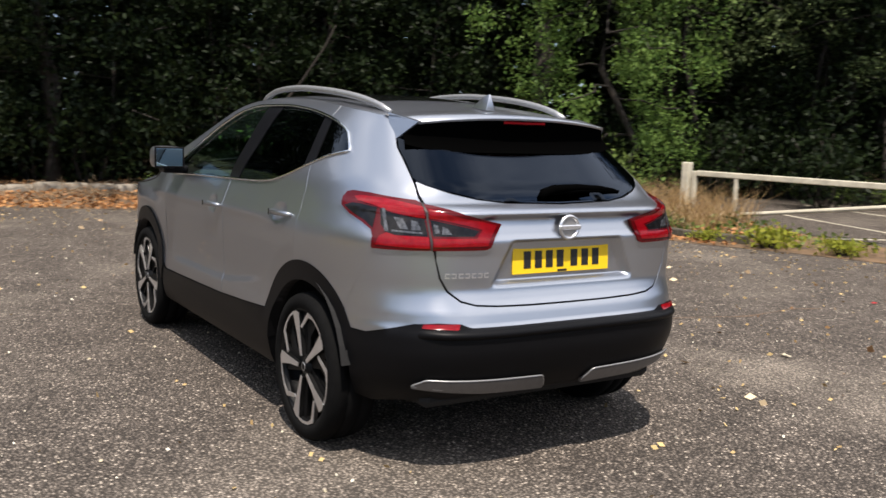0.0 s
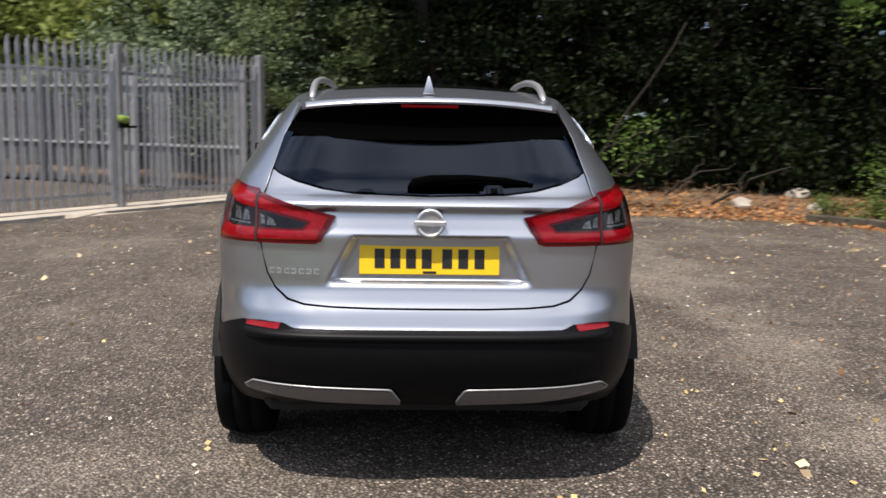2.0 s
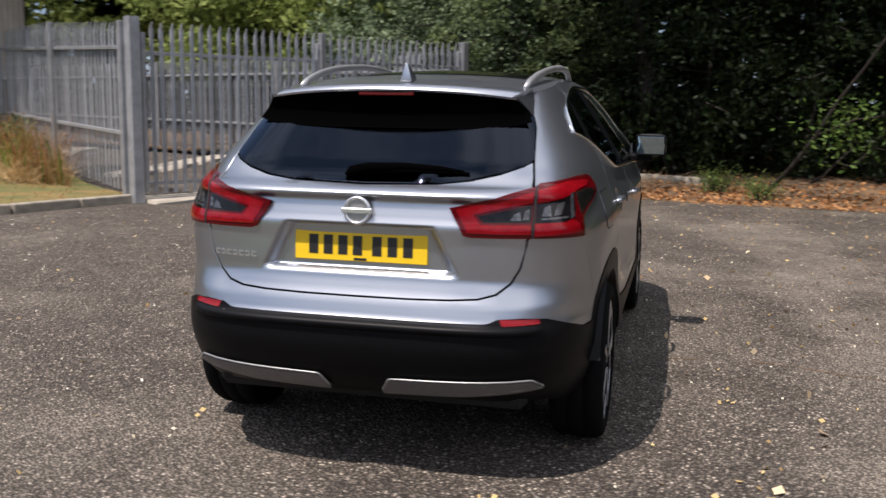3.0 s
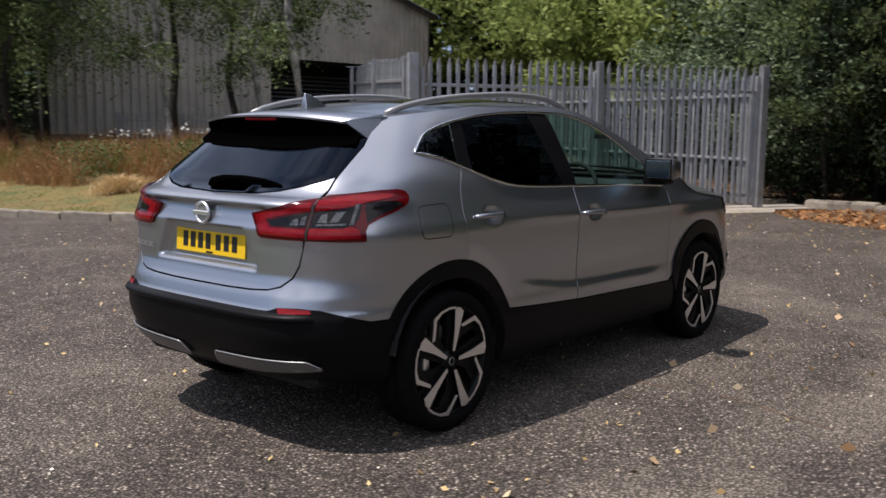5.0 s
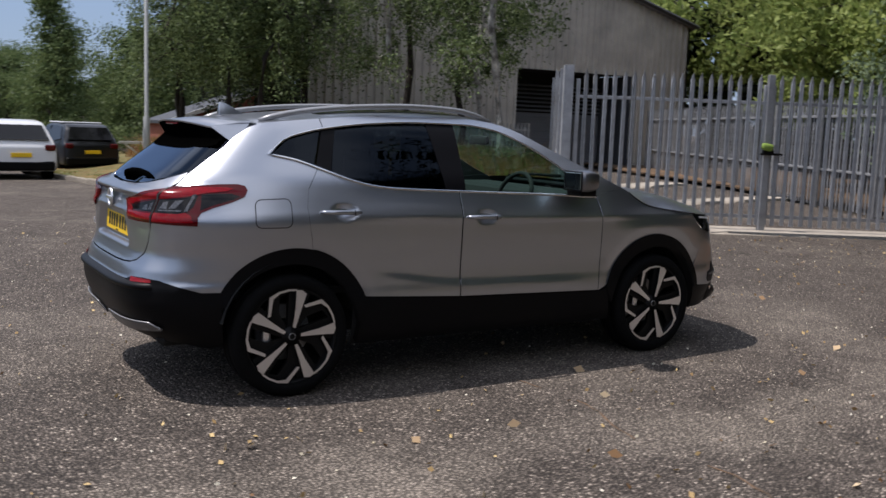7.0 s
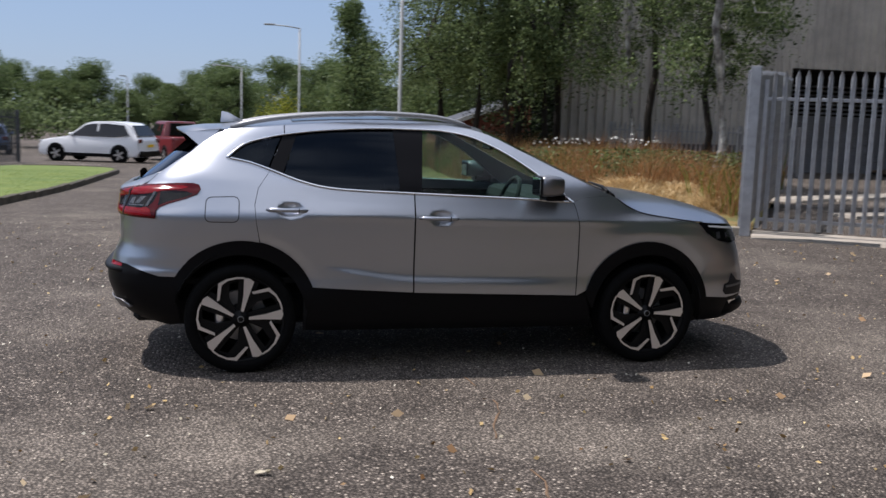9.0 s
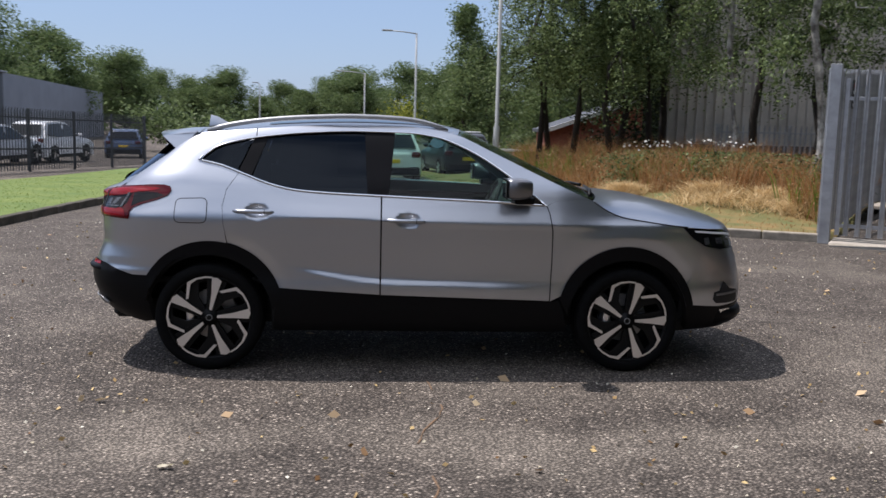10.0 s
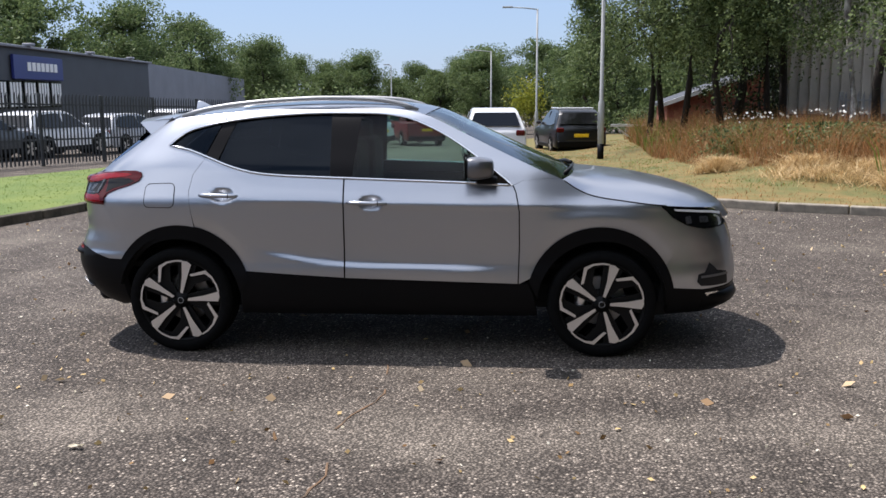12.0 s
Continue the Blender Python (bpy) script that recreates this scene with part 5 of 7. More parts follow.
def kerb_run(name, line, label, material):
    root = thing(name, label, "kerb", kind="structure")
    stone = box(0.90, 0.14, 0.24, 0.018, (0, 0, 0), seg=2)
    me = bpy.data.meshes.new("kerb_stone")
    stone.to_mesh(me)
    stone.free()
    me.materials.append(material)
    q = [Vector(p) for p in line]
    acc = [0.0]
    for a, b in zip(q, q[1:]):
        acc.append(acc[-1] + (b - a).length)
    s = 0.0
    rnd = random.Random(5)
    while s + 0.45 < acc[-1]:
        m = s + 0.46
        x = float(np.interp(m, acc, [p.x for p in q]))
        y = float(np.interp(m, acc, [p.y for p in q]))
        x1, y1 = float(np.interp(m + 0.3, acc, [p.x for p in q])), float(np.interp(m + 0.3, acc, [p.y for p in q]))
        x0, y0 = float(np.interp(m - 0.3, acc, [p.x for p in q])), float(np.interp(m - 0.3, acc, [p.y for p in q]))
        a = math.atan2(y1 - y0, x1 - x0)
        put("kerb_stone", me, root, m=Matrix.Translation((x, y, float(ground_z(y)) - 0.005 + rnd.uniform(-0.008, 0.008))) @ Matrix.Rotation(a + rnd.uniform(-0.012, 0.012), 4, "Z"))
        s += 0.915


kerb_run("kerb_1", KERB_R, "weathered grey-brown kerb stones along the dry verge", M_KERB)
kerb_run("kerb_2", KERB_L, "brown kerb stones round the grass island, shade in their colour", M_KERBDARK)
kerb_run("kerb_3", smooth_line([(8.15, -5.75), (7.1, -6.55), (5.6, -6.85), (4.0, -6.9), (2.7, -7.35)]), "low dark kerb stones half buried in weeds", M_KERBDARK)

# soil and litter under the trees
SOIL_EDGE = smooth_line([(14.0, 2.2), (11.2, 2.35), (10.2, 1.6), (9.6, 0.4), (9.0, -1.0), (8.7, -2.4), (8.5, -3.9), (7.9, -5.3), (6.9, -6.25), (5.3, -6.5), (3.6, -6.55), (2.6, -7.0), (1.3, -7.5), (-0.5, -8.2)])


def soil_z(x, y):
    d = dist_to(SOIL_EDGE, x, y)
    n = np.array([noise.noise(Vector((float(a) * 0.9, float(b) * 0.9, 0))) for a, b in zip(np.atleast_1d(x), np.atleast_1d(y))])
    return 0.006 + 0.16 * np.clip((d - 0.4) / 2.5, 0, 1) + 0.06 * np.clip(d - 0.3, 0, 1) * n


soil_out = SOIL_EDGE + [(0.5, -8.6), (5.6, -8.5), (9, -9.5), (13, -30), (60, -30), (60, 30), (24, 30), (14.2, 6)]
patch("soil", soil_out, soil_z, M_SOIL, "dark woodland soil under brown fallen leaves", step=0.6, lip=0.05)

# concrete threshold under the gate and the yard behind it
GA, GB = Vector((6.02, 5.98, 0)), Vector((11.27, 2.70, 0))
gd = (GB - GA).normalized()
gn = Vector((-gd.y, gd.x, 0))
def gate_pt(s, o):
    p = GA + gd * s + gn * o
    return (p.x, p.y)
patch("pavement_1", [gate_pt(0.1, -0.35), gate_pt(7.3, -0.35), gate_pt(7.3, 0.45), gate_pt(0.1, 0.45)], lambda x, y: 0.05 + 0 * x, M_CONC, "pale concrete threshold slab under the gate", step=0.8)
patch("yard", [gate_pt(0.3, 0.46), gate_pt(6.5, 0.46), (20.3, 18.4), (23.0, 22.6), (23.0, 24.6), (17.0, 24.6), (17.0, 22.6), (10, 22.6), (9.7, 11.1)], lambda x, y: 0.02 + 0 * x, M_TARMAC, "shaded tarmac yard behind the gate", step=1.0)
for k, (a, b, w) in enumerate((((9.5, 8.2), (15.5, 9.2), 0.6), ((10.4, 11.5), (17.0, 14.0), 0.8))):
    d = (Vector(b) - Vector(a)).normalized()
    n2 = Vector((-d.y, d.x)) * w
    patch("pavement_%d" % (k + 2), [a, b, (b[0] + n2.x, b[1] + n2.y), (a[0] + n2.x, a[1] + n2.y)], lambda x, y: 0.08 + 0 * x, M_CONC, "pale concrete strip across the yard", step=1.0)

# low stone edging in front of the wood
lw = thing("low_wall", "low weathered stone edging behind fallen leaves", "wall", kind="structure")
rnd = random.Random(3)
for i in range(9):
    t = i / 9
    p = Vector((12.0, 1.9, 0)).lerp(Vector((11.15, -1.8, 0)), t)
    part("edging_stone", box(0.26, 0.44, 0.30, 0.05, (p.x, p.y, 0.055 + rnd.uniform(-0.03, 0.03)), Matrix.Rotation(rnd.uniform(-0.1, 0.1), 4, "Z"), seg=2), M_KERB, lw)

# neighbouring car park seen over the barrier: white bay lines
for k, (a, b) in enumerate((((6.1, -11.6), (2.4, -10.4)), ((3.2, -8.9), (2.6, -10.2)), ((7.4, -14.0), (3.0, -13.0)))):
    d = (Vector(b) - Vector(a)).normalized()
    n2 = Vector((-d.y, d.x)) * 0.06
    patch("road_line_%d" % (k + 1), [a, b, (b[0] + n2.x, b[1] + n2.y), (a[0] + n2.x, a[1] + n2.y)], lambda x, y: 0.005 + 0 * x, M_CREAM, "faded white parking bay line", step=0.5, lip=0.004)

# ---- palisade fences ----
def pale_mesh(h, material, w=0.068):
    prof = [(-w / 2, 0.0), (-w / 4, 0.014), (0, 0.004), (w / 4, 0.014), (w / 2, 0.0)]
    vs, fs = [], []
    for z, sc in ((0.0, 1.0), (h - 0.10, 1.0), (h, 0.12)):
        for x, y in prof:
            vs.append((x * sc, -y - (0.02 if sc < 1 else 0), z))
    for x, y in prof:
        vs.append((x * 0.95, -y + 0.004, 0.0))
    for x, y in prof:
        vs.append((x * 0.95, -y + 0.004, h - 0.10))
    for r in range(2):
        for i in range(4):
            fs.append((r * 5 + i, r * 5 + i + 1, r * 5 + 5 + i + 1, r * 5 + 5 + i))
    for i in range(4):
        fs.append((15 + i, 20 + i, 21 + i, 16 + i))
    fs.append((0, 5, 20, 15))
    fs.append((4, 19, 24, 9))
    return mesh_of("pale", vs, fs, material)


def palisade(root, a, b, h, material, me, base=0.06, spacing=0.152, posts=True, rails=(0.35, 0.85), post_every=2.75, inset=0.0, zof=None):
    a, b = Vector(a), Vector(b)
    d = (b - a)
    length = d.length
    d.normalize()
    ang = math.atan2(d.y, d.x)
    n = int((length - 2 * inset) / spacing)
    rnd = random.Random(int(abs(a.x * 37 + b.y * 11)))
    zf = zof or (lambda p: 0.0)
    for i in range(n + 1):
        p = a + d * (inset + spacing * (i + 0.5) * (length - 2 * inset) / (spacing * (n + 1)))
        put("pale", me, root, m=Matrix.Translation((p.x, p.y, base + zf(p) + rnd.uniform(-0.008, 0.008))) @ Matrix.Rotation(ang + rnd.uniform(-0.05, 0.05), 4, "Z") @ Matrix.Rotation(rnd.uniform(-0.006, 0.006), 4, "Y"))
    nrm = Vector((-d.y, d.x, 0))
    for f in rails:
        bmr = box(length - 0.04, 0.045, 0.05, 0.004, (0, 0, 0))
        c = (a + b) / 2
        za, zb = zf(a), zf(b)
        part("rail", bmr, material, root, m=Matrix.Translation((c.x + nrm.x * 0.03, c.y + nrm.y * 0.03, base + h * f + (za + zb) / 2)) @ Matrix.Rotation(ang, 4, "Z") @ Matrix.Rotation(-math.atan2(zb - za, length), 4, "Y"))
    if posts:
        k = max(1, round(length / post_every))
        for i in range(k + 1):
            p = a + d * (length * i / k)
            part("post", box(0.10, 0.06, h + base + 0.0, 0.004, (0, 0, (h + base) / 2)), material, root, m=Matrix.Translation((p.x + nrm.x * 0.09, p.y + nrm.y * 0.09, zf(p))) @ Matrix.Rotation(ang, 4, "Z"))


PALE = pale_mesh(2.30, M_GALV)
GM = GA + gd * 3.10
for g0, g1, nm in ((GA + gd * 0.16, GM - gd * 0.06, "a"), (GM + gd * 0.06, GB - gd * 0.10, "b")):
    leaf = thing("gate_leaf", "closed galvanised steel palisade gate leaf", "gate", "gate leaves")
    palisade(leaf, g0, g1, 2.30, M_GALV, PALE, base=0.12, posts=False, rails=(0.06, 0.82), inset=0.04)
    for p in (g0, g1):
        part("stile", box(0.06, 0.06, 2.15, 0.004, (0, 0, 1.15)), M_GALV, leaf, m=Matrix.Translation((p.x + gn.x * 0.035, p.y + gn.y * 0.035, 0.05)) @ Matrix.Rotation(math.atan2(gd.y, gd.x), 4, "Z"))
for p, w, hh, lab in ((GA, 0.15, 2.46, "thick grey square steel gate post"), (GB, 0.13, 2.44, "thick grey square steel gate post"), (GM, 0.10, 2.42, "grey steel post where the gate leaves meet")):
    gp = part("gate_post", box(w, w, hh, 0.006, (0, 0, hh / 2)), M_GALV, m=Matrix.Translation((p.x, p.y, 0)) @ Matrix.Rotation(math.atan2(gd.y, gd.x), 4, "Z"))
    tagged(gp, lab, "post", "gate posts")
    part("cap", box(w * 0.98, w * 0.98, 0.012, 0.003, (0, 0, hh + 0.006)), M_GALV, gp)
# lock with a green cloth over it
lock = thing("gate_lock", "dark steel gate lock under a green cloth", "lock", m=Matrix.Translation((GM.x - gn.x * 0.09, GM.y - gn.y * 0.09, 1.26)) @ Matrix.Rotation(math.atan2(gd.y, gd.x), 4, "Z"))
part("lock_case", box(0.16, 0.09, 0.09, 0.01), M_BLACK, lock)
part("bolt", box(0.34, 0.035, 0.035, 0.006, (0.05, -0.02, -0.03)), M_BLACK, lock)
clo = box(0.17, 0.13, 0.11, 0.04, (-0.02, -0.02, 0.075), Matrix.Rotation(0.2, 4, "Y"), seg=3)
for v in clo.verts:
    v.co += noise.noise_vector(v.co * 14) * 0.015
part("cloth", clo, M_TAPE, lock, "yellow-green cloth", smooth=True)

fs1 = thing("fence", "galvanised palisade fence beside the gate post", "fence", "palisade fences")
palisade(fs1, GA + Vector((0.10, 0.14, 0)), (9.75, 10.95, 0), 2.30, M_GALV, PALE, base=0.12, zof=lambda p: 0.18 * min(1, max(0, (p.y - 6.1) / 3)))
fs2 = thing("fence", "pale galvanised palisade fence along the yard", "fence", "palisade fences")
palisade(fs2, GB + Vector((0.45, 0.3, 0)), (22.6, 21.4, 0), 2.25, M_GALV, PALE, base=0.06, spacing=0.165)
PALED = pale_mesh(1.55, M_GALV)
fs5 = thing("fence", "low grey palisade fence in front of the warehouse", "fence", "palisade fences")
palisade(fs5, (9.75, 20.2, 0), (16.6, 21.0, 0), 1.55, M_GALV, PALED, base=0.1, spacing=0.17)
fs3 = thing("fence", "dark grey palisade fence round the car dealer's lot", "fence", "palisade fences")
PALEL = pale_mesh(1.9, M_GALVDARK)
palisade(fs3, (-14.0, 7.6, 0), (-9.1, 31.5, 0), 1.9, M_GALVDARK, PALEL, base=0.05, spacing=0.155, zof=lambda p: float(ground_z(p.y)))
# sign on the fence beside the gate
sg = tagged(part("warning_sign", box(0.30, 0.012, 0.42, 0.004), M_INK, m=Matrix.Translation((6.80, 6.95, 2.10)) @ Matrix.Rotation(math.atan2(4.97, 3.73), 4, "Z")), "small black fence sign with red and white bars", "sign")
for z, w, mt in ((0.13, 0.20, M_SIGNRED), (0.03, 0.24, M_WHITE), (-0.08, 0.16, M_WHITE), (-0.15, 0.22, M_WHITE)):
    part("sign_bar", box(w, 0.006, 0.05, 0, (0, -0.009, z)), mt, sg)

# ---- warehouse behind the gate ----
def ribbed(name, x0, x1, top, material, parent, base=0.0, pitch=0.30, y=0.0, hole=None):
    """Vertical box-rib cladding along x with a top that follows top(x); hole (x0, x1, z) leaves an opening below z."""
    vs, fs = [], []
    xs = []
    x = x0
    while x < x1 - 1e-6:
        for f, d in ((0.0, 0.0), (0.66, 0.0), (0.73, -0.10), (0.92, -0.10), (1.0, 0.0)):
            xs.append((min(x + f * pitch, x1), d))
        x += pitch
    for xx, d in xs:
        zb = base
        if hole and hole[0] <= xx <= hole[1]:
            zb = hole[2]
        vs += [(xx, y + d, zb), (xx, y + d, top(xx))]
    for i in range(len(xs) - 1):
        fs.append((2 * i, 2 * i + 2, 2 * i + 3, 2 * i + 1))
    return put(name, mesh_of(name, vs, fs, material), parent)


WX0, WX1, WY = 8.8, 25.7, 22.8
WXR, WZE = 17.0, 5.75  # ridge and eaves
wh = thing("warehouse", "beige ribbed-metal warehouse with a low-pitched roof and a roller door", "warehouse")
wtop = lambda x: WZE + 0.25 * (WX1 - x) if x > WXR else WZE + 0.25 * (WX1 - WXR) - 0.25 * (WXR - x)
ribbed("wall", WX0, WX1, wtop, M_CLAD, wh, y=WY, hole=(17.2, 22.8, 3.65))
skew = Matrix.Rotation(math.atan2(11, 6.3), 4, "Z")
for wx in (WX0, WX1):
    side_wall = ribbed("wall", 0, 12.6, lambda x: wtop(WX1) - 0.02, M_CLAD, wh, y=0.0)
    side_wall.matrix_basis = Matrix.Translation((wx, WY, 0)) @ skew
for a, b, za, zb, k in ((WX0 - 0.25, WXR, wtop(WX0) - 0.03, wtop(WXR) + 0.04, 6.3), (WXR, WX1 + 0.25, wtop(WXR) + 0.04, WZE - 0.03, 6.3)):
    rf = bmesh.new()
    vv = [rf.verts.new(p) for p in ((a, WY - 0.25, za), (b, WY - 0.25, zb), (b + k, WY + 11, zb), (a + k, WY + 11, za), (a, WY - 0.25, za + 0.14), (b, WY - 0.25, zb + 0.14), (b + k, WY + 11, zb + 0.14), (a + k, WY + 11, za + 0.14))]
    for f in ((0, 1, 2, 3), (7, 6, 5, 4), (0, 4, 5, 1), (1, 5, 6, 2), (2, 6, 7, 3), (3, 7, 4, 0)):
        rf.faces.new([vv[i] for i in f])
    bmesh.ops.recalc_face_normals(rf, faces=rf.faces)
    part("roof", rf, M_CLADGREY, wh, "grey metal roof")
door = part("roller_door", box(5.6, 0.06, 2.1, 0.0, (20.0, WY + 1.9, 1.05)), M_CLADGREY, wh, "grey slatted roller door")
for i in range(19):
    part("slat", box(5.58, 0.03, 0.085, 0.01, (20.0, WY + 1.85, 0.06 + i * 0.107)), M_CLADGREY, door)
# panel and ceiling carry the opening's shade as near-black colour
part("opening_shade", box(5.7, 0.1, 1.7, 0.0, (20.0, WY + 2.0, 2.90)), M_SHELL, wh, "near-black panel for the shade over the door")
part("soffit", box(5.7, 2.0, 0.06, 0.0, (20.0, WY + 1.02, 3.70)), M_SHELL, wh, "porch ceiling, near-black for its shade")
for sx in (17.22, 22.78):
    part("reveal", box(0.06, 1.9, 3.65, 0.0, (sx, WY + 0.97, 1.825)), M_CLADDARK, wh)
for i in range(7):
    part("louvre", box(5.56, 0.10, 0.03, 0.004, (20.0, WY + 1.78, 2.2 + i * 0.16), Matrix.Rotation(0.5, 4, "X")), M_CLADGREY, wh)
part("verge_board", tube([(WX0 - 0.2, WY - 0.30, wtop(WX0) + 0.02), (WXR, WY - 0.30, wtop(WXR) + 0.10), (WX1 + 0.25, WY - 0.30, WZE + 0.02)], 0.09, 4), M_CLADDARK, wh, "dark roof edge board")
part("low_wall", box(8.2, 0.10, 1.0, 0.01, (13.0, WY - 0.12, 0.5)), M_CLADDARK, wh, "dark plinth")

# ---- red brick building with a sloping white-edged roof ----
bb = thing("brick_building", "low red brick building with a sloping white roof edge", "building")
BY = 30.0
prof = [(6.6, -0.8), (10.3, -0.8), (10.3, 2.55), (6.6, 1.24)]
part("wall", prism(prof, 2.6, BY, "xz"), M_BRICK, bb)
edge = prism([(6.42, 1.16), (10.4, 2.57), (10.4, 2.69), (6.42, 1.28)], 2.9, BY - 0.25, "xz")
part("roof", edge, M_CLADDARK, bb, "dark sloping roof")
part("roof_edge", prism([(6.38, 1.13), (10.42, 2.56), (10.42, 2.715), (6.38, 1.285)], 0.05, BY - 0.31, "xz"), M_WHITE, bb, "white roof edge board")
for i in range(28):
    z = -0.1 + i * 0.09
    xa = max(6.62, 6.62 + (z - 1.19) / 0.354)
    if xa < 10.1:
        part("brick_course", box(10.28 - xa, 0.012, 0.068, 0.0, ((xa + 10.28) / 2, BY - 0.006, z)), M_BRICK, bb)

# ---- car dealer's showroom across the road ----
sr = thing("showroom", "long dark grey flat-roofed showroom with a blue sign", "building")
def slab_wall(p0, p1, h0, h1, material, name, label=""):
    d = (Vector(p1) - Vector(p0)).normalized()
    n2 = Vector((d.y, -d.x)) * -6.0
    b = bmesh.new()
    lo = [(*p0, -1.5), (*p1, -1.5), (p1[0] + n2.x, p1[1] + n2.y, -1.5), (p0[0] + n2.x, p0[1] + n2.y, -1.5)]
    hi = [(*p0, h0), (*p1, h1), (p1[0] + n2.x, p1[1] + n2.y, h1), (p0[0] + n2.x, p0[1] + n2.y, h0)]
    vl = [b.verts.new(p) for p in lo]
    vh = [b.verts.new(p) for p in hi]
    b.faces.new(vl)
    b.faces.new(vh[::-1])
    for i in range(4):
        b.faces.new((vl[i], vh[i], vh[(i + 1) % 4], vl[(i + 1) % 4]))
    bmesh.ops.recalc_face_normals(b, faces=b.faces)
    return part(name, b, material, sr, label)


S0, S1, S2 = (-21.2, 22.0), (-25.4, 61.0), (-27.2, 92.0)
slab_wall(S0, S1, 4.0, 4.0, M_CLADDARK, "wall", "dark grey cladding")
slab_wall(S1, S2, 3.98, 3.35, M_CLADGREY, "wall", "pale grey cladding")
sd = (Vector(S1) - Vector(S0)).normalized()
ang = math.atan2(sd.y, sd.x)
def on_front(s, z, o):
    p = Vector(S0) + sd * s + Vector((sd.y, -sd.x)) * o
    return Matrix.Translation((p.x, p.y, z)) @ Matrix.Rotation(ang, 4, "Z")
sign = part("sign", box(6.4, 0.14, 1.15, 0.02), M_BLUE, sr, "dark blue sign with white bars", m=on_front(18.4, 3.05, 0.12))
for k in range(7):
    part("sign_bar", box(0.42, 0.03, 0.42, 0.0, (-1.4 + k * 0.58, -0.085, 0.05)), M_WHITE, sign)
for k in range(5):
    w = part("window", box(1.5, 0.10, 1.3, 0.01), M_GLOSSBLACK, sr, "dark window with pale blinds", m=on_front(13.6 + k * 1.75, 1.75, 0.08))
    for j in range(4):
        part("blind", box(0.22, 0.02, 1.15, 0.0, (-0.52 + j * 0.35, -0.065, 0)), M_WHITE, w)
part("roof_edge", box(39.6, 0.3, 0.12, 0.02), M_CLADGREY, sr, m=on_front(19.6, 4.02, 0.1))
for s in (6, 17, 26, 34):
    fl = part("flood_light", box(0.5, 0.45, 0.14, 0.03), M_CLADGREY, sr, m=on_front(s, 4.15, 0.25))

# ---- street lamps ----
def street_lamp(x, y, h, arm, sleeve=True, ang=math.pi):
    z0 = float(verge_z(np.array([x]), np.array([y]))[0]) if sleeve else float(ground_z(y))
    ob = thing("street_lamp", "grey steel street lamp post with a dark foot" if sleeve else "slim grey street lamp with a short arm", "street lamp", "street lamps", m=Matrix.Translation((x, y, z0)))
    part("pole", tube([(0, 0, -0.1), (0, 0, 1.55), (0, 0, 1.6), (0, 0, h)], [0.085, 0.085, 0.055, 0.045], 12), M_POLE, ob, smooth=True)
    if sleeve:
        part("foot", tube([(0, 0, -0.1), (0, 0, 0.42)], 0.089, 12), M_BLACK, ob, "dark painted foot", smooth=True)
        part("access_door", box(0.012, 0.09, 0.5, 0.004, (-0.084, 0, 1.05)), M_POLE, ob)
    part("arm", tube([(0, 0, h - 0.02), (arm * 0.5 * math.cos(ang), arm * 0.5 * math.sin(ang), h + 0.06), (arm * math.cos(ang), arm * math.sin(ang), h + 0.10)], 0.03, 8), M_POLE, ob, smooth=True)
    part("lantern", box(0.55, 0.20, 0.09, 0.03, (arm * math.cos(ang) * 1.15, arm * math.sin(ang) * 1.15, h + 0.11), Matrix.Rotation(ang, 4, "Z"), seg=2), M_POLE, ob, "flat grey lantern")


street_lamp(3.2, 19.8, 7.2, 1.2)
street_lamp(2.05, 44.2, 6.85, 1.35, False)
street_lamp(-0.75, 62.0, 5.7, 1.5, False)
street_lamp(-10.2, 80.0, 5.3, 0.35, False)

# ---- cream barrier at the neighbouring car park ----
bar = thing("barrier_gate", "weathered cream-painted steel barrier with a sloping brace", "barrier")
B0, B1 = Vector((5.45, -8.55, 0)), Vector((-0.6, -9.75, 0))
bdv = (B1 - B0).normalized()
ba = math.atan2(bdv.y, bdv.x)
part("post", box(0.13, 0.13, 0.95, 0.012, (0, 0, 0.475)), M_CREAM, bar, m=Matrix.Translation(B0) @ Matrix.Rotation(ba, 4, "Z"))
part("hinge_post", box(0.07, 0.07, 0.78, 0.01, (0.14, 0, 0.43)), M_CREAM, bar, m=Matrix.Translation(B0) @ Matrix.Rotation(ba, 4, "Z"))
L = (B1 - B0).length
part("top_rail", box(L - 0.18, 0.06, 0.085, 0.01, (L / 2 + 0.09, 0, 0.79)), M_CREAM, bar, m=Matrix.Translation(B0) @ Matrix.Rotation(ba, 4, "Z"))
br = tube([(0.30, 0, 0.12), (L - 1.5, 0, 0.735)], 0.032, 8)
part("brace", br, M_CREAM, bar, m=Matrix.Translation(B0) @ Matrix.Rotation(ba, 4, "Z"))
part("strut", box(0.055, 0.05, 0.60, 0.006, (0.86, 0, 0.47)), M_CREAM, bar, m=Matrix.Translation(B0) @ Matrix.Rotation(ba, 4, "Z"))
# small white barrier by the roadside
wb = thing("white_barrier", "small white wooden barrier at the roadside", "barrier", m=Matrix.Translation((4.9, 27.5, -0.1)))
part("rail", box(1.3, 0.05, 0.09, 0.005, (0, 0, 0.62)), M_WHITE, wb)
part("leg", box(0.07, 0.07, 0.75, 0.005, (0.5, 0, 0.28)), M_WHITE, wb)
part("brace", tube([(-0.5, 0, 0.6), (0.3, 0, 0.0)], 0.03, 6), M_WHITE, wb)

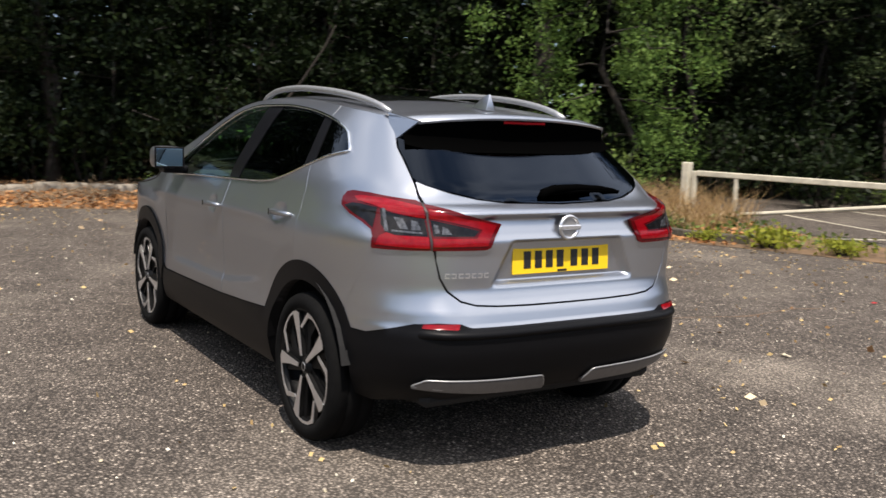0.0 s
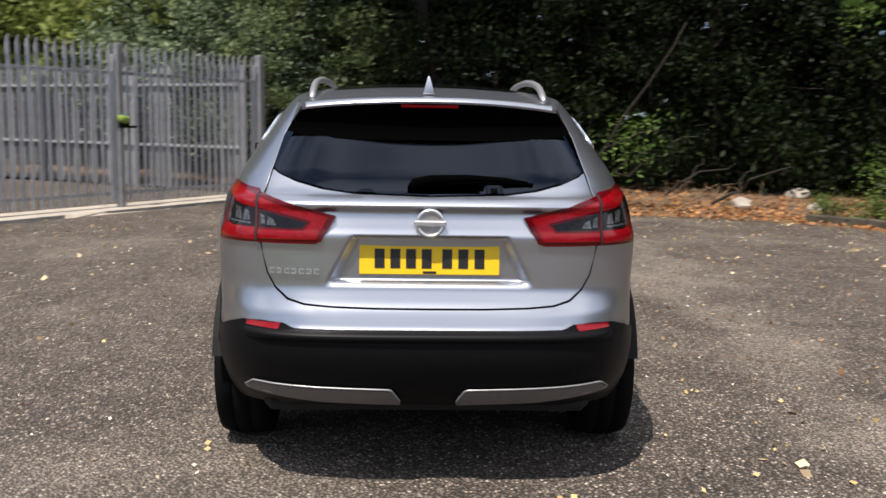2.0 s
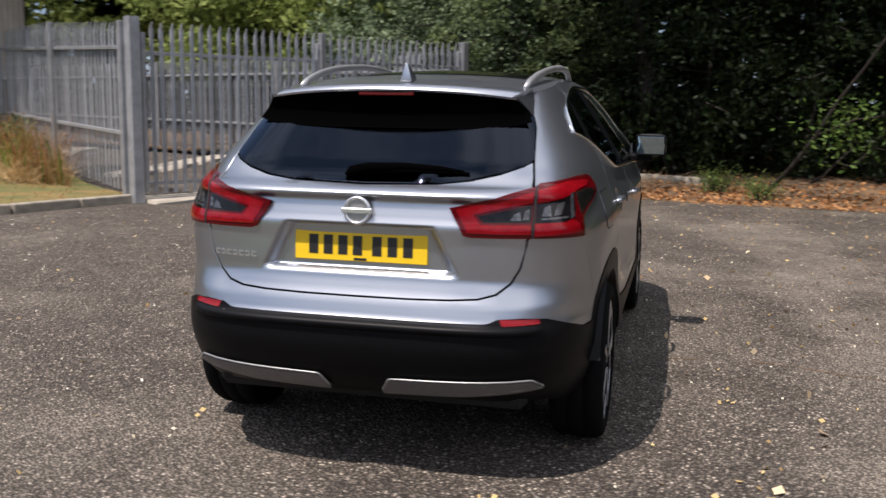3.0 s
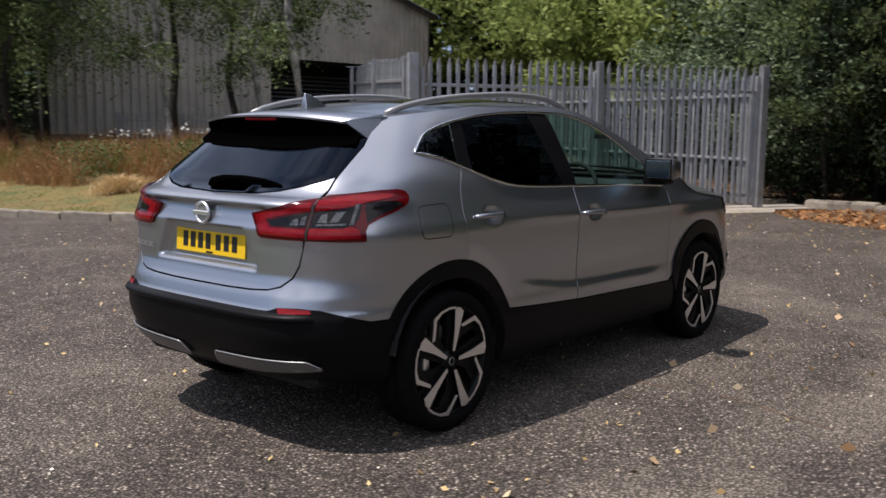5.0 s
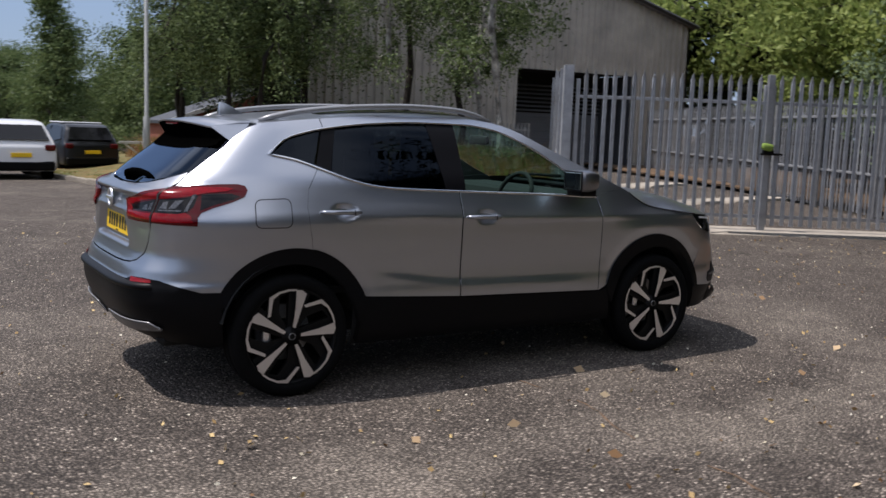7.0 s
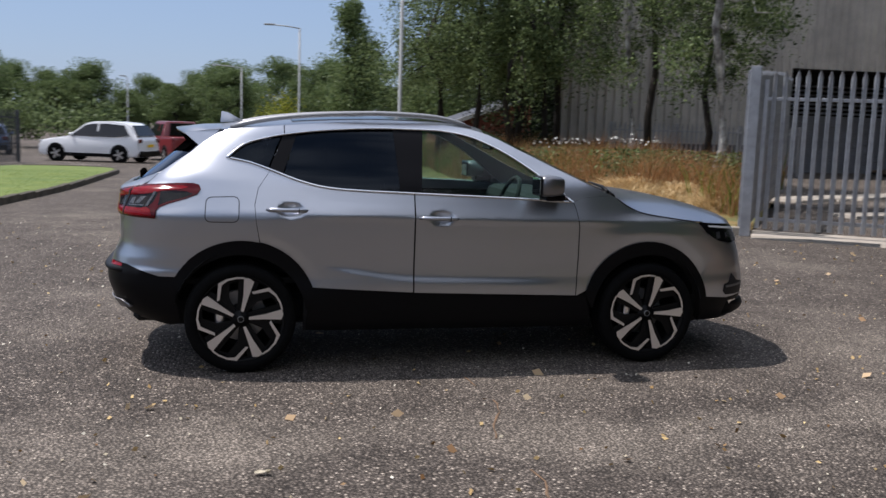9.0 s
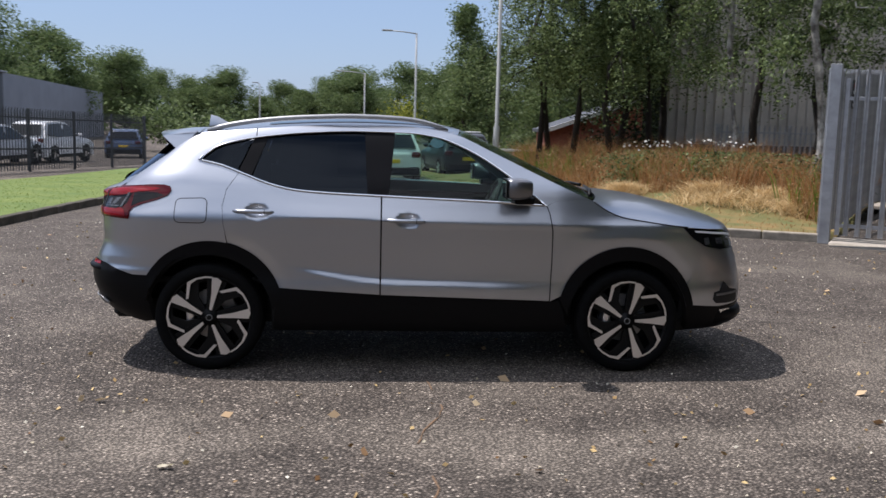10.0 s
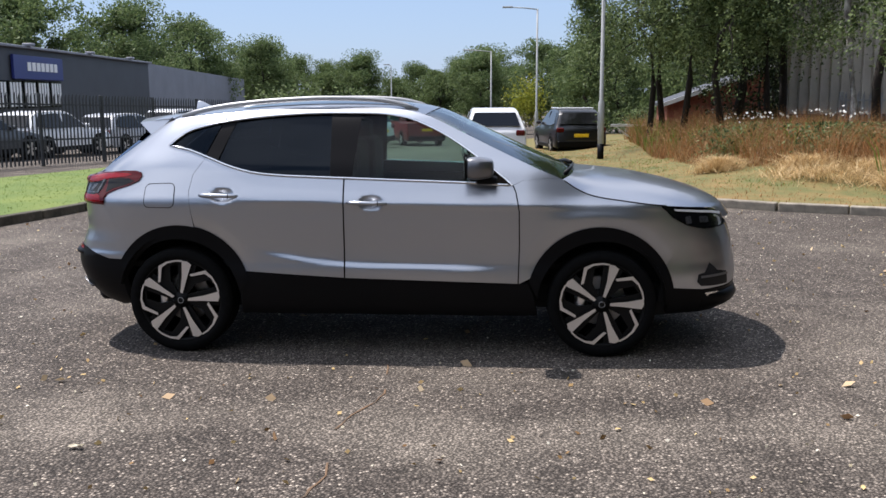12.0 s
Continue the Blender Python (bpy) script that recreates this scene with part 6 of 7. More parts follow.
# ---- parked cars in the background ----
def parked(label, colour, m, tall=1.65, length=4.4, width=1.80, roof=None, pickup=False):
    """A parked car seen from afar, nose at +x."""
    ob = thing("parked_car", label, "car", "parked cars", m=m)
    paint = mat("car_paint", colour, rough=0.3, coat=0.5, var=0.03)
    hl, b = length / 2, tall * 0.60
    w = width / 2
    if pickup:
        up = [(-hl, b + 0.05), (-0.45 * hl, b + 0.05), (-0.42 * hl, tall), (0.12 * hl, tall), (0.42 * hl, b), (hl * 0.96, b - 0.10)]
    else:
        up = [(-hl * 0.985, b * 0.72), (-hl * 0.98, b * 0.93), (-hl * 0.93, b + 0.06), (-hl * 0.82, tall - 0.19), (-hl * 0.72, tall - 0.05), (-hl * 0.42, tall), (-hl * 0.08, tall - 0.015), (hl * 0.10, tall - 0.09), (hl * 0.44, b + 0.03), (hl * 0.70, b - 0.05), (hl * 0.90, b - 0.14), (hl * 0.985, b - 0.32)]
    low = [(hl, 0.45), (hl * 0.97, 0.24), (-hl * 0.97, 0.26), (-hl, 0.50)]
    prof = up + low
    bm = bmesh.new()
    layers = []
    for f, inset in ((-1.0, 0.05), (-0.93, 0.0), (-0.5, 0.0), (0.5, 0.0), (0.93, 0.0), (1.0, 0.05)):
        row = []
        for x, z in prof:
            k = 1 - 0.27 * max(0, (z - b) / (tall - b)) if z > b else 1
            zz = z - (inset * 0.8 if z > b else 0) + (inset if z < 0.3 else 0)
            row.append(bm.verts.new((x * (1 - inset * 0.5) - 0.04 * (abs(f) > 0.6) * math.copysign(1, x), f * w * k, zz)))
        layers.append(row)
    n = len(prof)
    for r0, r1 in zip(layers, layers[1:]):
        for i in range(n):
            bm.faces.new((r0[i], r0[(i + 1) % n], r1[(i + 1) % n], r1[i]))
    bm.faces.new(layers[0][::-1])
    bm.faces.new(layers[-1])
    bmesh.ops.recalc_face_normals(bm, faces=bm.faces)
    bmesh.ops.bevel(bm, geom=[e for e in bm.edges if e.calc_face_angle(0) > 0.2], offset=0.045, segments=2, affect="EDGES", profile=0.5)
    part("body", bm, paint, ob, smooth=True)
    def ywall(z):
        return w * (1 - 0.27 * max(0, (z - b) / (tall - b)))
    if not pickup:
        sidew = [(-hl * 0.78, b + 0.13), (-hl * 0.66, tall - 0.14), (-hl * 0.35, tall - 0.09), (-hl * 0.04, tall - 0.11), (hl * 0.08, tall - 0.17), (hl * 0.34, b + 0.06), (-hl * 0.5, b + 0.06)]
    else:
        sidew = [(-hl * 0.38, b + 0.08), (-hl * 0.36, tall - 0.13), (hl * 0.10, tall - 0.12), (hl * 0.34, b + 0.05)]
    for s in (1, -1):
        g = bmesh.new()
        vs = [g.verts.new((x, s * (ywall(z) + 0.004), z)) for x, z in sidew]
        vs2 = [g.verts.new((x, s * (ywall(z) - 0.03), z)) for x, z in sidew]
        g.faces.new(vs)
        k = len(vs)
        for i in range(k):
            g.faces.new((vs[i], vs2[i], vs2[(i + 1) % k], vs[(i + 1) % k]))
        part("side_window", g, M_GLOSSBLACK, ob, "dark side glass")
        part("window_pillar", box(0.07, 0.03, (tall - b) * 0.75, 0, (-hl * 0.18, s * (ywall((tall + b) / 2)), (tall + b) / 2 - 0.02), Matrix.Rotation(s * 0.28, 4, "X")), paint, ob)
        part("tail_lamp", box(0.10, 0.26, 0.16, 0.03, (-hl * 0.965, s * w * 0.80, b * 0.92)), M_REDLENS, ob, "red tail lamp")
        part("headlamp", box(0.18, 0.34, 0.14, 0.04, (hl * 0.925, s * w * 0.72, b - 0.22)), M_CLEARLENS, ob, "clear headlamp")
        part("door_mirror", box(0.14, 0.18, 0.13, 0.04, (hl * 0.30, s * (w + 0.07), b + 0.12)), paint, ob)
        part("sill", box(length * 0.56, 0.05, 0.14, 0.01, (0, s * (w - 0.01), 0.31)), M_BLACK, ob, "black sill")
        for x in (-hl * 0.60, hl * 0.62):
            part("wheel_arch", lathe([(0.0, 0.012), (0.385, 0.012), (0.392, 0.0), (0.392, -0.10)], 24), M_BLACK, ob, "black wheel arch", m=Matrix.Translation((x, s * (w - 0.006), 0.37)) @ Matrix.Diagonal((1, s, 1, 1)))
            wl = part("wheel", lathe([(0.0, 0.09), (0.21, 0.10), (0.23, 0.11), (0.31, 0.105), (0.335, 0.07), (0.335, -0.07), (0.31, -0.10), (0.0, -0.10)], 24), M_RUBBER, ob, "black tyre", m=Matrix.Translation((x, s * (w - 0.09), 0.335)))
            for k in range(5):
                a = k * math.tau / 5
                part("spoke", prism([(0.03 * math.cos(a - 1.2), 0.03 * math.sin(a - 1.2)), (0.21 * math.cos(a - 0.18), 0.21 * math.sin(a - 0.18)), (0.21 * math.cos(a + 0.18), 0.21 * math.sin(a + 0.18)), (0.03 * math.cos(a + 1.2), 0.03 * math.sin(a + 1.2))], 0.02 * s, 0.10 * s, "xz"), M_ALLOY, wl)
    rear_x = -hl * 0.90 if not pickup else -hl * 0.44
    rw = bmesh.new()
    if pickup:
        q = [(-hl * 0.455, b + 0.10, 0.62), (-hl * 0.43, tall - 0.08, 0.55)]
    else:
        q = [(-hl * 0.905, b + 0.12, 0.80), (-hl * 0.785, tall - 0.13, 0.66)]
    vs = [rw.verts.new(p) for p in ((q[0][0] - 0.07, -q[0][2] * w, q[0][1]), (q[0][0] - 0.07, q[0][2] * w, q[0][1]), (q[1][0] - 0.07, q[1][2] * w, q[1][1]), (q[1][0] - 0.07, -q[1][2] * w, q[1][1]))]
    vs2 = [rw.verts.new(v.co + Vector((0.10, 0, 0))) for v in vs]
    rw.faces.new(vs)
    for i in range(4):
        rw.faces.new((vs[i], vs2[i], vs2[(i + 1) % 4], vs[(i + 1) % 4]))
    bmesh.ops.recalc_face_normals(rw, faces=rw.faces)
    part("rear_window", rw, M_GLOSSBLACK, ob, "dark rear glass")
    ws = bmesh.new()
    x0, z0, x1, z1 = (hl * 0.02, tall - 0.06, hl * 0.40, b + 0.04)
    vs = [ws.verts.new(p) for p in ((x0 + 0.08, -0.62 * w, z0 - 0.01), (x0 + 0.08, 0.62 * w, z0 - 0.01), (x1 + 0.02, 0.82 * w, z1), (x1 + 0.02, -0.82 * w, z1))]
    ws.faces.new(vs)
    vs2 = [ws.verts.new(v.co + Vector((-0.04, 0, -0.04))) for v in vs]
    for i in range(4):
        ws.faces.new((vs[i], vs2[i], vs2[(i + 1) % 4], vs[(i + 1) % 4]))
    part("windscreen", ws, M_GLOSSBLACK, ob, "dark windscreen")
    part("rear_bumper", box(0.14, width * 0.92, 0.24, 0.04, (-hl * 0.975, 0, 0.40)), M_BLACK, ob, "black rear bumper")
    part("number_plate", box(0.02, 0.5, 0.11, 0.004, (-hl * 1.005, 0, b * 0.72)), M_PLATE, ob, "yellow number plate")
    if roof:
        rp = mat("roof_paint", roof, rough=0.3, coat=1.0)
        part("roof_panel", box(hl * 0.60, width * 0.70, 0.05, 0.02, (-hl * 0.27, 0, tall + 0.005)), rp, ob, "white roof panel")
    return ob


def stand(x, y, deg, z=None):
    return Matrix.Translation((x, y, float(ground_z(y)) if z is None else z)) @ Matrix.Rotation(radians(deg), 4, "Z")


WHITE, BLACKP, REDP, SILV, BLUEP, GREYP = (0.72, 0.73, 0.74), (0.008, 0.008, 0.010), (0.16, 0.012, 0.012), (0.40, 0.41, 0.43), (0.06, 0.10, 0.20), (0.06, 0.065, 0.07)
parked("black crossover with a white roof parked by the verge", BLACKP, stand(2.80, 28.2, 99), 1.60, 4.2, roof=WHITE)
parked("white crossover parked at the roadside ahead of a black one", WHITE, stand(0.15, 22.9, 94), 1.58, 4.2)
parked("large white off-roader parked across the road end", WHITE, stand(-6.7, 34.6, 158), 1.66, 4.50, 1.85)
parked("dark red pickup truck parked beside a white off-roader", REDP, stand(-4.0, 38.5, 112), 1.78, 5.1, 1.86, pickup=True)
parked("pale blue hatchback parked far off beyond the fence", BLUEP, stand(-13.0, 44.0, 100), 1.5, 4.0)
parked("silver hatchback parked behind the dark fence", SILV, stand(-16.4, 16.0, 70), 1.48, 4.2)
parked("dark grey hatchback parked behind the dark fence", GREYP, stand(-15.3, 20.8, 74), 1.50, 4.1)
parked("white hatchback parked behind the dark fence", WHITE, stand(-14.9, 24.8, 77), 1.56, 4.3)
parked("silver estate car parked behind the dark fence", SILV, stand(-14.1, 29.2, 78), 1.50, 4.5)
parked("white van-like car parked behind the dark fence", WHITE, stand(-13.6, 34.0, 80), 1.70, 4.4)
parked("dark hatchback parked near the showroom", GREYP, stand(-19.0, 23.5, 72), 1.5, 4.2)
parked("silver hatchback parked near the showroom", SILV, stand(-18.6, 28.5, 72), 1.5, 4.2)

# ---- trees, bushes, grass ----
def leaf_mesh(name, centres, size, rng, material, flat=0.0, slim=0.45):
    """Many small pointed leaves, one at each centre."""
    c = np.asarray(centres, float)
    n = len(c)
    d = rng.normal(size=(n, 3))
    d[:, 2] *= 1 - flat
    d[:, 2] -= 0.25
    d /= np.linalg.norm(d, axis=1)[:, None]
    s = np.cross(d, rng.normal(size=(n, 3)))
    s /= np.linalg.norm(s, axis=1)[:, None] + 1e-9
    up = np.cross(s, d)
    k = size * rng.uniform(0.6, 1.35, n)[:, None]
    v = np.empty((n, 4, 3))
    v[:, 0] = c - d * k * 0.5
    v[:, 1] = c + s * k * slim * 0.5 + up * k * 0.06
    v[:, 2] = c + d * k * 0.5
    v[:, 3] = c - s * k * slim * 0.5 + up * k * 0.06
    me = bpy.data.meshes.new(name)
    me.vertices.add(n * 4)
    me.vertices.foreach_set("co", v.reshape(-1))
    me.loops.add(n * 4)
    me.loops.foreach_set("vertex_index", np.arange(n * 4))
    me.polygons.add(n)
    me.polygons.foreach_set("loop_start", np.arange(n) * 4)
    me.update(calc_edges=True)
    me.materials.append(material)
    return me


def blade_mesh(name, roots, height, width, rng, material, lean=0.35):
    """Grass blades: bent strips of two faces."""
    r = np.asarray(roots, float)
    n = len(r)
    a = rng.uniform(0, math.tau, n)
    h = np.asarray(height) * rng.uniform(0.5, 1.25, n)
    w = width * rng.uniform(0.6, 1.4, n)
    side = np.stack([np.cos(a), np.sin(a), np.zeros(n)], 1)
    b = rng.uniform(0, math.tau, n)
    ln = (lean * h * rng.uniform(0.2, 1.4, n))[:, None] * np.stack([np.cos(b), np.sin(b), np.zeros(n)], 1)
    up = np.zeros((n, 3))
    up[:, 2] = h
    v = np.empty((n, 5, 3))
    v[:, 0] = r - side * w[:, None] / 2
    v[:, 1] = r + side * w[:, None] / 2
    mid = r + up * 0.55 + ln * 0.35
    v[:, 2] = mid + side * w[:, None] * 0.35
    v[:, 3] = mid - side * w[:, None] * 0.35
    v[:, 4] = r + up * 0.95 + ln
    idx = np.arange(n)[:, None] * 5
    loops = np.concatenate([idx + np.array([0, 1, 2, 3]), idx + np.array([3, 2, 4])], 1).reshape(-1)
    starts = (np.arange(n)[:, None] * 7 + np.array([0, 4])).reshape(-1)
    me = bpy.data.meshes.new(name)
    me.vertices.add(n * 5)
    me.vertices.foreach_set("co", v.reshape(-1))
    me.loops.add(len(loops))
    me.loops.foreach_set("vertex_index", loops)
    me.polygons.add(n * 2)
    me.polygons.foreach_set("loop_start", starts)
    me.update(calc_edges=True)
    me.materials.append(material)
    return me


def limb(p0, p1, r0, r1, rng, bends=5, wob=0.12):
    p0, p1 = np.array(p0, float), np.array(p1, float)
    L = np.linalg.norm(p1 - p0)
    pts = []
    for i in range(bends + 1):
        t = i / bends
        p = p0 * (1 - t) + p1 * t
        if 0 < i < bends:
            p = p + rng.normal(size=3) * wob * L * 0.25
        p[2] += math.sin(t * math.pi) * 0.06 * L
        pts.append(tuple(p))
    return pts, [r0 + (r1 - r0) * i / bends for i in range(bends + 1)]


def join(bms):
    out = bmesh.new()
    for b in bms:
        me = bpy.data.meshes.new("tmp")
        b.to_mesh(me)
        b.free()
        out.from_mesh(me)
        bpy.data.meshes.remove(me)
    return out


def tree(name, label, height, spread, trunk_r, seed, bark, leafm, clumps, per, leaf, low=0.3, clump_r=0.55, droop=0.0, cone=False, group="trees", category="tree"):
    """A tree: a tapered trunk with limbs that end in clumps of leaves."""
    rng = np.random.default_rng(seed)
    ob = thing(name, label, category, group)
    top = np.array([rng.normal() * 0.04 * height, rng.normal() * 0.04 * height, height * 0.92])
    pts, rad = limb((0, 0, -0.15), top, trunk_r, trunk_r * 0.18, rng, 7, 0.10)
    tubes = [tube(pts, rad, 9)]
    cen = []
    P = np.array(pts)
    for i in range(clumps):
        f = low + (0.98 - low) * (i + rng.uniform(0, 1)) / clumps
        k = np.clip(f * (len(P) - 1), 0, len(P) - 1.001)
        base = P[int(k)] * (1 - k % 1) + P[int(k) + 1] * (k % 1)
        a = i * 2.399 + rng.uniform(-0.5, 0.5)
        if cone:
            reach = spread * (1.02 - f) ** 0.8 * rng.uniform(0.55, 1.1)
        else:
            reach = spread * math.sin(math.pi * min(1, (f - low) / (1 - low) * 0.75 + 0.22)) ** 0.8 * rng.uniform(0.45, 1.1)
        tip = base + np.array([math.cos(a) * reach, math.sin(a) * reach, reach * rng.uniform(0.05, 0.5) - droop * reach])
        if i % 2 == 0:
            lp, lr = limb(base * 0.98, tip, trunk_r * 0.34 * (1.1 - f), 0.012, rng, 4, 0.25)
            tubes.append(tube(lp, lr, 5))
        cen.append((tip, clump_r * rng.uniform(0.6, 1.3)))
        cen.append((base * 0.45 + tip * 0.55, clump_r * rng.uniform(0.4, 0.9)))
    part("trunk", join(tubes), bark, ob, smooth=True)
    lc = []
    for c, r in cen:
        q = rng.normal(size=(per, 3))
        q *= (rng.uniform(0, 1, per) ** 0.4 / np.linalg.norm(q, axis=1))[:, None] * 1.12
        q *= np.array([r, r, r * 0.72])
        if droop:
            q[:, 2] -= np.abs(rng.normal(size=per)) * r * droop
        lc.append(c + q)
    put("crown", leaf_mesh("crown", np.concatenate(lc), leaf, rng, leafm), ob, "leafy crown")
    return ob


def bush(name, label, w, h, seed, leafm, n, leaf, group="bushes"):
    rng = np.random.default_rng(seed)
    ob = thing(name, label, "bush", group)
    stems = []
    cl = []
    for i in range(9):
        a = rng.uniform(0, math.tau)
        tip = np.array([math.cos(a) * w * 0.45 * rng.uniform(0.2, 1), math.sin(a) * w * 0.45 * rng.uniform(0.2, 1), h * rng.uniform(0.45, 0.95)])
        p, r = limb((tip[0] * 0.2, tip[1] * 0.2, -0.05), tip, 0.022, 0.006, rng, 4, 0.2)
        stems.append(tube(p, r, 5))
        cl.append(tip)
    part("stem", join(stems), M_BARK, ob)
    cl = np.array(cl)
    pick = cl[rng.integers(0, len(cl), n)] * np.array([1, 1, 1]) * rng.uniform(0.35, 1.0, (n, 1))
    q = pick + rng.normal(size=(n, 3)) * np.array([w * 0.16, w * 0.16, h * 0.13])
    q[:, 2] = np.abs(q[:, 2]) + 0.02
    put("leaves", leaf_mesh("leaves", q, leaf, rng, leafm), ob)
    return ob


def place(ob, x, y, deg=0, s=1.0, z=0.0, sz=None):
    return Matrix.Translation((x, y, z)) @ Matrix.Rotation(radians(deg), 4, "Z") @ Matrix.Diagonal((s, s, sz or s, 1))


def grove(base, spots):
    """The first spot moves the tree itself, the rest get copies."""
    first = True
    for x, y, deg, s, z in spots:
        m = place(base, x, y, deg, s, z)
        if first:
            base.matrix_basis = m
            first = False
        else:
            c = copy_thing(base, Matrix.Translation((x, y, z)) @ Matrix.Rotation(radians(deg), 4, "Z"))
            c.scale = (s, s, s)


rs = random.Random(21)
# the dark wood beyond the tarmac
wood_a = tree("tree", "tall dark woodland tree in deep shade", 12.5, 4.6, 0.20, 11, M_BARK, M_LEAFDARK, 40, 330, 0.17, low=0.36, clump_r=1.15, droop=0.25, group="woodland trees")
# large scales, and the unseen tree at (6, -22), darken the car's reflections
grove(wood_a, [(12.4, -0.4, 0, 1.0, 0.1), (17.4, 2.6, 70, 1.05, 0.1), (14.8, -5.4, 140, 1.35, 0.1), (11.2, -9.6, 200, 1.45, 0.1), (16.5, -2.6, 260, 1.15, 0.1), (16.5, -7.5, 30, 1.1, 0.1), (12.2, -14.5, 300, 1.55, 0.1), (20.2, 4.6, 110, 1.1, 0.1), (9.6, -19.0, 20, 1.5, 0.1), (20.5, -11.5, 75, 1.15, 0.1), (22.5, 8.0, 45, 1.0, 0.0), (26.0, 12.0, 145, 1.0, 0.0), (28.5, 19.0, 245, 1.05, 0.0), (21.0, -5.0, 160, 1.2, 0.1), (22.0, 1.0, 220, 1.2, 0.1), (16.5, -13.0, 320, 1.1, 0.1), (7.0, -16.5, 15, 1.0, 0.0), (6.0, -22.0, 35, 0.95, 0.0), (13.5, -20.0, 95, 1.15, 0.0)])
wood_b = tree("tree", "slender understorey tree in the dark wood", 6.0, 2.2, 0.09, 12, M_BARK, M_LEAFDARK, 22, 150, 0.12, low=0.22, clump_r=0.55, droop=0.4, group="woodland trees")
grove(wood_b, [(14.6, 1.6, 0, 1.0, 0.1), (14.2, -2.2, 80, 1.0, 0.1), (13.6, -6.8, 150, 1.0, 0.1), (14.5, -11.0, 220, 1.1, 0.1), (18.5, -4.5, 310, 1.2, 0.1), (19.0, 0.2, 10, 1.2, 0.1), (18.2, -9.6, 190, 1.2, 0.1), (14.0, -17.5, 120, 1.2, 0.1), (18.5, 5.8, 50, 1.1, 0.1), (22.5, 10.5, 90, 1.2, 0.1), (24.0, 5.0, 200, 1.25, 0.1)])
bright = tree("tree", "sunlit green tree overhanging the barrier's verge", 7.8, 2.7, 0.075, 14, M_BARK, M_LEAFBRIGHT, 54, 230, 0.085, low=0.16, clump_r=0.46, droop=0.6, group="roadside trees")
grove(bright, [(7.8, -9.0, 20, 1.0, 0.1)])
edge_tree = tree("tree", "slender grey-green tree catching sun at the wood's edge", 7.0, 2.3, 0.07, 24, M_BARK, M_LEAFBIRCH, 18, 90, 0.10, low=0.45, clump_r=0.5, droop=0.5, group="woodland trees")
grove(edge_tree, [(9.2, -12.6, 60, 1.0, 0.1), (8.6, -15.4, 190, 1.0, 0.0), (6.4, -15.2, 280, 0.95, 0.0), (10.4, -15.6, 330, 1.1, 0.0)])
bright2 = tree("tree", "light green tree behind the palisade fence", 6.2, 2.6, 0.12, 15, M_BARK, M_LEAFLIGHT, 26, 170, 0.20, low=0.2, clump_r=0.65, group="roadside trees")
grove(bright2, [(18.6, 8.0, 0, 1.1, 0.0), (21.4, 11.4, 90, 1.3, 0.0), (26.2, 15.6, 150, 1.4, 0.0), (17.0, 6.2, 200, 1.0, 0.0), (19.4, 9.6, 270, 1.2, 0.0), (25.0, 12.4, 300, 1.5, 0.0), (29.6, 20.0, 60, 1.8, 0.0), (32.5, 26.5, 170, 2.0, 0.0), (34.0, 21.0, 250, 2.0, 0.0), (30.2, 25.6, 20, 1.7, 0.0), (19.2, 11.0, 130, 1.05, 0.0), (28.6, 17.4, 310, 1.7, 0.0)])
laurel = tree("tree", "broad glossy grey-green tree at the fence's end", 4.7, 2.1, 0.08, 29, M_BARK, M_LEAFLAUREL, 46, 210, 0.10, low=0.22, clump_r=0.5, droop=0.3, group="roadside trees")
grove(laurel, [(14.7, 3.3, 0, 1.1, 0.05), (13.9, 1.5, 130, 1.05, 0.1), (16.0, 4.9, 240, 1.25, 0.05)])
small = tree("tree", "young many-stemmed tree at the fence's end", 4.6, 1.7, 0.05, 16, M_BARK, M_LEAFBIRCH, 26, 170, 0.10, low=0.26, clump_r=0.38, group="roadside trees")
grove(small, [(12.7, 2.0, 0, 1.0, 0.1), (13.4, 0.9, 220, 0.9, 0.1)])
thicket = tree("tree", "leafy sapling thicket darkened as in shade, at the wood's edge", 4.8, 1.9, 0.05, 27, M_BARK, M_LEAFUNDER, 30, 150, 0.11, low=0.10, clump_r=0.55, droop=0.3, group="woodland trees")
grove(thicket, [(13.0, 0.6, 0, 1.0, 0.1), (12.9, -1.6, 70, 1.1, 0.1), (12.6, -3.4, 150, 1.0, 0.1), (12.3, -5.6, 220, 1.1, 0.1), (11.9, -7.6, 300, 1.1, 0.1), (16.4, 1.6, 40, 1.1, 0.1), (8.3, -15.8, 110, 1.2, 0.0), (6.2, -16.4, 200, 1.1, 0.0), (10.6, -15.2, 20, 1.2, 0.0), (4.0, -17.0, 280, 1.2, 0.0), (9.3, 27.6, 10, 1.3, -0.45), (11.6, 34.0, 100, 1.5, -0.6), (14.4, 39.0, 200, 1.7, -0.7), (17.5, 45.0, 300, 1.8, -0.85)])
